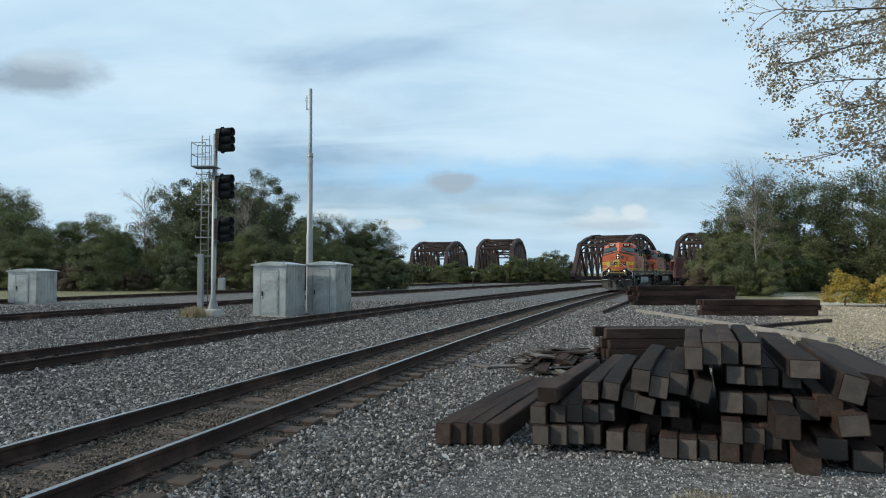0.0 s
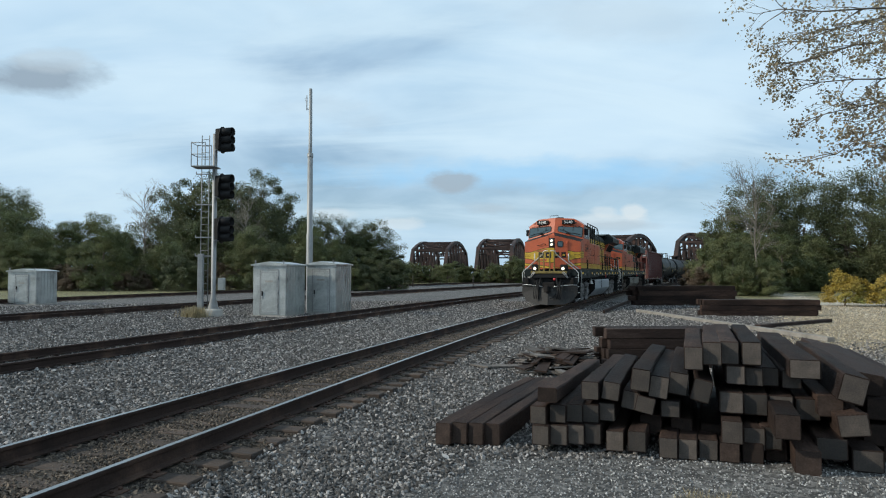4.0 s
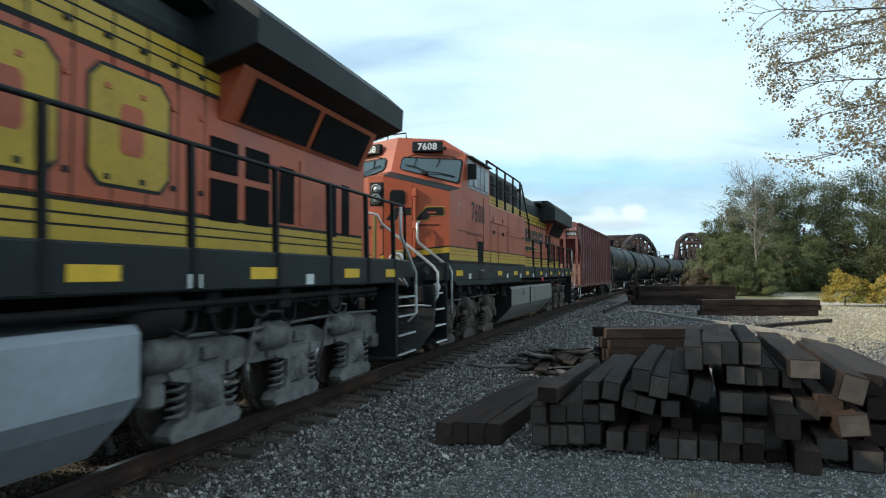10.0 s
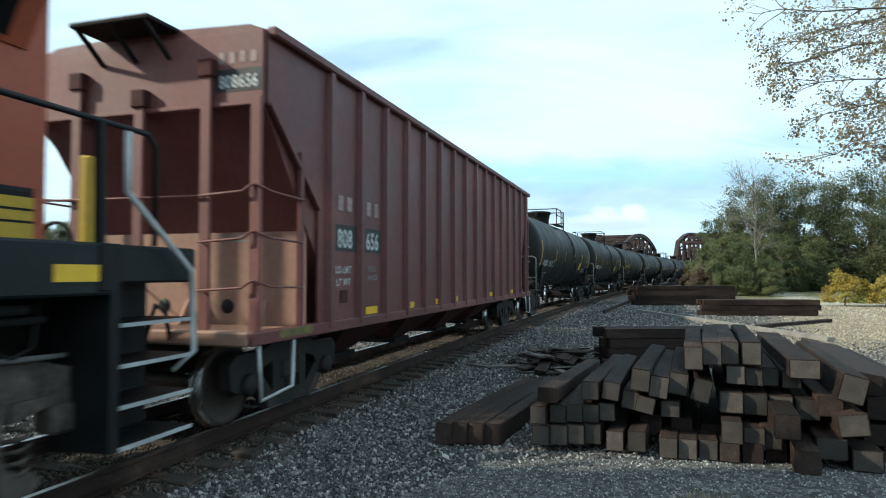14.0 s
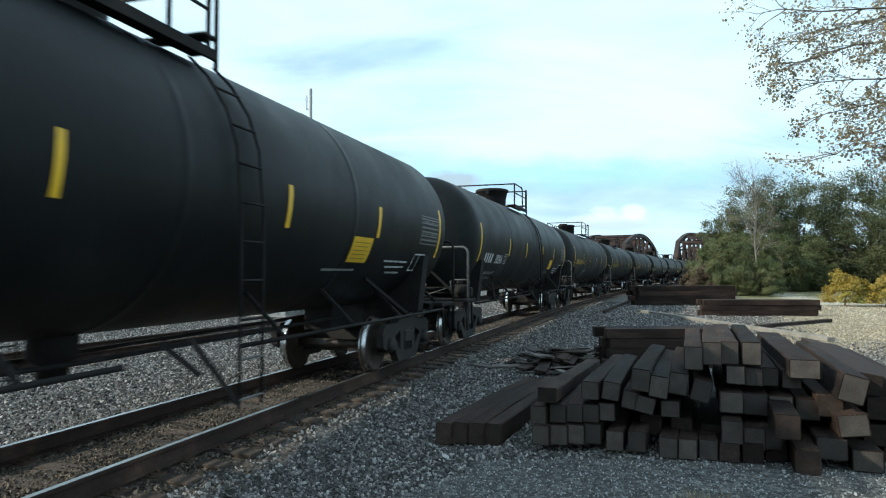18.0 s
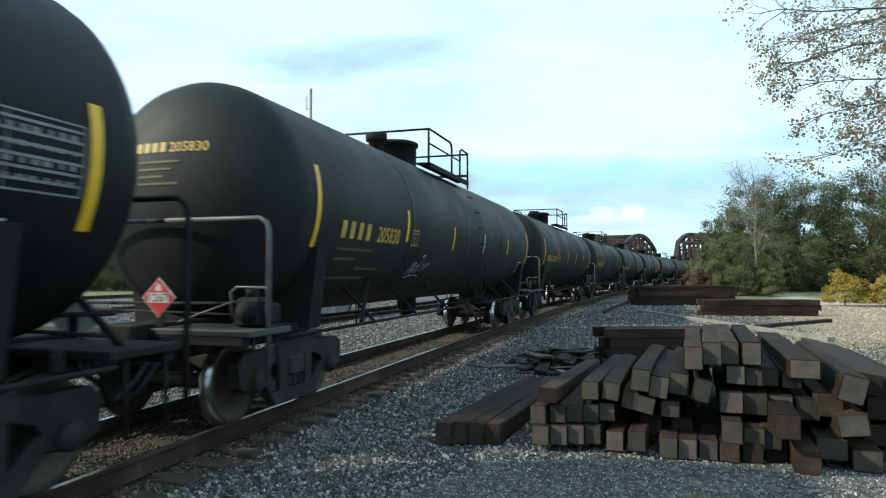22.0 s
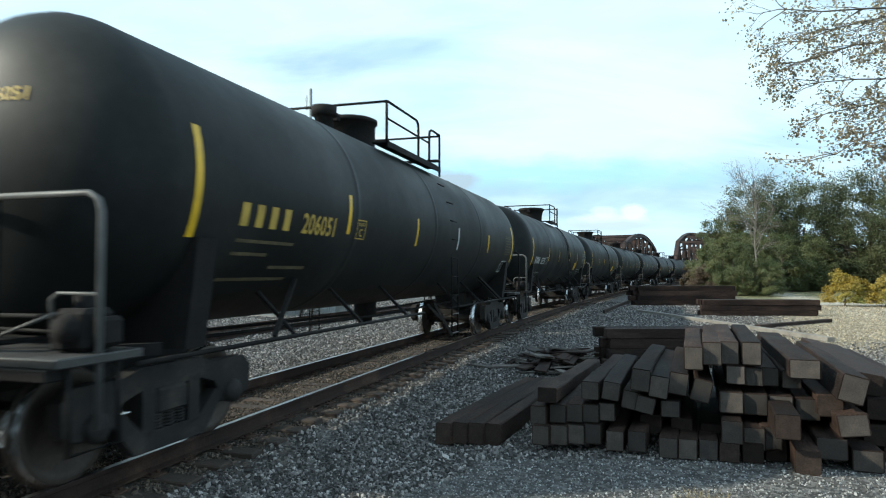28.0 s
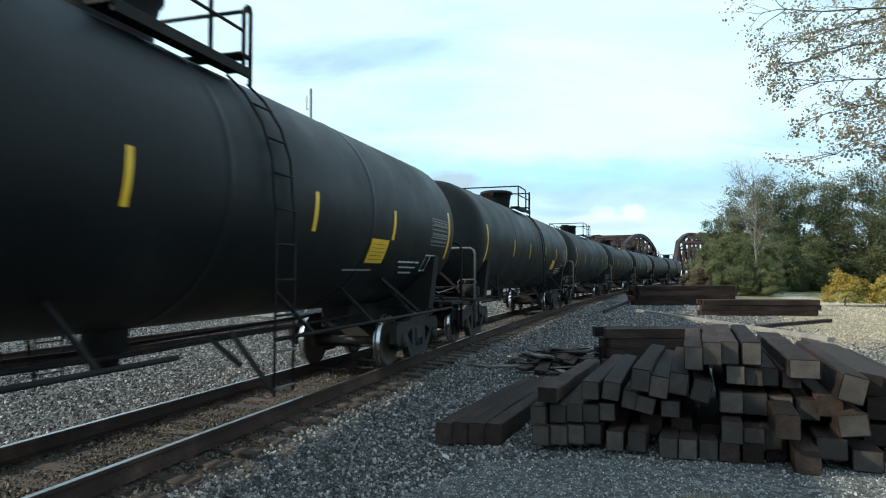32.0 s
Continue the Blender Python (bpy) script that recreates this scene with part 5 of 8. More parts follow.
def freight_truck(parent, x, material):
    t = part("truck", BOLSTER, material, parent, "", pose(x, 0, 0))
    for s in (1, -1):
        part("side_frame", FS_MESH[s], material, t)
        part("spring_nest", SPRINGS[s], material, t)
    part("brake_beam", BRAKE, material, t)
    for dx in (-.89, .89):
        w = part("wheelset", WHEELSET, M_STEEL, t, "", pose(dx, 0, WHEEL_S))
        ROLLING.append((w, WHEEL_S, (dx, 0, WHEEL_S)))


def coupler(parent, x, d, material):
    g = Geo().box(min(x - d * 0.75, x - d * 0.1), max(x - d * 0.75, x - d * 0.1), -0.11, 0.11, 0.74, 0.98, 0.03)
    k = part("coupler", g, material, parent)
    part("knuckle", Geo().prism([(x - d * 0.18, -0.16), (x + d * 0.05, -0.17), (x + d * 0.09, 0.02), (x - d * 0.02, 0.06), (x - d * 0.02, 0.15), (x - d * 0.18, 0.16)], 0.70, 1.02, "z"), material, k)
    part("air_hose", Geo().tube([(x - d * 0.5, 0.35, 0.85), (x - d * 0.2, 0.38, 0.6), (x, 0.3, 0.42), (x + d * 0.12, 0.15, 0.4)], 0.03, 6), M_BLACK, k)


# ---- locomotive ----
def loco_side_frame(s):
    """Three-axle truck side: a deep top beam, bell-footed pedestals with round journal caps, bolts and lugs."""
    g = Geo()
    y0, y1 = 0.98, 1.12
    bar = [(-2.62, .66), (-2.60, .98), (-2.3, 1.06), (-1.35, 1.04), (-1.0, .94), (-.65, .94), (-.4, 1.02), (.4, 1.02), (.65, .94), (1.0, .94), (1.35, 1.04), (2.3, 1.06), (2.60, .98), (2.62, .66), (2.3, .74), (1.25, .74), (.95, .70), (-.95, .70), (-1.25, .74), (-2.3, .74)]
    g.prism(bar, y0, y1, "y")
    for x in (-1.78, 0, 1.78):
        g.prism([(x - .50, .15), (x + .50, .15), (x + .56, .22), (x + .50, .29), (x + .30, .33), (x + .24, .45), (x + .27, .80), (x - .27, .80), (x - .24, .45), (x - .30, .33), (x - .50, .29), (x - .56, .22)], y0 - .01, y1 + .02, "y")
        g.box(x - .21, x + .21, y1 - .02, 1.17, .36, .76, .04)
        g.lathe([(0, 1.235), (.085, 1.235), (.10, 1.22), (.105, 1.205), (.14, 1.20), (.165, 1.18), (.165, 1.1)], 18, "y", (x, 0, WHEEL_L))
        for sx in (-1, 1):
            for z in (.42, .68):
                g.lathe([(0, 1.195), (.022, 1.195), (.022, 1.16)], 6, "y", (x + sx * .165, 0, z))
            g.prism([(x + sx * .30, .80), (x + sx * .62, .80), (x + sx * .56, .72), (x + sx * .30, .66)], y0 + .02, y1 + .04, "y")
        g.box(x - .12, x + .12, y1, y1 + .06, .84, .98, .02)
    for x in (-.89, .89):
        g.lathe([(0, 1.135), (.055, 1.135), (.075, 1.12)], 12, "y", (x, 0, .83))
        g.box(x - .30, x - .16, y1 - .01, y1 + .05, .72, .92, .02)
    for x in (-2.52, 2.52):
        g.box(x - .1, x + .1, y0 - .03, y1 + .05, .50, .72, .03)
    return g if s > 0 else flip(g)


@functools.cache
def truck_meshes(name):
    """Meshes that the trucks of one paint share; the name keeps the two paints apart."""
    return ({s: loco_side_frame(s).mesh("side_frame") for s in (1, -1)}, coil(0, 0, .26, .74, .085).mesh("coil_spring"),
            {s: Geo().lathe([(0, -.26), (.10, -.26), (.15, -.23), (.16, -.20), (.16, .16), (.13, .20), (.05, .22), (.05, .36), (0, .36)], 18, "x", (0, s * 1.18, 0)).tube([(-.2, s * 1.18, .14), (-.22, s * 1.2, .26), (.05, s * 1.2, .28), (.3, s * 1.2, .2), (.42, s * 1.19, -.05), (.48, s * 1.16, -.4)], .02, 6).mesh("brake_cylinder") for s in (1, -1)})


def loco_truck(parent, x, material):
    LSF, LCOIL, LCYL = truck_meshes(material.name)
    t = part("truck", Geo().box(-2.5, 2.5, -.62, .62, .45, .95, .05), M_UNDER, parent, "", pose(x, 0, 0))
    for s in (1, -1):
        part("side_frame", LSF[s], material, t)
        for dx in (-2.19, -1.37, 1.37, 2.19, -.41, .41):
            part("coil_spring", LCOIL, material, t, "", pose(dx, s * 1.07, 0.03))
        for dx in (-1.05, .72, 2.55):
            part("brake_cylinder", LCYL[s], material, t, "", pose(dx, 0, .98))
        part("sand_pipe", Geo().tube([(2.7, s * .9, .95), (2.85, s * .85, .5), (2.6, s * .76, .12)], .025, 6), material, t)
        part("pipe", Geo().tube([(-2.5, s * 1.17, 1.08), (-1, s * 1.2, 1.12), (1.2, s * 1.2, 1.08), (2.6, s * 1.17, 1.12)], .022, 6), M_TRUCK1, t)
    for dx in (-1.78, 0, 1.78):
        w = part("wheelset", WHEELSET_L, M_STEEL, t, "", pose(dx, 0, WHEEL_L))
        ROLLING.append((w, WHEEL_L, (dx, 0, WHEEL_L)))


def quad_slab(pts, off):
    """A thin slab on a flat four-sided patch, off metres proud of it."""
    p = [Vector(q) for q in pts]
    n = (p[1] - p[0]).cross(p[2] - p[0]).normalized()
    vs = p + [q + n * off for q in p]
    k = len(p)
    return Geo().add(vs, [tuple(range(k))[::-1], tuple(range(k, 2 * k))] + [(i, (i + 1) % k, k + (i + 1) % k, k + i) for i in range(k)])


def side_panel(x0, x1, z0, z1, y, t=0.006):
    return Geo().box(min(x0, x1), max(x0, x1), y, y + t, z0, z1)


def both(name, geo, material, parent, label=""):
    a = part(name, geo, material, parent, label)
    part(name, flip(geo), material, parent, label)
    return a


def locomotive(number, heritage):
    ora = M_ORANGE if heritage else M_ORANGE_D
    truck, fuel = (M_TRUCK1, M_FUEL1) if heritage else (M_TRUCK2, M_FUEL2)
    lab = ("orange and dark green diesel locomotive with yellow stripes and lit headlights" if heritage else "faded orange diesel locomotive with black and yellow stripes, coupled second")
    L = thing("locomotive", lab, "locomotive", "train")
    P = lambda n, g, m_, l="", par=None: part(n, g, m_, par or L, l)
    # frame
    P("side_sill", Geo().box(-9.6, 9.75, -1.5, 1.5, 1.52, 1.9, 0.02), M_DARKG, "dark green frame sill")
    for s in (1, -1):
        P("sill_skirt", Geo().prism([(9.3, 1.53), (9.0, 1.42), (7.0, 1.42), (6.9, 1.40), (6.2, 1.40), (6.1, 1.43), (2.5, 1.43), (2.3, 1.53)], min(s * 1.44, s * 1.495), max(s * 1.44, s * 1.495), "y"), M_DARKG, "dark green skirt under the cab")
    P("centre_sill", Geo().box(-10.4, 10.4, -.5, .5, .95, 1.52, 0.03), M_UNDER)
    # cab and nose
    a0, a1, a2, a3 = (9.6, 1.5, 1.9), (9.9, .17, 1.9), (9.6, 1.5, 3.34), (9.9, .17, 3.68)
    b0, b1 = (8.82, 1.5, 3.5), (9.1, 0, 3.88)
    c0, c1, c2 = (8.42, 1.5, 4.30), (8.403, .98, 4.66), (8.68, 0, 4.72)
    d0, d1, d2, d3 = (6.3, 1.5, 4.30), (6.3, .98, 4.68), (6.3, 0, 4.74), (6.3, 1.5, 1.9)
    R = lambda q: (q[0], -q[1], q[2])
    cab = Geo()
    names = [a0, a1, a2, a3, b0, b1, c0, c1, c2, d0, d1, d2, d3, R(a0), R(a1), R(a2), R(a3), R(b0), R(c0), R(c1), R(d0), R(d1), R(d3)]
    ix = {q: i for i, q in enumerate(names)}
    F = [[d3, a0, a2, b0, c0, d0], [a0, a1, a3, a2], [a1, R(a1), R(a3), a3], [R(a1), R(a0), R(a2), R(a3)], [R(a0), R(d3), R(d0), R(c0), R(b0), R(a2)],
         [b0, b1, c2, c1, c0], [b1, R(b0), R(c0), R(c1), c2], [c0, c1, d1, d0], [c1, c2, d2, d1], [c2, R(c1), R(d1), d2], [R(c1), R(c0), R(d0), R(d1)], [d3, d0, d1, d2, R(d1), R(d0), R(d3)],
         [a2, a3, b1, b0], [a3, R(a3), b1], [R(a3), R(a2), R(b0), b1]]
    cab.add(names, [[ix[q] for q in f] for f in F])
    cb = P("cab", cab, ora, "orange cab with a sloped wide nose")
    deck = quad_slab([b0, b1, a3, a2], .012)
    both("nose_deck", deck, M_DARKG, cb, "dark anti-glare nose top")
    for s in (1, -1):
        f = (lambda q: q) if s > 0 else R
        def lerp(p, q, t):
            return tuple(p[i] + (q[i] - p[i]) * t for i in range(3))
        # plane of the windshield: x over (y, z)
        def on_face(y, z, lift):
            u = (1.5 - abs(y)) / 1.5
            zb, xb = 3.5 + .38 * u, 8.82 + .28 * u
            return (xb - .5 * (z - zb) + lift, y, z)
        shape = [(1.40, 3.63), (1.44, 3.68), (1.44, 4.09), (1.40, 4.14), (.25, 4.20), (.20, 4.15), (.20, 3.97), (.24, 3.93)]
        mid = (.83, 3.9)
        def pane_at(k, lift):
            q = [on_face(s * (mid[0] + (y - mid[0]) * (1 + (k - 1) * .4)), mid[1] + (z - mid[1]) * k, lift) for y, z in shape]
            return q if s > 0 else q[::-1]
        fr = P("windshield_frame", quad_slab(pane_at(1.12, .0), .025), M_BLACK, "", cb)
        part("windshield", quad_slab(pane_at(1.0, .018), .02), M_GLASS, fr, "sky-reflecting windshield")
        part("wiper", Geo().tube([on_face(s * .75, 3.88, .10), on_face(s * 1.05, 3.84, .07), on_face(s * 1.36, 3.76, .07)], .012, 5).tube([on_face(s * .75, 3.88, .10), on_face(s * .5, 4.0, .07), on_face(s * .3, 4.05, .07)], .012, 5)
             .box(8.96, 9.06, s * .75 - .07, s * .75 + .07, 3.80, 3.88, .01), M_BLACK, fr)
        part("wiper_rod", Geo().tube([on_face(s * .3, 4.23, .05), on_face(s * .45, 4.28, .06), on_face(s * 1.2, 4.25, .06), on_face(s * 1.34, 4.19, .05)], .012, 5).tube([on_face(s * .5, 4.2, .06), on_face(s * .48, 4.02, .06)], .01, 5).tube([on_face(s * 1.0, 4.2, .06), on_face(s * .95, 4.0, .06)], .01, 5), M_BLACK, fr)
        nbm = pose(8.68, s * .70, 4.46, 0, -4, s * 12)
        nb = P("number_board", Geo().box(-.06, .07, -.34, .34, -.12, .12, .02), M_BLACK, "black number board with white digits", cb)
        nb.matrix_basis = nbm
        write("digits", number, .21, Matrix.Translation((.074, 0, -.075)) @ FRONT, M_WHITE, nb)
        # side windows
        sw = Geo().box(6.42, 8.28, s * 1.5 - .012, s * 1.5 + .012, 3.58, 4.24, .01)
        w0 = P("window_frame", sw, M_BOXDARK, "", cb)
        part("pane", Geo().box(6.5, 8.2, s * 1.5 - .018, s * 1.5 + .018, 3.64, 4.18, .01), M_PANE, w0, "dark open cab window")
        for x0, x1, pr in ((7.58, 7.84, .035), (6.5, 6.84, .03)):
            part("sash", Geo().box(x0, x1, s * 1.5 - pr, s * 1.5 + pr, 3.66, 4.16, .01), M_SASH, w0, "pale sliding sash")
        for x0, x1 in ((8.16, 8.24), (7.14, 7.2)):
            part("window_post", Geo().box(x0, x1, s * 1.5 - .03, s * 1.5 + .03, 3.62, 4.2, .008), M_SASH, w0)
        part("sun_visor", Geo().box(6.45, 8.3, min(s * 1.5, s * 1.6), max(s * 1.5, s * 1.6), 4.26, 4.29), M_DARKG, w0)
        P("mirror", Geo().box(8.3, 8.36, s * 1.52 if s > 0 else -1.72, s * 1.72 if s > 0 else -1.52, 3.75, 4.1, .01), M_BLACK, "", cb)
        P("door_seam", Geo().box(6.9, 6.92, min(s * 1.5, s * 1.506), max(s * 1.5, s * 1.506), 1.95, 3.5).box(6.9, 9.0, min(s * 1.5, s * 1.506), max(s * 1.5, s * 1.506), 2.585, 2.6), M_DARKG, "", cb)
        P("vent", Geo().box(6.96, 7.44, min(s * 1.5, s * 1.512), max(s * 1.5, s * 1.512), 1.92, 2.43, .004), M_GRILLE, "black louvred vent", cb)
        # yellow bands on cab and equipment box
        if heritage:
            P("upper_stripe", Geo().prism([(9.598, 2.50), (9.598, 2.83), (8.62, 2.83), (8.57, 2.81), (8.54, 2.76), (8.54, 2.57), (8.57, 2.52), (8.62, 2.50)], min(s * 1.5, s * 1.506), max(s * 1.5, s * 1.506), "y"), M_YEL, "yellow band", cb)
            for z in (2.49, 2.60, 2.72, 2.84):
                P("pinstripe", Geo().box(8.55, 9.598, min(s * 1.5, s * 1.509), max(s * 1.5, s * 1.509), z - .008, z + .008), M_BLACK, "", cb)
    for z0, z1 in ((1.95, 2.06), (2.075, 2.14), (2.155, 2.21)):
        both("lower_stripe", side_panel(1.76, 9.598, z0, z1, 1.5), M_YEL, L, "yellow band")
    both("pinstripe", side_panel(1.76, 9.598, 2.215, 2.24, 1.5), M_BLACK, L)
    both("pinstripe", side_panel(1.76, 9.598, 1.905, 1.945, 1.5), M_BLACK, L)
    write("road_number", number, .62, Matrix.Translation((7.41, 1.508, 2.87)) @ NEAR @ Matrix.Diagonal((.93, 1, 1, 1)), M_DARKG, L, extra=.006)
    # nose fittings
    nose = P("headlight_case", Geo().box(9.86, 9.915, -.13, .16, 3.06, 3.55, .01), M_BLACK)
    for z in (3.20, 3.40):
        part("reflector_bowl", Geo().lathe([(.09, 9.955), (.105, 9.95), (.105, 9.91)], 16, "x", (0, .02, z)), M_LENS, nose)
        part("headlight", Geo().lathe([(0.0, 9.955), (.045, 9.95), (.066, 9.935)], 16, "x", (0, .02, z)), M_LAMP if heritage else M_LENS, nose, "glowing headlight" if heritage else "unlit headlight")

    def on_nose(y, z, lift):
        """Point on the nose front: flat middle, swept-back sides."""
        k = max(0.0, abs(y) - .17)
        return (9.9 - k * .2256 + lift, y, z)

    def nose_strip(name, ys, lo, hi, lift, material, label="", par=None):
        """Painted or raised field on the nose between two lines over y."""
        ys = sorted(set(list(ys) + [y for y in (-.17, .17) if ys[0] < y < ys[-1]]))
        g = Geo()
        vs = [on_nose(y, f(y), d) for d in (lift, .0) for f in (lo, hi) for y in ys]
        n = len(ys)
        fs = []
        for k in range(n - 1):
            fs += [(k, k + 1, n + k + 1, n + k), (n + k, n + k + 1, 3 * n + k + 1, 3 * n + k), (2 * n + k, 2 * n + k + 1, k + 1, k)]
        fs += [(2 * n, 0, n, 3 * n), (n - 1, 3 * n - 1, 4 * n - 1, 2 * n - 1)]
        g.add(vs, fs)
        return P(name, g, material, label, par)

    def ramp(*kn):
        """Line through (y, z) knots, the same to both sides."""
        return lambda y: float(np.interp(abs(y), [k[0] for k in kn], [k[1] for k in kn]))

    def span(y0, y1, n=12):
        return [y0 + (y1 - y0) * k / n for k in range(n + 1)]
    nd = nose_strip("nose_door", [.19, .76], lambda y: 1.98, lambda y: 3.58 - .16 * (y - .19), .012, ora)
    for y0, y1 in ((.165, .19), (.76, .775)):
        nose_strip("door_seam", [y0, y1], lambda y: 1.98, lambda y: 3.55 - .2 * (y - .17), .008, M_BLACK)
    wy, wz, cr = (.31, .62), (3.06, 3.38), .05
    rnd = lambda y: cr * max(0.0, 1 - min(y - wy[0], wy[1] - y) / cr) if wy[0] <= y <= wy[1] else cr
    nose_strip("window_gasket", span(wy[0], wy[1], 12), lambda y: wz[0] + rnd(y), lambda y: wz[1] - rnd(y), .028, M_BLACK, "", nd)
    nose_strip("door_window", span(wy[0] + .035, wy[1] - .035, 10), lambda y: wz[0] + .035, lambda y: wz[1] - .035, .034, M_PANE if not heritage else M_GLASS, "", nd)
    part("door_post", Geo().beam(on_nose(.81, 2.0, .03), on_nose(.81, 3.42, .03), .045, .05).box(9.73, 9.83, .77, .87, 3.24, 3.4, .01).box(9.73, 9.83, .77, .87, 2.58, 2.74, .01), ora, nd)
    part("nose_handle", Geo().tube([on_nose(-.3, 3.18, .03), on_nose(-.3, 3.22, .09), on_nose(-.45, 3.25, .09), on_nose(-.5, 3.2, .08), on_nose(-.75, 3.15, .08), on_nose(-.78, 3.2, .03)], .014, 6), M_BLACK, nd)
    wide = span(-1.5, 1.5, 30)
    if heritage:
        # winged yellow badge: outline, yellow field, orange fillets, and plain blocks where the railway's name stands
        top = ramp((0, 3.03), (.25, 3.01), (.6, 2.94), (.87, 2.87), (1.2, 2.785), (1.5, 2.79))
        bot = ramp((0, 2.25), (.25, 2.27), (.6, 2.30), (.87, 2.335), (1.2, 2.45), (1.5, 2.48))
        nose_strip("badge_outline", wide, lambda y: bot(y) - .025, lambda y: top(y) + .025, .004, M_BLACK)
        nose_strip("nose_badge", wide, bot, top, .007, M_YEL, "winged yellow nose emblem field")
        for sg in (1, -1):
            ysf = sorted(sg * y for y in span(.25, .84, 8))
            fu, fl = ramp((.25, 2.955), (.84, 2.85)), ramp((.25, 2.85), (.84, 2.83))
            nose_strip("badge_fillet", ysf, lambda y: fl(y) - .015, lambda y: fu(y) + .015, .009, M_BLACK)
            nose_strip("badge_fillet", ysf, fl, fu, .011, ora)
            gu, gl = ramp((.25, 2.43), (.84, 2.40)), ramp((.25, 2.325), (.84, 2.375))
            nose_strip("badge_fillet", ysf, lambda y: gl(y) - .015, lambda y: gu(y) + .015, .009, M_BLACK)
            nose_strip("badge_fillet", ysf, gl, gu, .011, ora)
            for z in (2.59, 2.66):
                nose_strip("pinstripe", sorted(sg * y for y in (1.16, 1.5)), lambda y: z - .008, lambda y: z + .008, .010, M_BLACK)
        for y0, y1 in ((-.70, -.40), (-.32, .0), (.14, .42), (.52, .76)):
            yy, ym = (y0, y1), (y0 + y1) / 2
            eb = nose_strip("emblem_block", span(y0, y1, 4), lambda y: 2.49, lambda y: 2.79, .013, M_BLACK, "dark block of the painted emblem")
            for za, zb in ((2.60, 2.68),):
                nose_strip("block_slot", [ym - .06, ym + .06], lambda y: za, lambda y: zb, .016, M_YEL, "", eb)
        lo_b, hi_b = ramp((.1, 1.94), (.4, 1.96), (1.0, 2.05), (1.5, 2.10)), ramp((.1, 2.02), (.4, 2.06), (1.0, 2.14), (1.5, 2.21))
        for sg in (1, -1):
            ysb = sorted(sg * y for y in span(.1, 1.5, 14))
            nose_strip("band_outline", ysb, lambda y: max(1.91, lo_b(y) - .03), lambda y: hi_b(y) + .03, .004, M_BLACK)
            nose_strip("nose_band", ysb, lo_b, hi_b, .007, M_YEL, "swept yellow nose band")
    else:
        for sg, y0, y1, cut in ((1, .24, .74, 0), (1, .84, 1.38, 1), (-1, -.74, -.24, 0), (-1, -1.38, -.84, 1)):
            ysb = span(y0, y1, 10)
            lo_s = (lambda y, y0=y0, y1=y1: 2.76 + (.0 if y < y0 + .24 else .10))
            hi_s = (lambda y, y0=y0, y1=y1: 3.02 if y > y0 + .2 else 2.80 + (y - y0) * 1.1)
            nose_strip("block_outline", [y0 - .03] + ysb + [y1 + .02], lambda y: lo_s(y) - .018, lambda y: hi_s(y) + .018, .004, M_YEL)
            eb = nose_strip("emblem_block", ysb, lo_s, hi_s, .013, M_BLACK, "slanted dark block of the painted emblem")
            nose_strip("block_slot", [y0 + .24, y1 - .14], lambda y: 2.895, lambda y: 2.93, .016, ora, "", eb)
        for sg in (1, -1):
            ysb = sorted(sg * y for y in span(.1, 1.3, 10))
            nose_strip("emblem_sweep", ysb, ramp((.1, 2.59), (.6, 2.63), (1.3, 2.665)), ramp((.1, 2.65), (.6, 2.67), (1.3, 2.672)), .012, M_BLACK)
            ysb = sorted(sg * y for y in span(.1, 1.5, 14))
            lo_b, hi_b = ramp((.1, 1.94), (.4, 1.97), (1.0, 2.05), (1.5, 2.10)), ramp((.1, 2.03), (.4, 2.09), (1.0, 2.16), (1.5, 2.21))
            nose_strip("nose_base", ysb, lambda y: 1.905, lo_b, .006, M_DARKG, "dark green lower nose")
            nose_strip("band_outline", ysb, lo_b, lambda y: hi_b(y) + .03, .004, M_BLACK)
            nose_strip("nose_band", ysb, lo_b, hi_b, .009, M_YEL, "yellow nose band")
    # front platform, ditch lights, steps, plough
    P("front_platform", Geo().box(9.6, 10.6, -1.0, 1.0, 1.62, 1.72, .01), M_DARKG)
    P("platform_lip", Geo().box(10.56, 10.66, -.95, .95, 1.66, 1.79, .01), M_GATE, "grimy yellow platform edge")
    P("anticlimber", Geo().box(10.3, 10.62, -.95, .95, 1.42, 1.64, .03), M_BLACK)
    for k, y in enumerate((-.52, -.27, .04, .27)):
        P("safety_gate", Geo().box(10.50, 10.57, y - .03, y + .03, 1.72, 2.80, .01), M_GATE, "grimy yellow gate post")
    for s in (1, -1):
        dl = P("ditch_light", Geo().box(10.34, 10.42, s * .76 - .2, s * .76 + .2, 1.72, 2.13, .02).lathe([(.16, 10.40), (.16, 10.58), (.13, 10.60), (.0, 10.56)], 18, "x", (0, s * .74, 1.92)), M_GATE if not heritage else M_BLACK)
        part("lamp_bowl", Geo().lathe([(.165, 10.46), (.165, 10.58), (.12, 10.605), (.10, 10.59)], 18, "x", (0, s * .74, 1.92)), M_LENS if not heritage else M_BLACK, dl)
        part("lamp", Geo().lathe([(0.0, 10.62), (.055, 10.615), (.078, 10.6)], 16, "x", (0, s * .74, 1.92)), M_LAMP if heritage else M_LENS, dl, "glowing ditch light" if heritage else "unlit ditch light")
        st = P("step_well", Geo().prism([(9.62, .34), (10.1, .34), (10.34, .34), (10.34, 1.62), (9.62, 1.62)], min(s * .92, s * 1.0), max(s * .92, s * 1.0), "y").box(9.62, 9.70, min(s * 1.0, s * 1.47), max(s * 1.0, s * 1.47), .30, 1.62), M_BLACK)
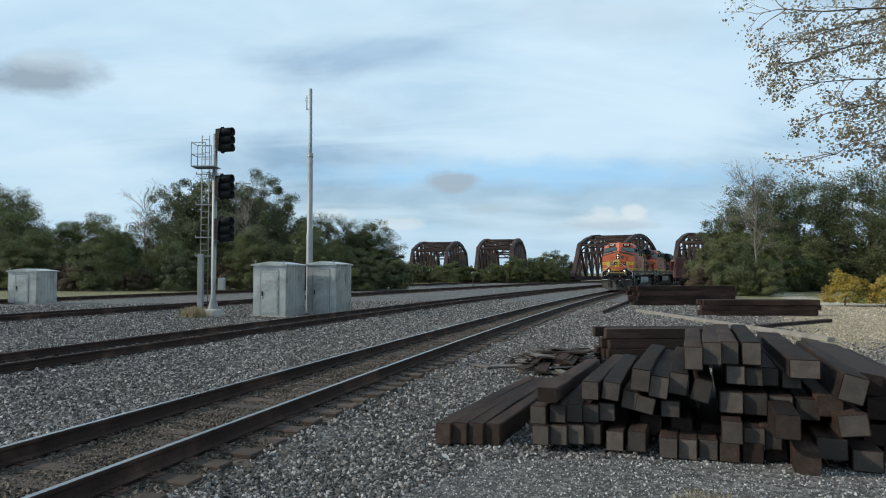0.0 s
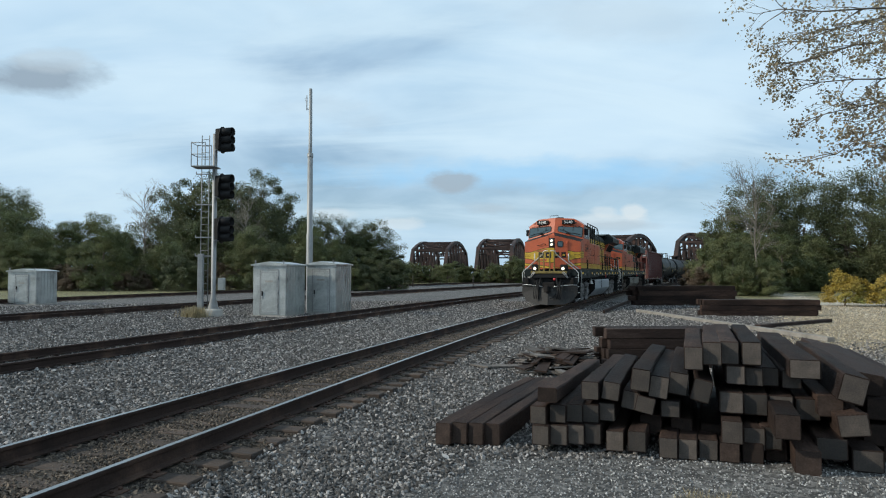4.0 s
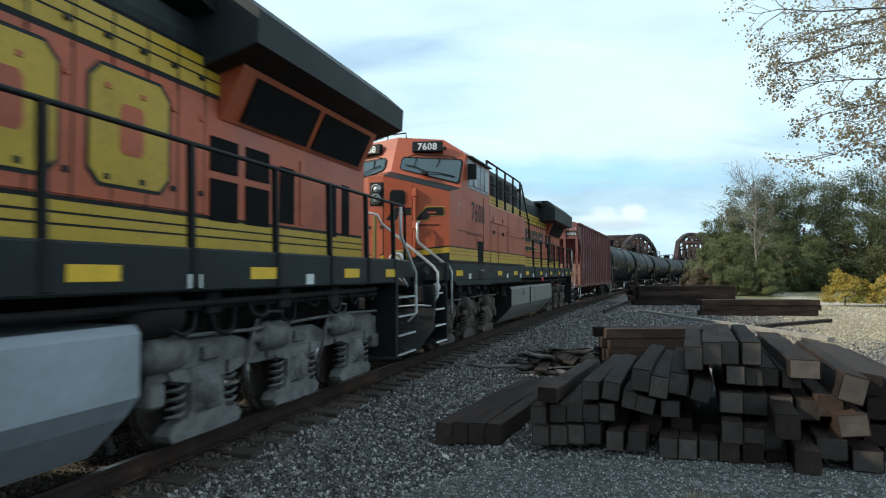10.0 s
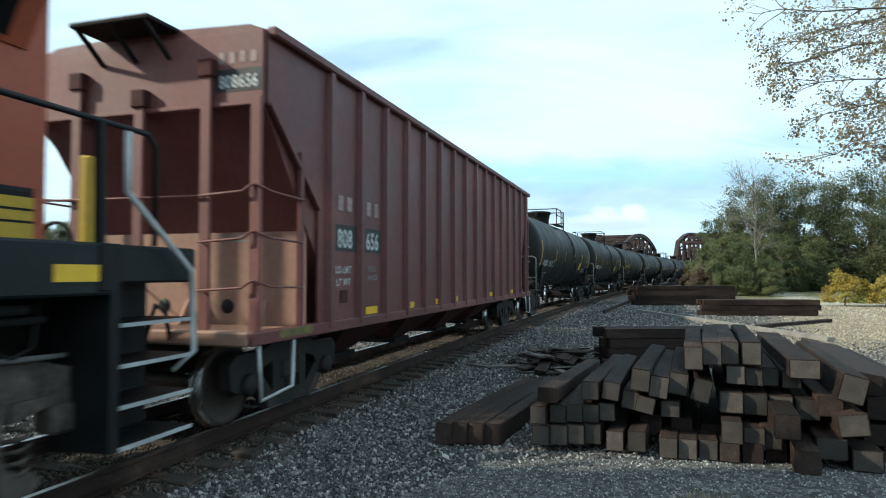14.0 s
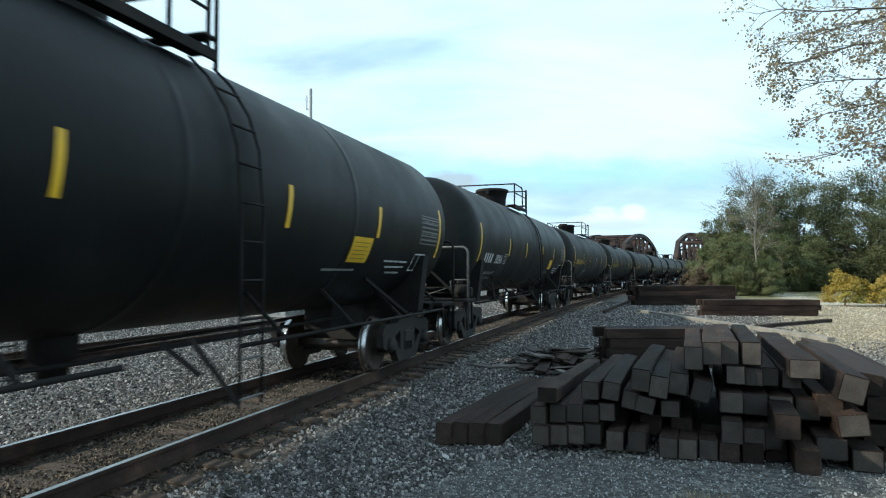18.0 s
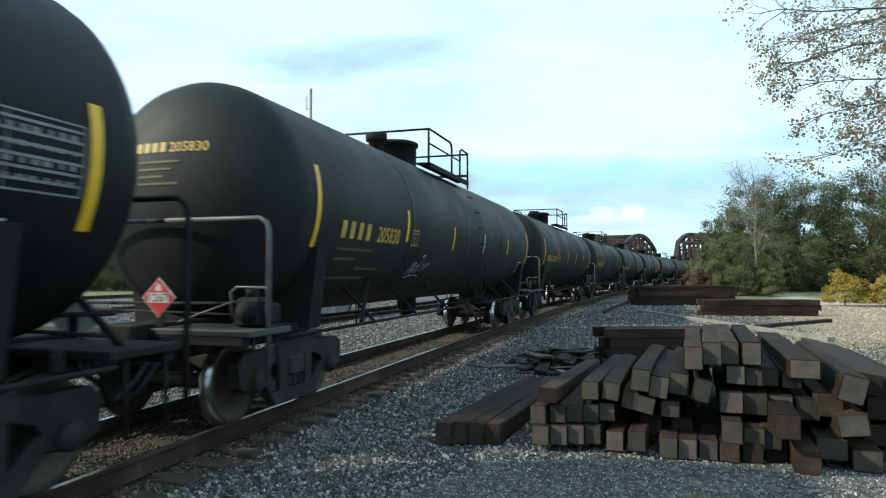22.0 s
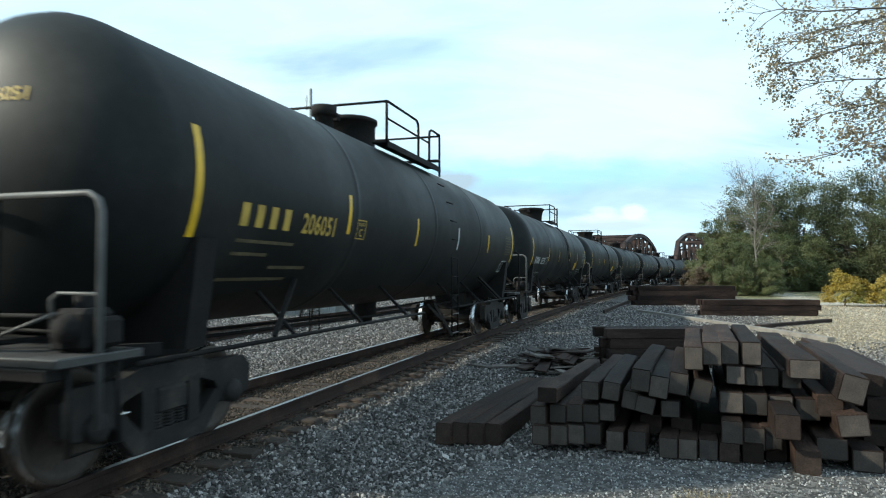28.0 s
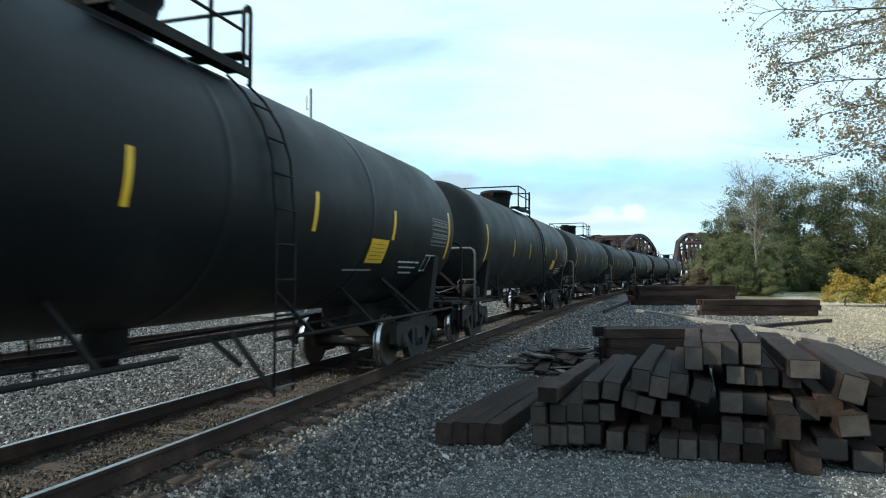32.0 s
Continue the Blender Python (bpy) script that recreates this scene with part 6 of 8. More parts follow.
        part("round_plate", Geo().lathe([(0, 9.708), (.085, 9.708), (.09, 9.70)], 18, "x", (0, s * 1.26, 1.40)), M_WHITE, st, "round white plate")
        part("white_plate", Geo().box(9.70, 9.708, s * 1.2 - .22, s * 1.2 + .22, 1.62, 1.76), M_SASH, st)
        for k in range(4):
            z = .34 + k * .31
            tr = part("tread", Geo().box(9.7, 10.34 - k * .03, min(s * 1.0, s * (1.47 - .03 * k)), max(s * 1.0, s * (1.47 - .03 * k)), z, z + .03), M_BLACK, st)
            part("step_edge", Geo().box(9.7, 10.34 - k * .03, min(s * 1.46, s * 1.49) - s * .03 * k, max(s * 1.46, s * 1.49) - s * .03 * k, z + .0, z + .030), M_WHITE, st, "white step edge")
        P("grab_rail", Geo().tube([(9.55, s * 1.53, .86), (9.55, s * 1.53, 1.7), (9.60, s * 1.5, 1.8), (9.84, s * .92, 2.3), (9.86, s * .90, 2.4), (9.86, s * .90, 2.68), (9.80, s * .92, 2.72)], .026, 8), M_RAILING, "silver grab rail")
        P("grab_rail", Geo().tube([(10.35, s * 1.15, 1.06), (10.28, s * 1.42, 1.14), (10.25, s * 1.47, 1.25), (10.25, s * 1.47, 1.7), (10.28, s * 1.38, 1.82), (10.44, s * .36, 2.66), (10.48, s * .30, 2.82), (10.50, s * .15, 2.86), (10.53, s * .06, 2.84)], .026, 8), M_RAILING, "silver grab rail")
        P("uncoupling_lever", Geo().tube([(10.5, s * 1.42, 1.06), (10.62, s * 1.2, 1.08), (10.75, s * .55, 1.02), (10.8, s * .3, .98)], .018, 6), M_RAILING, "silver uncoupling lever")
        P("hose_loop", Geo().tube([(10.62, s * .95, 1.45), (10.66, s * .80, 1.62), (10.66, s * .72, 1.72), (10.66, s * .78, 1.74), (10.65, s * .9, 1.62), (10.62, s * 1.0, 1.42)], .018, 6), M_RAILING)
        P("receptacle", Geo().box(10.42, 10.55, s * 1.18 - .09, s * 1.18 + .09, 1.12, 1.42, .02), M_UNDER)
        P("mu_hose", Geo().tube([(10.5, s * .42, 1.5), (10.72, s * .42, 1.35), (10.76, s * .48, 1.05), (10.82, s * .52, .62)], .03, 6).tube([(10.5, s * .62, 1.4), (10.74, s * .6, 1.2), (10.80, s * .56, .9), (10.86, s * .5, .5)], .026, 6), M_BLACK)
    P("end_plate", Geo().box(10.3, 10.41, -1.45, 1.45, .85, 1.45, .02).box(10.4, 10.52, -.75, -.35, 1.0, 1.35, .03).box(10.4, 10.5, .5, .8, 1.02, 1.3, .03), M_BLACK)
    P("coupler_pocket", Geo().box(10.35, 10.72, -.32, .32, .6, 1.2, .04), M_UNDER)
    pl = Geo()
    half = [(10.45, 1.45, 1.02), (10.44, 1.46, .62), (10.58, 1.2, .22), (10.74, .78, .07), (11.0, .0, .05), (10.82, .0, .94), (10.66, .55, .98)]
    for s in (1, -1):
        q = [(x, s * y, z) for x, y, z in half]
        b = [(x - .05, y, z) for x, y, z in q]
        f0, f1 = tuple(range(7)), tuple(range(13, 6, -1))
        fs = [f0[::-1] if s > 0 else f0, f1[::-1] if s > 0 else f1] + [(k, (k + 1) % 7, 7 + (k + 1) % 7, 7 + k) for k in range(7)]
        pl.add(q + b, fs)
    P("snow_plough", pl, M_PLOUGH, "scuffed black pilot plough")
    for k, y in enumerate((-.78, -.66, -.54, .5, .6, .72)):
        P("brake_hose", Geo().tube([(10.45, y, 1.25), (10.78, y + .03, 1.05), (10.86, y * .97, .62), (10.92, y * .9, .35)], .025, 6), M_BLACK)
    coupler(L, 11.0, 1, M_UNDER)
    coupler(L, -10.8, -1, M_UNDER)
    P("signal_hose_plug", Geo().lathe([(0, 10.66), (.07, 10.66), (.07, 10.58)], 12, "x", (0, .3, 1.36)), M_RED)
    P("roof_grab", Geo().tube([(8.45, -.35, 4.72), (8.45, -.35, 4.84), (8.45, .1, 4.86), (8.45, .1, 4.74)], .016, 6), M_BLACK)
    P("antenna_pod", Geo().lathe([(.28, 4.72), (.28, 4.78), (.2, 4.84), (0, 4.86)], 18, "z", (7.3, 0, 0)).box(6.6, 7.0, -.5, .5, 4.72, 4.8, .02), M_DARKG)
    for s in (1, -1):
        P("marker_lamp", Geo().lathe([(0, 8.80), (.035, 8.79), (.04, 8.74)], 12, "x", (0, s * 1.12, 4.40)), M_BLACK)
        P("nose_latch", Geo().box(9.0, 9.04, s * 1.5 - .012, s * 1.5 + .012, 2.92, 3.0, .004).box(8.9, 8.96, s * 1.5 - .01, s * 1.5 + .01, 3.1, 3.16, .004), M_SASH)
    for s in (1, -1):
        yy = lambda t: (min(s * 1.5, s * (1.5 + t)), max(s * 1.5, s * (1.5 + t)))
        P("drip_rail", Geo().box(4.28, 6.2, *yy(.03), 2.97, 3.0, .006), ora)
        P("drip_rail", Geo().box(6.95, 8.3, *yy(.025), 2.56, 2.58, .005), ora)
        for x in (5.95, 4.9):
            P("ring_handle", Geo().lathe([(.05, s * 1.515), (.062, s * 1.525), (.05, s * 1.535), (.038, s * 1.525), (.05, s * 1.515)], 12, "y", (x, 0, 2.72)), M_BLACK)
            P("hinge", Geo().box(x - .02, x + .02, *yy(.025), 3.0, 3.12, .005), ora)
        for x in (4.35, 5.42, 6.15):
            P("cabinet_seam", Geo().box(x, x + .01, *yy(.005), 2.26, 2.96), M_DARKG)
        for x in (5.34, 6.2):
            P("stripe_gap", Geo().box(x, x + .05, *yy(.010), 1.93, 2.22), M_BLACK)
        P("sill_recess", Geo().box(7.0, 7.35, *yy(.004), 1.52, 1.74), M_BLACK)
        P("sill_step", Geo().box(7.0, 7.35, *yy(.05), 1.74, 1.76), M_SASH)
        P("cab_seam", Geo().box(7.55, 7.56, *yy(.005), 2.25, 2.55), M_DARKG)
    # equipment box behind the cab, with roof rail
    P("equipment_box", Geo().box(1.75, 6.298, -1.5, 1.5, 1.9, 3.42, .03), ora, "orange electrical cabinet")
    P("blower_housing", Geo().box(.1 if heritage else .5, 6.298, -.99, .99, 3.46, 4.62, .06), M_DARKG)
    for z0, z1 in ((3.54, 3.66), (3.68, 3.76), (3.78, 3.87)):
        both("box_stripe", side_panel(.6, 6.29, z0, z1, .992), M_YEL, L)
    for s in (1, -1):
        for x0 in (5.3, 4.2, 3.1, 2.1, 1.0):
            P("louvre", Geo().box(x0 - .32, x0 + .32, min(s * .985, s * 1.01), max(s * .985, s * 1.01), 3.9, 4.45, .005), M_GRILLE)
        rail = P("roof_rail", Geo().tube([(6.0, s * 1.35, 4.56), (2.2, s * 1.37, 4.54), (1.88, s * 1.41, 4.45)] + ([(.90, s * 1.44, 3.34), (.80, s * 1.44, 3.28), (.20, s * 1.44, 3.26), (.12, s * 1.44, 3.2), (.11, s * 1.44, 2.8)] if heritage else [(.87, s * 1.44, 3.38), (.79, s * 1.44, 3.25), (.78, s * 1.44, 2.8)]), .026, 6).tube([(6.0, s * 1.35, 4.02), (1.7, s * 1.35, 4.02)], .018, 6), M_BLACK)
        for x in (6.0, 4.9, 3.9, 2.85, 1.8):
            part("rail_post", Geo().beam((x, s * 1.35, 3.45), (x, s * 1.35, 4.57), .05, .05), M_BLACK, rail)
        P("seam", Geo().box(4.2, 4.21, min(s * 1.5, s * 1.507), max(s * 1.5, s * 1.507), 2.25, 3.47), M_DARKG)
        P("seam", Geo().box(2.25, 6.25, min(s * 1.5, s * 1.507), max(s * 1.5, s * 1.507), 2.72, 2.735), M_DARKG)
    # engine hood
    hz = 4.40 if heritage else 4.60
    hood = Geo().prism([(-.95, 1.9), (.95, 1.9), (.95, hz - .4), (.88, hz - .2), (.7, hz - .06), (.4, hz), (-.4, hz), (-.7, hz - .06), (-.88, hz - .2), (-.95, hz - .4)], -9.5, 2.2, "x")
    P("engine_hood", hood, ora, "orange engine hood")
    P("hood_roof", Geo().prism([(-.96, 3.9), (.96, 3.9), (.96, hz - .4), (.89, hz - .19), (.71, hz - .05), (.4, hz + .012), (-.4, hz + .012), (-.71, hz - .05), (-.89, hz - .19), (-.96, hz - .4)], -9.51, 2.19, "x"), M_DARKG, "dark green hood roof")
    for s in (1, -1):
        y = (lambda t: (min(s * .95, s * (.95 + t)), max(s * .95, s * (.95 + t))))
        for z0, z1 in ((3.54, 3.66), (3.68, 3.76), (3.78, 3.87)):
            P("hood_stripe", Geo().box(-6.2, 2.19, *y(.006), z0, z1), M_YEL, "yellow band")
        for z0, z1 in (((1.93, 2.04), (2.06, 2.13), (2.15, 2.23))):
            P("hood_stripe", Geo().box(-9.4, 2.19, *y(.006), z0, z1), M_YEL, "yellow band")
        P("stripe_ground", Geo().box(-9.4, 2.19, *y(.003), 1.92, 2.27), M_BLACK)
        P("stripe_ground", Geo().box(-6.2, 2.19, *y(.003), 3.49, 3.9), M_BLACK)
        if not heritage:
            P("hood_base", Geo().box(-9.4, 2.19, *y(.004), 2.27, 2.30), M_DARKG)
        x, pitch = (1.61, .41) if heritage else (1.825, .465)
        while x > -5.0:
            P("hood_door", Geo().box(x - pitch + .02, x, *y(.016), 2.28, 3.42, .004), ora, "")
            P("door_gap", Geo().box(x - pitch, x - pitch + .016, *y(.010), 2.24, 3.92 if heritage else 4.02), M_BLACK)
            for z in (2.45, 3.2, 3.62):
                P("latch", Geo().box(x - pitch + .05, x - pitch + .11, *y(.035), z, z + .05, .005), M_DARKG if z != 3.2 else ora)
            x -= pitch
        for k in range(4):     # plain blocks where the railway's name stands
            x0, wd = ((-.35, .95), (-1.55, .98), (-2.75, .80), (-3.87, .92))[k] if heritage else ((.55, 1.15), (-.72, 1.2), (-2.05, 1.15), (-3.35, 1.1))[k]
            if heritage:
                c = .12
                q = [(x0, 2.42 + c), (x0 - c, 2.42), (x0 - wd + c, 2.42), (x0 - wd, 2.42 + c), (x0 - wd, 3.38 - c), (x0 - wd + c, 3.38), (x0 - c, 3.38), (x0, 3.38 - c)]
                mx, mz = x0 - wd / 2, 2.9
                P("name_outline", Geo().prism([(mx + (u - mx) * 1.08, mz + (w - mz) * 1.07) for u, w in q], *y(.020), "y"), M_DARKG, "")
                P("name_block", Geo().prism(q, *y(.026), "y"), M_YEL, "chunky yellow block of the painted name")
                P("block_slot", Geo().prism([(mx + (u - mx) * .3, mz + (w - mz) * .45) for u, w in q], *y(.030), "y"), ora)
            else:
                q = [(x0 - wd - .05, 2.82), (x0 - .05, 2.82), (x0 - .22, 3.30), (x0 - wd - .18, 3.30)]
                mx, mz = x0 - wd / 2, 3.06
                P("name_outline", Geo().prism([(mx + (u - mx) * 1.03, mz + (w - mz) * 1.06) for u, w in q], *y(.020), "y"), M_YEL)
                P("name_block", Geo().prism(q, *y(.026), "y"), M_DARKG, "dark slanted block of the painted name")
                for dz in (0.0,):
                    zz = mz + dz
                    sh = .48 * dz
                    P("block_slot", Geo().prism([(mx - (.42 if k % 2 else .28) - sh, zz - .05), (mx + .12 - sh, zz - .05), (mx + .08 - sh, zz + .05), (mx - (.46 if k % 2 else .32) - sh, zz + .05)], *y(.030), "y"), ora)
        if not heritage:
            P("name_outline", Geo().prism([(1.02, 2.37), (.78, 2.68), (-2.0, 2.70), (-4.2, 2.60)], *y(.018), "y"), M_YEL)
            P("name_sweep", Geo().prism([(.94, 2.41), (.76, 2.64), (-2.0, 2.665), (-3.9, 2.61)], *y(.022), "y"), M_DARKG, "dark tapering sweep under the name")
        # grilles at the rear
        gs = ((-5.45, -5.95, 2.74, 3.1), (-6.1, -6.6, 2.74, 3.1), (-5.45, -5.95, 2.22, 2.66), (-6.1, -6.6, 2.22, 2.66), (-6.85, -7.2, 2.3, 3.0), (-8.15, -8.45, 2.2, 2.95), (-8.65, -8.9, 2.25, 3.0)) if heritage else ((-5.4, -5.75, 2.75, 3.3), (-6.0, -6.75, 2.15, 3.3), (-7.0, -7.25, 2.1, 3.0), (-7.7, -8.05, 2.1, 3.0), (-8.5, -8.8, 2.2, 2.9))
        for x1, x0, z0, z1 in gs:
            P("grille", Geo().box(x0, x1, *y(.012), z0, z1, .003), M_GRILLE, "black louvred grille")
        P("access_door", Geo().box(-8.0 + .5, -7.35 + .0, *y(.018), 2.3, 3.15, .006), ora)
    # radiator with flared wings
    reach, lowz, topz = ((-9.57, -5.31), 3.96, 4.29) if heritage else ((-9.15, -3.95), 3.80, 4.31)
    rad = Geo().prism([(-.96, 3.78), (.96, 3.78), (1.58, lowz), (1.60, topz), (1.30, topz + .27), (-1.30, topz + .27), (-1.60, topz), (-1.58, lowz)], *reach, "x")
    P("radiator_nose", Geo().prism([(reach[1], 4.3), (reach[1] + .6, 4.42), (reach[1] + .5, topz + .2), (reach[1], topz + .27)], -1.1, 1.1, "y"), M_DARKG)
    P("radiator", rad, M_DARKG, "dark flared radiator housing")
    P("radiator_base", Geo().prism([(-.97, 3.3), (.97, 3.3), (1.25, 3.86), (-1.25, 3.86)], -9.3, -5.6, "x"), ora)
    for s in (1, -1):
        for x1, x0 in ((-5.9, -7.4), (-7.55, -9.1)):
            q = [(x0, s * 1.0, 3.34), (x1, s * 1.0, 3.34), (x1, s * 1.22, 3.8), (x0, s * 1.22, 3.8)]
            P("radiator_screen", quad_slab(q if s < 0 else q[::-1], .02), M_GRILLE, "black radiator intake screen")
    P("exhaust_stack", Geo().box(-3.7, -2.7, -.42, .42, hz, hz + .18, .03).lathe([(.38, hz + .17), (.36, hz + .38), (.30, hz + .38), (.30, hz + .2)], 18, "z", (-3.2, 0, 0)), M_UNDER)
    P("horn", Geo().box(1.2, 1.5, -.2, .2, hz, hz + .15, .02).cyl((1.4, -.12, hz + .2), (1.9, -.14, hz + .22), .03, 8, .07).cyl((1.4, .12, hz + .2), (1.85, .14, hz + .22), .03, 8, .07), M_UNDER)
    P("lifting_eye", Geo().lathe([(.09, -.02), (.12, 0), (.09, .02), (.06, 0), (.09, -.02)], 14, "y", (1.75, .9, 4.5)), M_BLACK)
    P("roof_hatch", Geo().box(-2.2, -.4, -.6, .6, hz, hz + .07, .02), M_DARKG)
    # walkway rails
    for s in (1, -1):
        rl = P("walkway_rail", Geo().tube([(1.76, s * 1.40, 2.72), (2.2, s * 1.52, 2.76), (1.9, s * 1.47, 2.81), (1.5, s * 1.44, 2.81), (-10.0, s * 1.44, 2.80), (-10.1, s * 1.44, 2.7), (-10.1, s * 1.44, 1.9)], .024, 6), M_BLACK, "black walkway handrail")
        for x in (.1, -1.45, -3.0, -4.5, -5.9, -7.2, -8.4, -9.5):
            part("stanchion", Geo().beam((x, s * 1.47, 1.55), (x, s * 1.44, 2.80), .05, .06).box(x - .05, x + .05, min(s * 1.49, s * 1.52), max(s * 1.49, s * 1.52), 1.55, 1.9, .008), M_BLACK, rl)
        for k, x in enumerate((8.9, 5.2, 3.2, 1.4, -1.2, -3.4, -5.6, -7.8, -9.3)):
            P("reflector", Geo().box(x - .24, x + .24, min(s * 1.5, s * 1.506), max(s * 1.5, s * 1.506), 1.62, 1.74), M_REFL, "yellow reflector strip")
        for k, x in enumerate((8.1, 4.3, 2.5, .4, -2.2, -4.5, -6.6)):
            P("data_plate", Geo().box(x - .09, x + .09, min(s * 1.5, s * 1.508), max(s * 1.5, s * 1.508), 1.55, 1.67), M_WHITE, "small white plate")
        # rear steps
        st = P("step_well", Geo().box(-10.55, -9.62, min(s * .92, s * 1.0), max(s * .92, s * 1.0), .34, 1.9).box(-9.7, -9.6, min(s * 1.0, s * 1.47), max(s * 1.0, s * 1.47), .34, 1.9), M_BLACK)
        for k in range(4):
            z = .34 + k * .31
            part("tread", Geo().box(-10.55, -9.7, min(s * 1.0, s * 1.47), max(s * 1.0, s * 1.47), z, z + .03), M_BLACK, st)
            part("step_edge", Geo().box(-10.55, -9.7, min(s * 1.46, s * 1.49), max(s * 1.46, s * 1.49), z + .0, z + .030), M_SASH, st)
        P("grab_rail", Geo().tube([(-9.72, s * 1.5, 2.76), (-9.72, s * 1.5, 2.3), (-10.5, s * 1.5, 1.7), (-10.55, s * 1.5, 1.0), (-10.4, s * 1.4, .85)], .026, 8), M_RAILING)
        P("gate_post", Geo().box(-10.5, -10.4, s * .42 - .06, s * .42 + .06, 1.9, 2.75, .02), M_YEL)
        # pipes, tanks and boxes under the sill
        P("air_reservoir", Geo().lathe([(0, -4.6), (.16, -4.58), (.2, -4.5), (.2, -4.05), (.16, -3.97), (0, -3.95)], 14, "x", (0, s * 1.2, 1.32)), M_UNDER)
        P("cable_run", Geo().tube([(9.3, s * 1.35, 1.44), (6, s * 1.38, 1.40), (2, s * 1.36, 1.43), (-3, s * 1.38, 1.40), (-9, s * 1.35, 1.44)], .035, 6).tube([(4.5, s * 1.28, 1.38), (-9.2, s * 1.28, 1.36)], .03, 6), M_UNDER)
        P("bell", Geo().lathe([(0, 1.36), (.05, 1.35), (.08, 1.22), (.12, 1.06), (.17, 1.02)], 16, "z", (3.72, s * 1.2, 0)), M_RAILING if heritage else M_UNDER, "pale cast bell" if heritage else "grimy bell")
    rr = random.Random(int(number))
    for s in (1, -1):
        for k in range(16):
            x = (8.9 - k * .55) if k < 8 else (-4.3 - (k - 8) * .62)
            z = rr.uniform(1.08, 1.3)
            P("hose", Geo().tube([(x, s * 1.3, 1.5), (x - .1, s * 1.34, z + .06), (x - .28, s * 1.33, z), (x - .45, s * 1.3, z + .05), (x - .55, s * 1.26, 1.5)], rr.choice((.014, .02, .026)), 6), M_BLACK if k % 3 else M_UNDER)
        for k in range(7):
            x = 8.4 - k * .75 if k < 4 else -5.0 - (k - 4) * 1.3
            P("underframe_box", Geo().box(x - rr.uniform(.1, .22), x + .12, min(s * 1.05, s * 1.36), max(s * 1.05, s * 1.36), rr.uniform(1.2, 1.32), 1.52, .02), M_UNDER)
    P("rear_platform", Geo().box(-10.7, -9.5, -1.4, 1.4, 1.6, 1.9, .02), M_DARKG)
    P("fuel_tank", Geo().prism([(-1.42, 1.21), (-1.36, 1.28), (1.36, 1.28), (1.42, 1.21), (1.42, .72), (1.3, .56), (.95, .22), (-.95, .22), (-1.3, .56), (-1.42, .72)], -3.95, 3.38, "x"), fuel, "large smooth fuel tank")
    # thin black sheets over both tank ends put their shade into the colour
    for x in (-3.98, 3.36):
        P("tank_end", Geo().prism([(-1.41, 1.20), (-1.35, 1.27), (1.35, 1.27), (1.41, 1.20), (1.41, .73), (1.29, .57), (.94, .23), (-.94, .23), (-1.29, .57), (-1.41, .73)], x, x + .05, "x"), M_UNDER, "tank end under a shade-dark sheet")
    for s in (1, -1):
        P("tank_strap", Geo().box(.55, .62, min(s * 1.42, s * 1.45), max(s * 1.42, s * 1.45), .72, 1.24, .005), M_UNDER)
        P("filler_cap", Geo().lathe([(0, s * 1.46), (.08, s * 1.46), (.1, s * 1.41)], 14, "y", (1.6, 0, 1.1)), fuel)
    P("emergency_cutoff", Geo().lathe([(0, 1.56), (.07, 1.55), (.09, 1.5)], 12, "y", (-1.3, 0, 1.46)), M_RED)
    for x in (6.85, -7.0):
        loco_truck(L, x, truck)
    return L


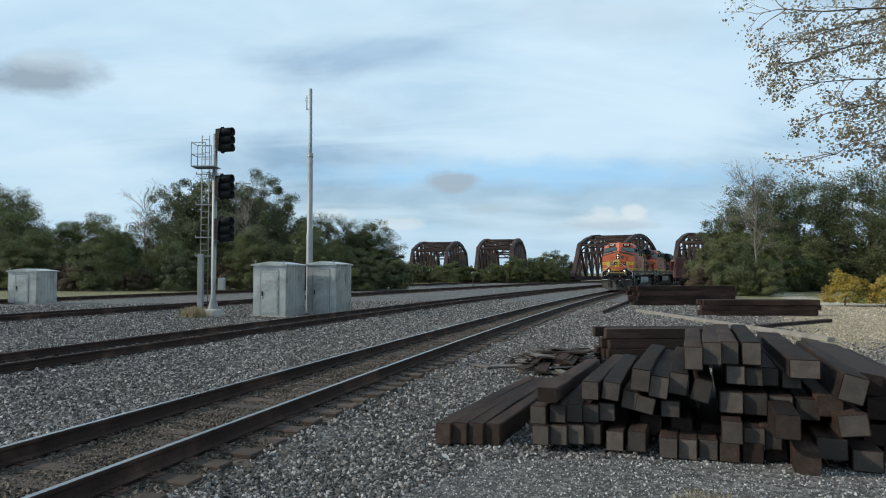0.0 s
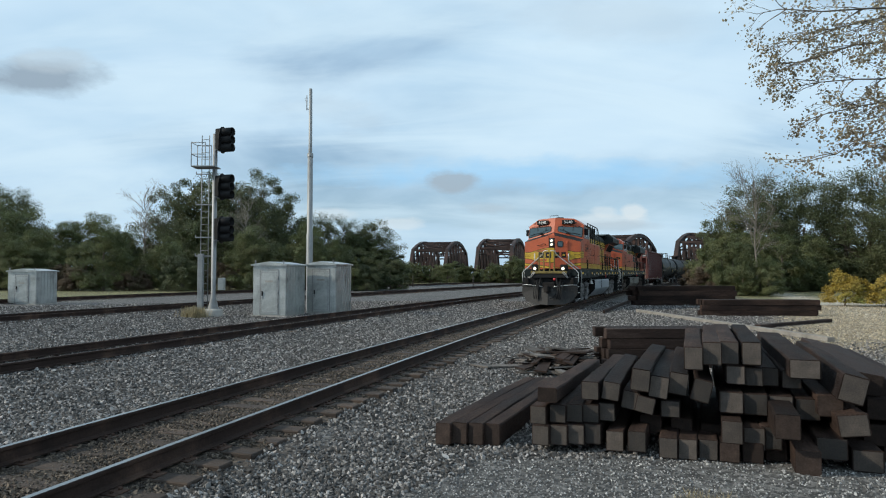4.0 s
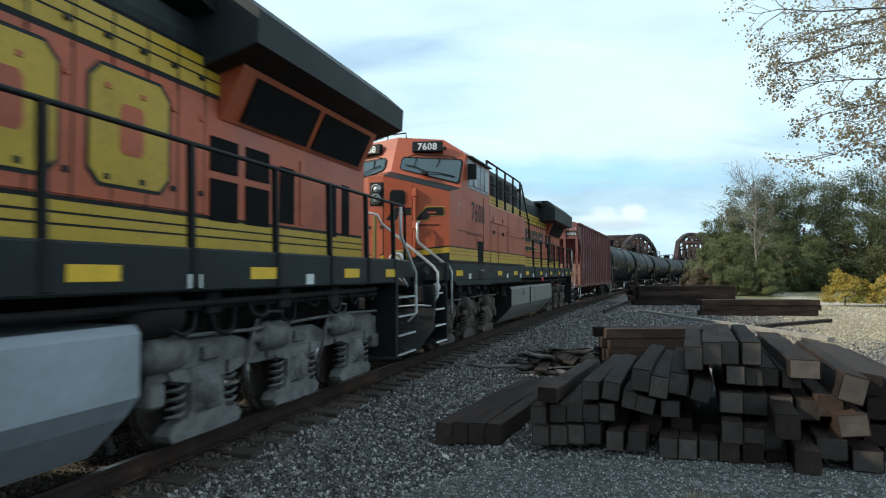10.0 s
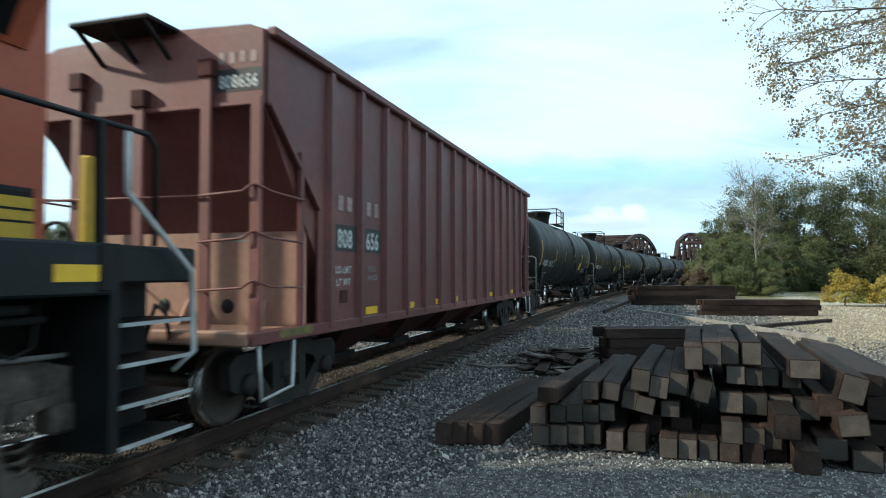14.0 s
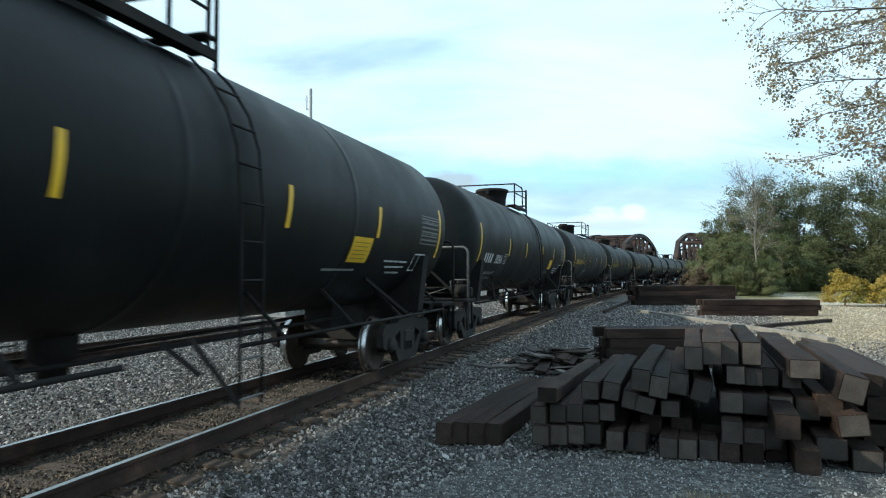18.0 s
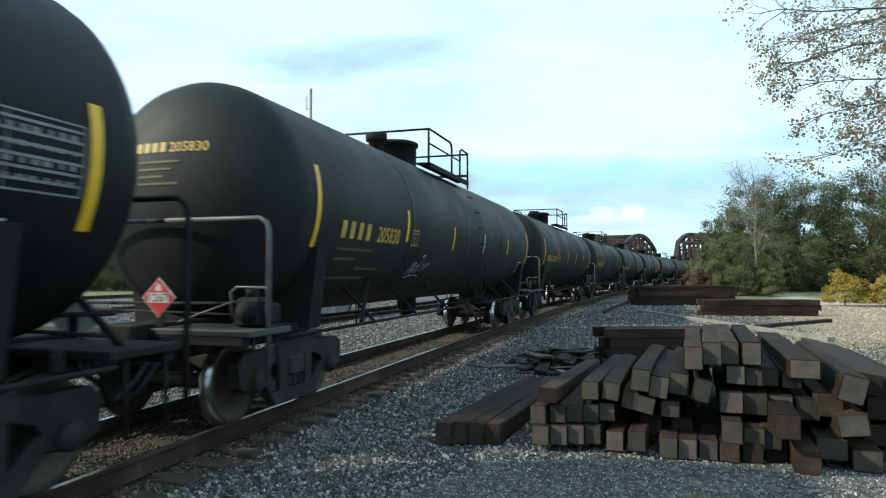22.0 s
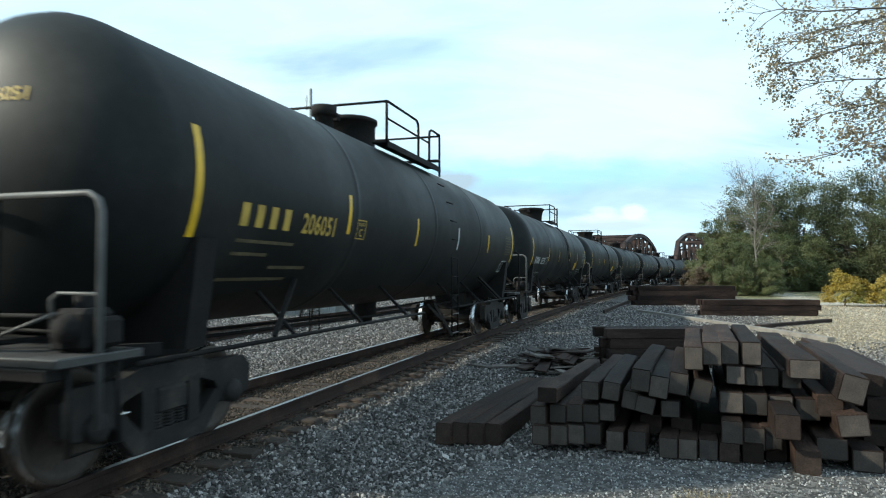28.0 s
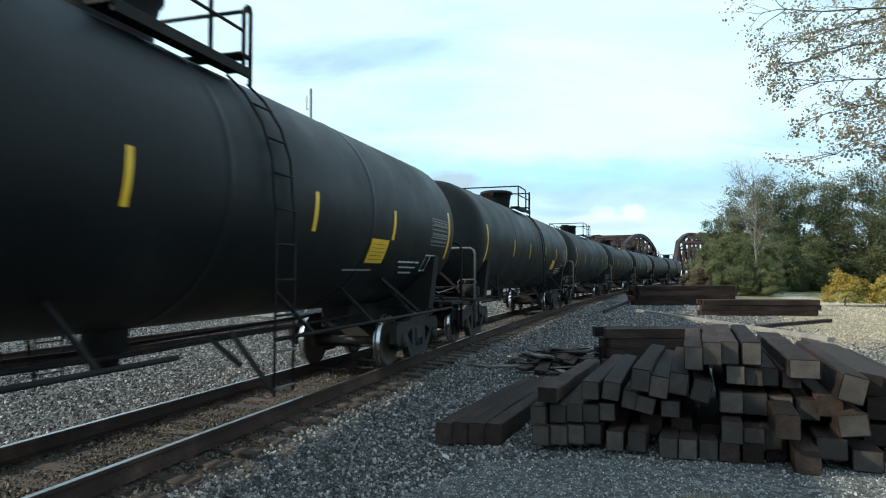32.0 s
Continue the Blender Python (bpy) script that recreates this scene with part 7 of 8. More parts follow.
# ---- covered hopper ----
def hopper():
    H = thing("covered_hopper", "oxide-red ribbed covered hopper car, paler red at its end", "freight car", "train")
    P = lambda n, g, m_, l="", par=None: part(n, g, m_, par or H, l)
    e, b, top = 7.63, 6.55, 4.20           # end posts; foot of the slope sheets; eaves
    body = Geo().prism([(-e, top), (-e, 3.42), (-b + .5, 1.25), (-b + .6, 1.05), (b - .6, 1.05), (b - .5, 1.25), (e, 3.42), (e, top)], -1.49, 1.49, "y")
    P("body", body, M_HOP, "dark oxide-red ribbed sides")
    P("roof", Geo().prism([(-1.56, top), (1.56, top), (1.3, top + .10), (0, top + .15), (-1.3, top + .10)], -e, e, "x"), M_HOP)
    for s in (1, -1):
        P("side_sheet", Geo().prism([(-e, top), (-e, 3.45), (-b + .02, 2.44), (-b + .02, 1.0), (b - .02, 1.0), (b - .02, 2.44), (e, 3.45), (e, top)], min(s * 1.5, s * 1.53), max(s * 1.5, s * 1.53), "y"), M_HOP)
        for k in range(16):
            x = 6.27 - k * .888
            P("rib", Geo().prism([(x - .075, s * 1.53), (x - .05, s * 1.60), (x + .05, s * 1.60), (x + .075, s * 1.53)], 1.02, top - .02, "z"), M_HOP)
        P("sheet_edge", Geo().beam((e - .02, s * 1.545, 3.44), (b - .02, s * 1.545, 2.44), .05, .05), M_HOP)
        P("side_sill", Geo().box(-e - .3, e + .3, min(s * 1.42, s * 1.58), max(s * 1.42, s * 1.58), .96, 1.09, .01), M_HOP)
        P("top_chord", Geo().box(-e, e, min(s * 1.5, s * 1.62), max(s * 1.5, s * 1.62), top - .06, top + .05, .02), M_HOP)
        for x, w in ((4.95, .2), (3.35, .16), (1.9, .13), (.7, .12), (-2.4, .14), (-5.0, .14), (7.1, .35)):
            P("reflector", Geo().box(x - w, x + w, min(s * 1.58, s * 1.587), max(s * 1.58, s * 1.587), 1.0, 1.085) if x > 7 else Geo().box(x - w, x + w, min(s * 1.53, s * 1.537), max(s * 1.53, s * 1.537), 1.11, 1.21), M_GATE if x > 7 else M_REFL, "faded yellow reflector")
        P("number_patch", Geo().box(4.62, 5.28, min(s * 1.53, s * 1.534), max(s * 1.53, s * 1.534), 1.96, 2.30).box(5.45, 6.17, min(s * 1.53, s * 1.534), max(s * 1.53, s * 1.534), 1.96, 2.30), M_PANEL, "black painted number patch")
        P("placard_bracket", Geo().box(5.75, 5.95, min(s * 1.53, s * 1.545), max(s * 1.53, s * 1.545), 1.30, 1.46, .004), M_HOP_G)
        P("route_card", Geo().box(-2.65, -2.5, min(s * 1.53, s * 1.54), max(s * 1.53, s * 1.54), 1.45, 1.7), M_HOP_G)
    for x0, w in ((5.83, "808"), (4.95, "656")):
        write("car_number", w, .33, Matrix.Translation((x0, 1.542, 2.01)) @ NEAR @ Matrix.Diagonal((.85, 1, 1, 1)), M_LETTER, H, extra=.008)
        for dx in (-.14, .12):
            P("owner_block", Geo().box(x0 + dx - .07, x0 + dx + .07, 1.53, 1.538, 2.48, 2.67), M_LETTER_P, "faded block of the painted owner's name")
    for k, w in enumerate(("LD LMT", "LT WT")):
        write("stencil", w, .13, Matrix.Translation((5.86, 1.54, 1.68 - .16 * k)) @ NEAR, M_LETTER, H, extra=.002)
    for k, w in enumerate(("98350", "164650")):
        write("stencil", w, .11, Matrix.Translation((4.95, 1.54, 1.70 - .12 * k)) @ NEAR, M_LETTER_D, H, extra=.001)
    for d in (1, -1):
        o = lambda x0, x1: (min(d * x0, d * x1), max(d * x0, d * x1))
        P("end_cap", Geo().box(*o(e - .02, e + .05), -1.5, 1.5, 3.42, top + .02, .01), M_HOP_L if d > 0 else M_HOP, "flat red upper end sheet")
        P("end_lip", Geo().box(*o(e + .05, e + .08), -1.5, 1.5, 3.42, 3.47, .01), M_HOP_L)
        # shade under the overhanging end is put into this sheet's red
        P("slope_sheet", quad_slab([(d * (e - .02), -1.46, 3.42), (d * (e - .02), 1.46, 3.42), (d * (b - .5), 1.46, 1.28), (d * (b - .5), -1.46, 1.28)][::d], .02), M_HOP_G, "sloped end sheet in shade-darkened red")
        bk = P("end_bulkhead", Geo().box(*o(b + .13, b + .17), -1.46, 1.46, 1.06, 2.25), M_HOP_T, "tan lower end plate")
        part("plate_edge", Geo().box(*o(b + .12, b + .21), -1.46, 1.46, 2.25, 2.31, .01), M_HOP_G, bk)
        for y in (-.5, .42):
            part("hole", Geo().lathe([(0, d * (b + .176)), (.085, d * (b + .176)), (.09, d * (b + .17))], 16, "x", (0, y, 1.28)), M_BLACK, bk, "dark round opening")
        part("stencil_bar", Geo().box(*o(b + .17, b + .174), .3, .8, 2.12, 2.14).box(*o(b + .17, b + .174), .3, .72, 2.06, 2.08), M_LETTER_D, bk)
        for y in (-1.1, -.15, .1, .95):
            part("gusset", Geo().prism([(d * (b + .17), 1.06), (d * (b + .36), 1.06), (d * (b + .17), 1.36)], y - .02, y + .02, "y"), M_HOP_T, bk)
        P("end_platform", Geo().box(*o(b + .1, e + .3), -1.45, 1.45, .98, 1.06, .01), M_HOP_T)
        P("end_sill", Geo().box(*o(e + .2, e + .32), -1.52, 1.52, .95, 1.10, .02), M_HOP_T)
        for y, zt in ((1.47, 3.5), (.86, 3.88), (.0, 3.62), (-.86, 3.88), (-1.47, 3.5)):
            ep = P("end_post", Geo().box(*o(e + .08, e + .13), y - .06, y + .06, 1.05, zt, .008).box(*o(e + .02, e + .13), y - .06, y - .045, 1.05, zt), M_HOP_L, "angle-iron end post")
            if abs(y) < 1:
                part("post_clip", Geo().box(*o(e + .05, e + .16), y - .09, y + .09, zt - .14, zt + .05, .01), M_HOP_G, ep)
        for s in (1, -1):
            for z in (1.52, 2.02, 2.50):
                P("rung", Geo().tube([(d * (e + .13), s * .82, z), (d * (e + .19), s * .84, z - .02), (d * (e + .19), s * 1.36, z + .01), (d * (e + .15), s * 1.44, z + .08), (d * (e + .15), s * 1.5, z + .08)], .014, 6), M_HOP_L)
                P("side_rung", Geo().tube([(d * (e + .12), s * 1.54, z + .06), (d * (e + .0), s * 1.58, z + .02), (d * (b + .42), s * 1.58, z)], .014, 6), M_HOP_L)
            P("ladder_post", Geo().box(*o(b + .38, b + .45), s * 1.54 - .03, s * 1.54 + .03, 1.05, 3.04, .006), M_HOP, "angle-iron ladder post")
            P("stirrup", Geo().tube([(d * (b + .55), s * 1.54, 1.0), (d * (b + .6), s * 1.56, .46), (d * (e + .12), s * 1.56, .40), (d * (e + .15), s * 1.54, 1.0)], .022, 6), M_RAILING if s > 0 else M_UNDER, "worn steel stirrup step")
        P("end_rail", Geo().tube([(d * (e + .16), -1.44, 2.5), (d * (e + .16), .82, 2.48)], .014, 6), M_HOP_L)
        P("walkway", Geo().box(*o(e - .1, e + .48), -.62, .40, top + .10, top + .15, .01), M_UNDER)
        for y in (-.55, -.1, .34):
            P("walkway_brace", Geo().beam((d * (e + .44), y, top + .1), (d * (e + .06), y, top - .2), .04, .04), M_UNDER)
        P("brake_wheel", Geo().lathe([(.22, d * (e + .3)), (.25, d * (e + .32)), (.25, d * (e + .35)), (.22, d * (e + .35)), (.22, d * (e + .3))], 18, "x", (0, -.9, 2.0)), M_UNDER)
        P("brake_step", Geo().box(*o(e + .1, e + .32), -1.3, -.5, 1.45, 1.49, .01), M_UNDER)
        P("air_hose", Geo().tube([(d * (e + .3), .6, 1.0), (d * (e + .42), .64, 1.28), (d * (e + .46), .55, 1.36), (d * (e + .42), .46, 1.2), (d * (e + .5), .4, .8)], .024, 6), M_BLACK)
        coupler(H, d * 8.45, d, M_UNDER)
        freight_truck(H, d * 6.35, M_FTRUCK)
        if d > 0:
            P("number_patch", Geo().box(e + .05, e + .054, .93, 1.49, 3.58, 3.82), M_PANEL)
            write("car_number", "808656", .19, Matrix.Translation((e + .060, 1.21, 3.62)) @ FRONT @ Matrix.Diagonal((.8, 1, 1, 1)), M_LETTER, H, extra=.004)
            for y in (1.0, 1.13, 1.26, 1.39):
                P("owner_block", Geo().box(e + .05, e + .056, y - .035, y + .035, 3.88, 4.0), M_LETTER_P)
    for x in (-3.9, -1.3, 1.3, 3.9):
        g = Geo()
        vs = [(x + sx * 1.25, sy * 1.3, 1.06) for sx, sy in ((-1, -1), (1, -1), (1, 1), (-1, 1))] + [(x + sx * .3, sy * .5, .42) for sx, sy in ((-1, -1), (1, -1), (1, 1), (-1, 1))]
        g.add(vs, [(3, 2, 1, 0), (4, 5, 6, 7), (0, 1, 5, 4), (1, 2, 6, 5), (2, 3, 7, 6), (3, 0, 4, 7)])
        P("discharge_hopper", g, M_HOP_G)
        P("outlet_gate", Geo().box(x - .4, x + .4, -.6, .6, .34, .42, .01), M_UNDER)
    P("centre_sill", Geo().box(-8.1, 8.1, -.25, .25, .72, 1.0, .02), M_UNDER)
    for k in range(5):
        P("roof_hatch", Geo().box(-5.6 + k * 2.6 - .9, -5.6 + k * 2.6 + .3, -.35, .35, top + .13, top + .2, .02), M_HOP)
    P("brake_rod", Geo().tube([(-5, .7, .75), (5, .7, .8)], .03, 6), M_UNDER)
    return H


# ---- tank car ----
RT, ZT = 1.475, 2.58


def on_shell(x0, z0, lift=.006, sx=1.0):
    """Bends flat writing on to the left side of the shell."""
    r = RT + lift
    a0 = math.asin((z0 - ZT) / RT)
    return lambda u, v: Vector((x0 - u * sx, r * math.cos(a0 + v / r), ZT + r * math.sin(a0 + v / r)))


def on_head(y0, z0, lift=.006):
    """Bends flat writing on to the front head."""
    def f(u, v):
        y, z = y0 + u, z0 + v
        rr = min(.999, math.hypot(y, z - ZT) / RT)
        return Vector((7.15 + .74 * math.sqrt(1 - rr * rr) + lift, y, z))
    return f


def shell_patch(x0, x1, z0, z1, s, lift=.004, n=8):
    """A thin patch that lies on the side of the shell."""
    r = RT + lift
    a0, a1 = math.asin((z0 - ZT) / RT), math.asin((z1 - ZT) / RT)
    vs = [(x, s * r * math.cos(a0 + (a1 - a0) * k / n), ZT + r * math.sin(a0 + (a1 - a0) * k / n)) for k in range(n + 1) for x in (x0, x1)]
    return Geo().add(vs, [(2 * k, 2 * k + 1, 2 * k + 3, 2 * k + 2) for k in range(n)], True)


def tank_car(first):
    """One of two makes of tank car; the writing is added to each by itself."""
    paint = M_TANK if first else M_TANK2
    T = thing("tank_car", "black tank car with yellow reflector strips and a railed top", "tank car", "train")
    P = lambda n, g, m_, l="", par=None: part(n, g, m_, par or T, l)
    back = -7.68 if first else -7.5
    prof = [(0.0, back - .62)] + [(RT * math.sin(a), back - .62 * math.cos(a)) for a in [math.pi / 2 * k / 10 for k in range(1, 11)]]
    prof.append((RT, -7.2))
    for x in (-3.45, .05, 3.55):      # welds
        prof += [(RT, x - .12), (RT, x - .03), (RT + .006, x - .012), (RT + .006, x + .012), (RT, x + .03), (RT, x + .12)]
    prof.append((RT, 6.8))
    prof += [(RT * math.cos(a), 7.15 + .74 * math.sin(a)) for a in [math.pi / 2 * k / 10 for k in range(11)]]
    P("shell", Geo().lathe(prof, 56, "x", (0, 0, ZT)), paint, "glossy black steel shell")
    for d in (1, -1):
        o = lambda x0, x1: (min(d * x0, d * x1), max(d * x0, d * x1))
        P("stub_sill", Geo().box(*o(5.2, 8.5), -.26, .26, .72, 1.14, .02), M_UNDER)
        P("saddle", Geo().prism([(-1.3, 1.0), (1.3, 1.0), (1.42, 2.0), (1.28, 2.0), (.9, 1.45), (0, 1.22), (-.9, 1.45), (-1.28, 2.0), (-1.42, 2.0)], d * 6.7 - .14, d * 6.7 + .14, "x"), M_UNDER)
        P("end_platform", Geo().box(*o(7.55, 8.35), -1.42, 1.48, 1.03, 1.10, .01), M_UNDER if first else M_DECK, "" if first else "pale worn steel end deck")
        for s in (1, -1):
            P("brace", Geo().beam((d * 8.2, s * .3, 1.05), (d * 7.2, s * 1.35, 1.05), .08, .1), M_UNDER)
            xh = 8.45 if d < 0 else 8.10 if first else 7.95
            zh = 2.27 if d > 0 else 2.34
            P("end_handrail", Geo().tube([(d * xh, s * 1.44, .55), (d * xh, s * 1.44, zh - .13), (d * xh, s * 1.41, zh - .05), (d * xh, s * 1.33, zh), (d * xh, s * .12, zh)], .028, 8), M_PIPE if d > 0 else M_UNDER, "bent pipe handrail")
            P("sill_step", Geo().tube([(d * 8.2, s * 1.42, 1.05), (d * 8.2, s * 1.44, .42), (d * 7.75, s * 1.44, .42), (d * 7.75, s * 1.42, 1.05)], .022, 6), M_UNDER)
            P("side_rail", Geo().tube([(d * .75, s * 1.47, .98), (d * 7.6, s * 1.47, .98)], .024, 6), M_UNDER, "long pipe handrail under the shell")
            for x in (1.6, 3.4, 5.2):
                P("rail_bracket", Geo().beam((d * x, s * 1.47, .98), (d * x, s * .95, 1.48), .04, .04), M_UNDER)
            P("hanger", Geo().beam((d * 4.6, s * 1.1, 1.6), (d * 5.6, s * 1.44, 1.0), .05, .05), M_UNDER)
        yc = .12 if first else .42
        P("centre_post", Geo().tube([(d * xh, -.12, zh), (d * xh, .12, zh)], .028, 8).tube([(d * xh, yc, zh), (d * xh, yc, 1.1)], .032, 8), M_UNDER)
        P("deck_stringer", Geo().box(*o(8.2, 8.36), -1.3, 1.4, .94, 1.03, .01).tube([(d * 7.6, -1.3, 1.32), (d * 7.75, .6, 1.34), (d * 7.9, 1.2, 1.36)], .022, 6).tube([(d * 7.6, -1.3, 1.24), (d * 7.7, .5, 1.22), (d * 7.7, 1.3, 1.2)], .018, 6), M_UNDER)
        P("hose_bag", Geo().tube([(d * 8.3, .55, .98), (d * 8.5, .5, .75), (d * 8.66, .42, .5), (d * 8.8, .3, .42)], .03, 6), M_BLACK)
        if first:
            P("angle_brace", Geo().beam((d * 7.95, .2, 2.0), (d * 7.95, 1.2, 1.1), .05, .05), M_UNDER)
        coupler(T, d * 8.87, d, M_UNDER)
        freight_truck(T, d * 6.7, M_FTRUCK)
        yp, zp, rp, xp = (.30, 1.42, .20, 8.26) if d > 0 else (.30, 1.25, .25, 8.40)
        dia = lambda r, dx: quad_slab([(d * (xp + dx), yp - r, zp), (d * (xp + dx), yp, zp - r), (d * (xp + dx), yp + r, zp), (d * (xp + dx), yp, zp + r)][::d], .004)
        pc = P("placard", dia(rp, 0), M_RED, "red diamond warning placard with a white number panel")
        part("placard_border", dia(rp * 1.07, -.006), M_WHITE, pc)
        part("placard_panel", Geo().box(min(d * xp, d * (xp + .010)), max(d * xp, d * (xp + .010)), yp - rp * .62, yp + rp * .62, zp - rp * .26, zp + rp * .26), M_WHITE, pc)
        part("placard_flame", Geo().prism([(yp - rp * .2, zp + rp * .36), (yp + rp * .2, zp + rp * .36), (yp + rp * .12, zp + rp * .6), (yp, zp + rp * .78), (yp - rp * .14, zp + rp * .58)], min(d * xp, d * (xp + .010)), max(d * xp, d * (xp + .010)), "x"), M_WHITE, pc)
        part("placard_post", Geo().box(*o(xp - .03, xp - .008), yp - .05, yp + .05, 1.02 if d > 0 else .85, zp + .05, .005), M_UNDER, pc)
        turn = FRONT if d > 0 else Matrix.Rotation(math.pi, 4, "Z") @ FRONT
        write("placard_number", "1267", rp * .60, Matrix.Translation((d * (xp + .012), yp, zp - rp * .2)) @ turn, M_BLACK, pc, extra=0.002)
    P("brake_reservoir", Geo().lathe([(0, -8.1), (.12, -8.08), (.16, -8.0), (.16, -7.65), (0, -7.6)], 12, "x", (0, -.7, 1.28)), M_UNDER)
    bv = P("brake_valve", Geo().box(7.7, 8.0, 1.05, 1.36, 1.10, 1.42, .04), M_UNDER, "grimy brake valve block")
    part("valve_cap", Geo().lathe([(0, 8.08), (.09, 8.07), (.12, 8.0), (.12, 7.95)], 14, "x", (0, 1.2, 1.27)).box(7.72, 7.96, 1.34, 1.46, 1.14, 1.36, .03).box(7.98, 8.05, 1.08, 1.2, 1.12, 1.24, .015).lathe([(.07, 1.40), (.07, 1.52), (0, 1.54)], 12, "z", (7.82, 1.16, 0)), M_UNDER, bv)
    part("valve_pipe", Geo().tube([(7.95, 1.0, 1.2), (7.95, .98, 1.48), (7.95, 1.05, 1.53), (7.95, 1.4, 1.53), (7.95, 1.44, 1.45)], .016, 6).tube([(7.95, 1.02, 1.38), (7.95, .3, 1.14)], .014, 6), M_PIPE, bv)
    if not first:
        P("hand_brake", Geo().box(-8.2, -7.95, .35, .6, 1.1, 1.9, .02).lathe([(.18, -8.24), (.21, -8.22), (.18, -8.20), (.15, -8.22), (.18, -8.24)], 16, "x", (0, .47, 1.75)), M_UNDER, "boxed hand brake with a small wheel")
    P("underside_pipe", Geo().tube([(-6, .3, .95), (0, .35, .88), (6, .3, .95)], .025, 6).tube([(-6, -.4, .95), (0, -.4, .86), (6, -.4, .95)], .025, 6), M_UNDER)
    P("outlet_valve", Geo().lathe([(.22, 1.12), (.22, .9), (.14, .86), (.14, .7), (0, .7)], 14, "z"), M_UNDER)
    # top fittings
    P("manway", Geo().lathe([(.47, 4.0), (.48, 4.2), (.53, 4.46), (.57, 4.48), (.57, 4.56), (.5, 4.59), (0, 4.61)] if first else [(.46, 4.0), (.46, 4.42), (.5, 4.43), (.5, 4.5), (.44, 4.53), (0, 4.54)], 24, "z", (.1 if first else .70, 0, 0)), M_UNDER, "round manway with a bolted lid")
    if not first:
        P("relief_valve", Geo().lathe([(.16, 4.05), (.16, 4.35), (.22, 4.36), (.22, 4.52), (0, 4.54)], 14, "z", (1.75, 0, 0)), M_UNDER)
    for k in range(2):
        P("manway_clamp", Geo().box((.1 if first else .70) + (-.68 if k else .55), (.1 if first else .70) + (-.55 if k else .68), -.06, .06, 4.36, 4.5, .01), M_UNDER)
    xf, xr = (1.05, -.97) if first else (1.38, -1.63)
    pf = P("platform", Geo().box(xr, xf, .72, 1.02, 3.92, 3.95, .005).box(xr, xf, -1.02, -.72, 3.92, 3.95, .005).box(xr, xr + .22, -1.02, 1.02, 4.06, 4.09, .005).box(xr, xf, .99, 1.03, 3.84, 3.95, .005).box(xr, xf, -1.03, -.99, 3.84, 3.95, .005), M_UNDER, "grated walkway round the manway")
    for s in (1, -1):
        part("railing", Geo().tube([(xf, s * 1.0, 3.9), (xf, s * 1.0, 4.61), (xf - .03, s * 1.0, 4.64), (-.12, s * 1.0, 4.64), (-.22, s * 1.0, 4.60), (-.26, s * 1.0, 4.52), (-.26, s * 1.0, 3.93)], .024, 6), M_UNDER, pf)
        hoop = (-.84, -.86, -.9, -.95, -.97) if first else (-.93, -.97, -1.07, -1.6, -1.62)
        part("railing", Geo().tube([(hoop[0], s * 1.0, 3.93), (hoop[0], s * 1.0, 4.52), (hoop[1], s * 1.0, 4.60), (hoop[2], s * 1.0, 4.64), (hoop[3], s * 1.0, 4.64), (hoop[4], s * 1.0, 4.58), (hoop[4], s * 1.0, 3.75)], .024, 6), M_UNDER, pf)
        part("mid_rail", Geo().tube([(hoop[0], s * 1.0, 4.34), (xf, s * 1.0, 4.34)], .018, 6), M_UNDER, pf)
        if s > 0:
            part("cross_rail", Geo().tube([(xf, -1.0, 4.63), (xf, 1.0, 4.63)], .024, 6), M_UNDER, pf)
            part("cross_rail", Geo().tube([(hoop[4], -1.0, 4.62), (hoop[4], 1.0, 4.62)], .024, 6), M_UNDER, pf)
        arc = [(RT + .07, a) for a in (-.05, .2, .45, .7, .9)]
        x0, x1 = (-.98, -.60) if first else (-1.08, -.66)
        side = lambda x: [(x, s * 1.56, .42), (x, s * 1.57, 1.5)] + ([(x, s * 1.57, 2.3)] + [(x, s * r * math.cos(a), ZT + r * math.sin(a)) for r, a in arc] if first else [(x, s * 1.57, 2.0)])
        ld = P("ladder", Geo().tube(side(x0), .016, 5).tube(side(x1), .016, 5).beam((x0 + .75, s * 1.3, 1.1), (x1, s * 1.56, .46), .035, .05).beam((x1 + .75, s * 1.3, 1.1), (x1 + .5, s * 1.5, .8), .035, .05), M_UNDER, "thin side ladder up to the walkway")
        for k in range(9):
            z = .5 + k * .37
            yy = 1.57 if z < 2.5 else (RT + .07) * math.cos(math.asin(min(.99, (z - ZT) / (RT + .07))))
            part("rung", Geo().tube([(x0, s * yy, z), (x1, s * yy, z)], .014, 5), M_UNDER if z > 2.4 or k > 1 else M_TRUCK1, ld)
        for x, w, z0, z1 in ((7.0, .10, 1.97, 2.90), (3.82, .09, 2.17, 2.66), (1.34, .08, 2.18, 2.64), (-1.68, .09, 2.18, 2.65), (-4.31, .10, 2.2, 2.66), (-7.38, .11, 1.98, 2.89)) if first else ((6.9, .10, 2.0, 3.0), (3.8, .09, 2.2, 2.72), (1.08, .075, 2.15, 2.62), (-1.5, .09, 2.17, 2.62), (-4.23, .10, 2.2, 2.62), (-7.25, .11, 2.0, 3.0)):
            P("reflector_strip", shell_patch(x - w / 2, x + w / 2, z0, z1, s), M_REFL if first or abs(x + 1.5) > .1 else M_LETTER, "yellow reflector strip" if first or abs(x + 1.5) > .1 else "pale reflector strip")
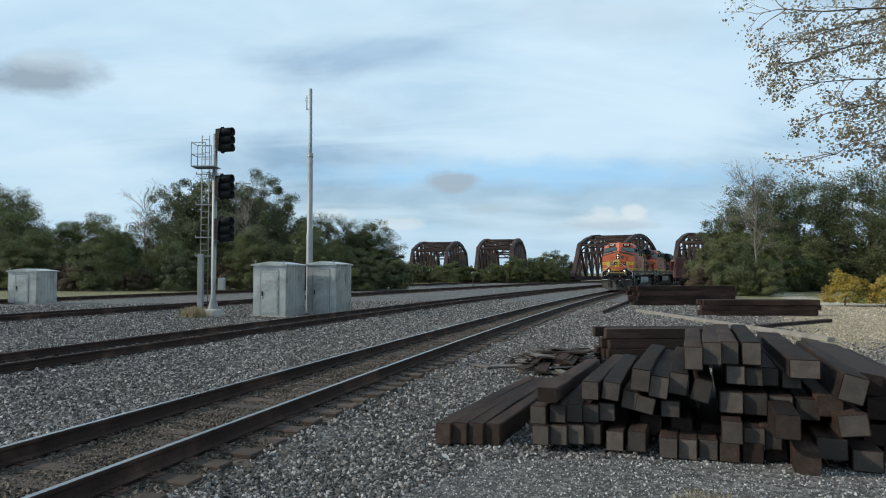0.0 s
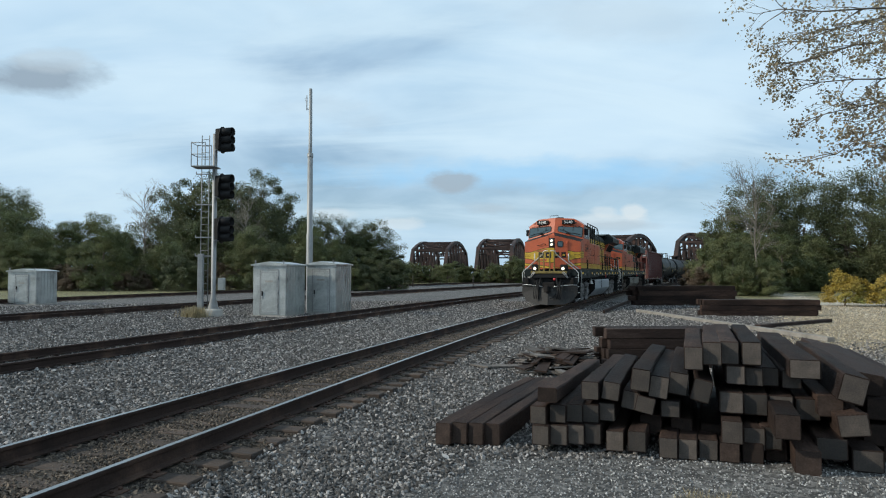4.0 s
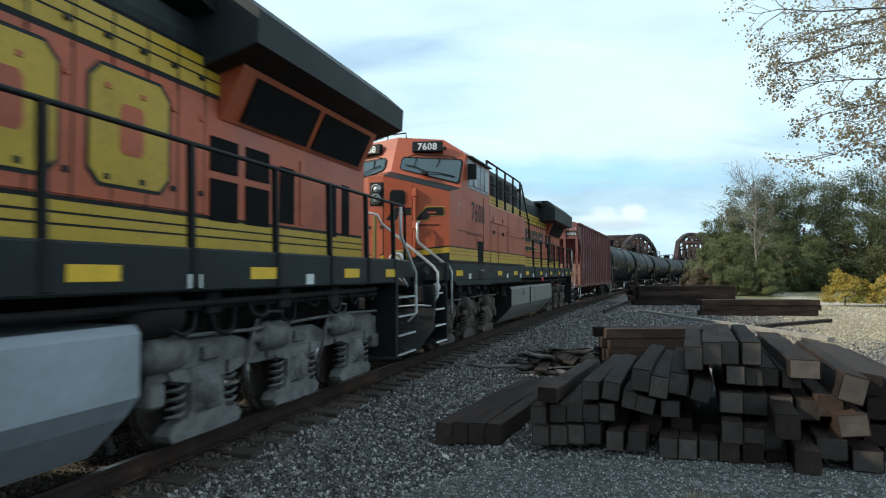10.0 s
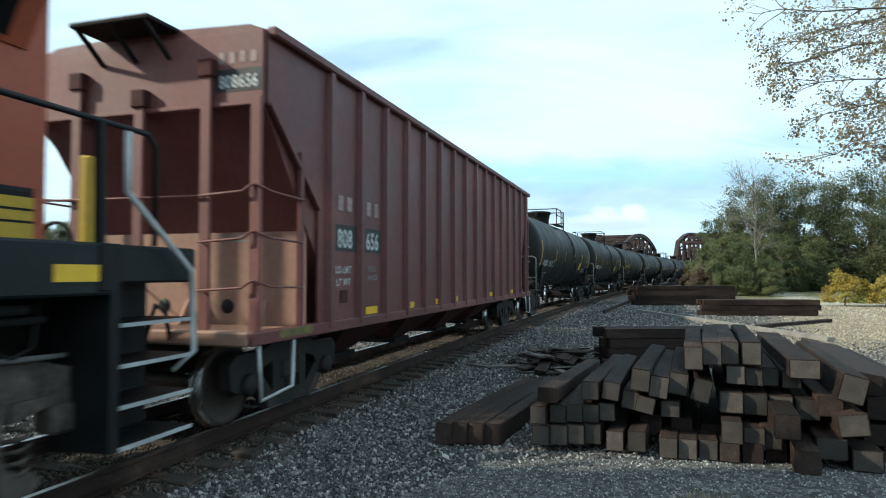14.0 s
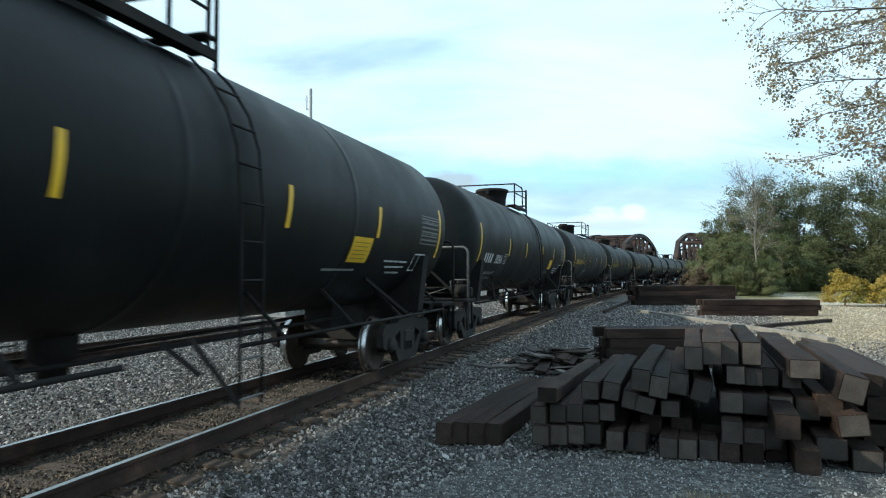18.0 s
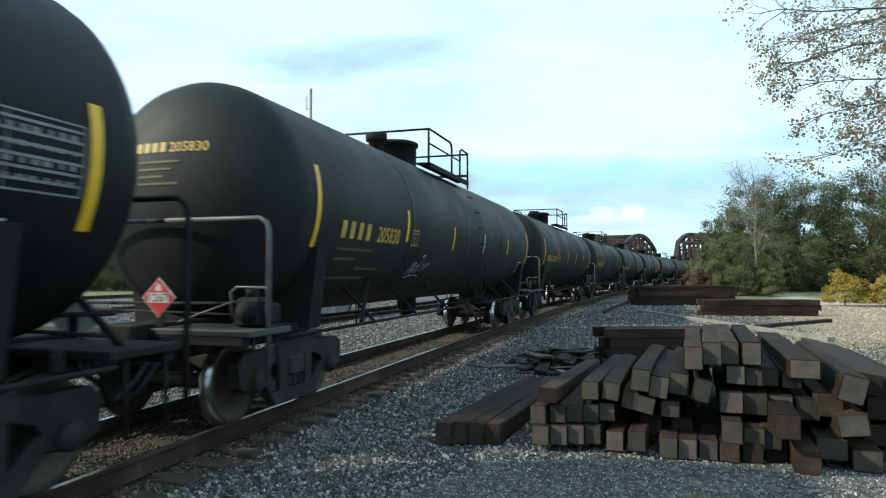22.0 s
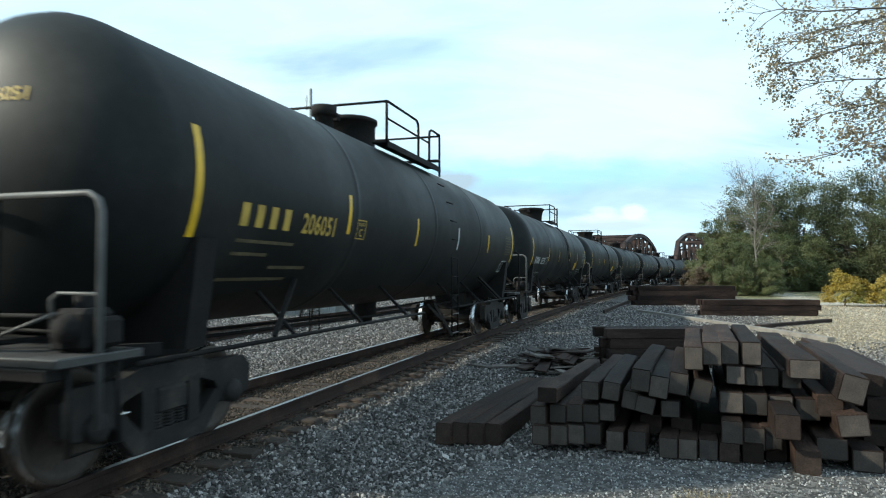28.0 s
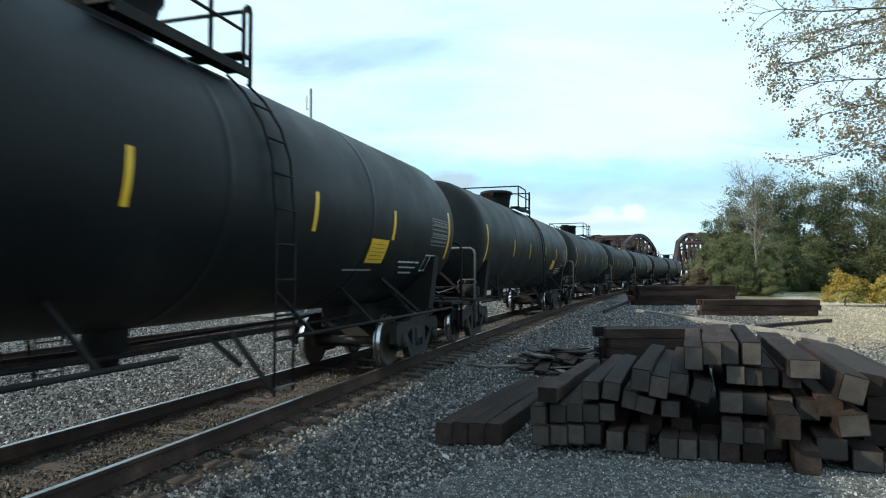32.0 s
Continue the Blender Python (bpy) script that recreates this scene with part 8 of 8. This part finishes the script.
        if first:
            np_ = P("notice_panel", shell_patch(-4.15, -3.48, 1.84, 2.19, s, .016), M_REFL, "yellow notice panel")
            for k in range(5):
                part("notice_line", shell_patch(-4.08 + .05 * (k % 2), -3.56, 1.89 + .055 * k, 1.90 + .055 * k, s, .019, 2), M_GATE, np_)
        for k in range(6):
            P("test_data_bar", shell_patch(-7.25 if first else -7.0, -6.30, 2.64 - k * .075, 2.66 - k * .075, s), M_LETTER_D if first else M_LETTER_YD)
        if first:
            P("stencil_bar", shell_patch(-3.9, -2.9, 1.72, 1.75, s, .016), M_LETTER_D)
            for k, (xa, xb) in enumerate(((-5.98, -4.9), (-5.92, -5.05), (-5.85, -5.2))):
                for j in range(5):
                    w = (xb - xa) / 5
                    P("stencil_bar", shell_patch(xa + w * j + .03, xa + w * (j + 1), 1.86 - .09 * k, 1.89 - .09 * k, s, .008, 2), M_LETTER)
            for k in range(9):       # columns of the sheet
                for j in range(4):
                    P("data_entry", shell_patch(-7.2 + .1 * k, -7.14 + .1 * k - .015 * ((k + j) % 3), 2.27 + .105 * j, 2.305 + .105 * j, s, .006, 2), M_LETTER_D)
        xl = -7.28 if first else -7.03
        tb = Geo()
        for x0, x1, z0, z1 in ((xl, -6.27, 2.20, 2.215), (xl, -6.27, 2.69, 2.705), (xl, xl + .015, 2.20, 2.7), (-6.285, -6.27, 2.20, 2.7), (-6.67, -6.66, 2.20, 2.7)):
            q = shell_patch(x0, x1, z0, z1, s, .006, 3)
            tb.add(q.v, q.f, True)
        P("data_table", tb, M_LETTER_D if first else M_LETTER_YD, "ruled test data table")
        fr = Geo()
        for x0, x1, z0, z1 in ((-6.75, -6.2, 1.72, 1.745), (-6.75, -6.2, 2.0, 2.025), (-6.75, -6.725, 1.72, 2.025), (-6.225, -6.2, 1.72, 2.025), (-6.49, -6.465, 1.72, 2.025)):
            q = shell_patch(x0, x1, z0, z1, s, .005, 3)
            fr.add(q.v, q.f, True)
        P("consolidated_stencil", fr, M_LETTER, "white ruled inspection box")
    return T


def letter_car(T, number, first, second_line=()):
    """Number, owner's blocks and capacity lines on the side and on the head of one tank car."""
    ink = M_LETTER if first else M_LETTER_Y
    P = lambda n, g: part(n, g, ink, T)
    faint = M_LETTER_D if first else M_LETTER_YD
    sz, zb, xc = (.34, 2.03 if number == "30327" else 1.95, 4.92) if first else (.33, 2.15, 4.58)
    write("car_number", number, sz, None, ink, T, .12 if first else 0, on_shell(xc, zb, .006, .86), .006)
    h = sz * .70
    for k in range(4):       # plain upright bars where the owner's initials stand
        x0 = (6.42 if first else 6.22) - k * (.225 if first else .265)
        P("owner_block", shell_patch(x0 - (.12 if first else .13), x0, zb, zb + h, 1))
    f = Geo()
    xp = 4.30 if first else 3.55
    for x0, x1, z0, z1 in ((xp, xp - .29, zb, zb + .015), (xp, xp - .29, zb + .25, zb + .265), (xp, xp - .015, zb, zb + .265), (xp - .275, xp - .29, zb, zb + .265)):
        q = shell_patch(min(x0, x1), max(x0, x1), z0, z1, 1, .006, 3)
        f.add(q.v, q.f, True)
    P("plate_sign", f)
    write("plate_letter", "C", .15, None, ink, T, 0, on_shell(xp - .145, zb + .04), .002)
    write("plate_word", "PLATE", .06, None, ink, T, 0, on_shell(xp - .145, zb + .18), .001)
    for k, w in enumerate(second_line):
        write("load_line", w, .12, None, ink, T, .12, on_shell(5.35, 1.66 - .13 * k), .001)
    if not second_line:
        for k, (xa, xb) in enumerate(((6.2, 5.1), (6.2, 5.55), (5.4, 4.6), (6.2, 4.9))):
            zz = zb - .16 - .13 * k
            part("stencil_bar", shell_patch(xb, xa, zz, zz + .035, 1), faint, T)
    if number == "205830":      # unreadable white scrawl
        fn = on_shell(2.75, 1.70, .008)
        strokes = (((-.42, -.05), (-.30, .20), (-.33, .02), (-.18, .06)), ((-.26, -.08), (-.2, .22)), ((-.12, -.02), (-.08, .14), (.0, .16), (.02, .02), (-.1, .0)), ((.02, .30), (.12, .36), (.16, .28), (.06, .2), (.1, .05), (.2, .02)),
                   ((.22, .02), (.26, .18), (.34, .16), (.3, .04)), ((.4, -.04), (.44, .22), (.52, .2), (.46, .12)), ((-.4, -.12), (.0, -.06), (.3, -.1)))
        for st in strokes:
            g = Geo().tube([fn(u, v) for u, v in st], .011, 4)
            part("scrawl_stroke", g, M_LETTER_D, T, "faint white scrawled stroke")
    write("head_number", number, .16, None, ink, T, 0, on_head(.30, 3.07), .003)

    def head_patch(y0, z0, w, h, n=4):
        fn = on_head(y0, z0)
        vs = [fn(w * k / n, v) for k in range(n + 1) for v in (0, h)]
        return Geo().add(vs, [(2 * k, 2 * k + 2, 2 * k + 3, 2 * k + 1) for k in range(n)], True)

    for k in range(4):
        P("owner_block", head_patch(-.42 + k * .115, 3.07, .075, .115))
    if first:
        write("capacity", "CAPY 30110 US GAL", .08, None, ink, T, 0, on_head(-.0, 2.93), .001)
        write("capacity", "CAPY 114000 L", .08, None, ink, T, 0, on_head(-.08, 2.82), .001)
    else:
        for k in range(4):
            part("stencil_bar", head_patch(-.36, 2.94 - .085 * k, .56 - .1 * (k % 3), .028), faint, T)


def make_train():
    """Cars in their order: how far each one's middle follows the first nose, and half its truck spacing."""
    cars = [(locomotive("5640", True), 9.35, 6.85), (locomotive("7608", False), 31.5, 6.85), (hopper(), 50.77, 6.35)]
    a, b = tank_car(True), tank_car(False)
    marks = (("30218", 1, ("196500 LB  89200 KG", "66500 LB  30190 KG")), ("30246", 1, ("196500 LB  89200 KG", "66500 LB  30190 KG")), ("205830", 0, ()), ("207219", 0, ()), ("206051", 0, ()), ("30327", 1, ("195600 LB  88800 KG", "66500 LB  30190 KG")), ("", 1, ()), ("", 0, ()), ("", 0, ()), ("", 1, ()), ("", 0, ()), ("", 1, ()))
    used = {1: a, 0: b}
    taken = set()
    out = []
    def fresh(o):
        n = len(ROLLING)
        c = copy_thing(o, pose(0, 0, 0))
        for q in c.children_recursive:
            if q.name.startswith("wheelset"):
                ROLLING.append((q, WHEEL_S, tuple(q.matrix_basis.translation)))
        return c
    plain = [(used[k], num, k, sec) for num, k, sec in marks]
    made = []
    for o, num, k, sec in plain:
        if o in taken:
            made.append((fresh(o), num, k, sec))
        else:
            taken.add(o)
            made.append((o, num, k, sec))
    for T, num, k, sec in made:
        if num:
            letter_car(T, num, bool(k), sec)
        cars.append((T, 68.57 + 17.75 * (len(cars) - 3), 6.7))
    return cars


CARS = make_train()


# ---- the train's motion ----
T_AT = [0, 1, 2, 3, 3.5, 5.5, 6, 7, 8, 9.5, 10, 11, 12, 13, 14, 17, 17.5, 19, 20, 22, 22.5, 25, 27.5, 28, 30.5, 31, 32]
S_AT = [68.6, 60.8, 52.9, 45.0, 41.2, 25.3, 21.6, 14.05, 6.88, -4.05, -7.5, -14.6, -21.8, -28.75, -35.65, -55.7, -58.9, -69.0, -75.4, -88.42, -91.6, -107.5, -123.0, -126.2, -141.5, -144.5, -150.40]
WAY = np.polyfit(np.array(T_AT) - 16.0, S_AT, 6)
LAG = 0.85 * (np.array(S_AT) - np.polyval(WAY, np.array(T_AT) - 16.0))


def nose_at(t):
    """Distance along the line of the first locomotive's nose at t seconds."""
    return float(np.polyval(WAY, t - 16.0) + np.interp(t, T_AT, LAG))


def car_pose(s, half):
    """Pose of a car whose middle is at s, its trucks half a wheelbase before and behind."""
    ax, ay, _ = on_line(s - half)
    bx, by, _ = on_line(s + half)
    return pose((ax + bx) / 2, (ay + by) / 2, RAIL, 0, 0, math.degrees(math.atan2(ay - by, ax - bx)))


def motions():
    """Keys every car along the curve, and turns its wheels by the way gone."""
    end = 32.0
    for t, c, half in CARS:
        walk(t, [(k * 0.5, car_pose(nose_at(k * 0.5) + c, half)) for k in range(65)])
    s0 = nose_at(0)
    steps = [min(end, k / 15) for k in range(481)]
    turned = [(s0 - nose_at(t)) for t in steps]
    for w, r, at in ROLLING:
        walk(w, [(t, pose(*at, 0, math.degrees(g / r), 0)) for t, g in zip(steps, turned)])


motions()
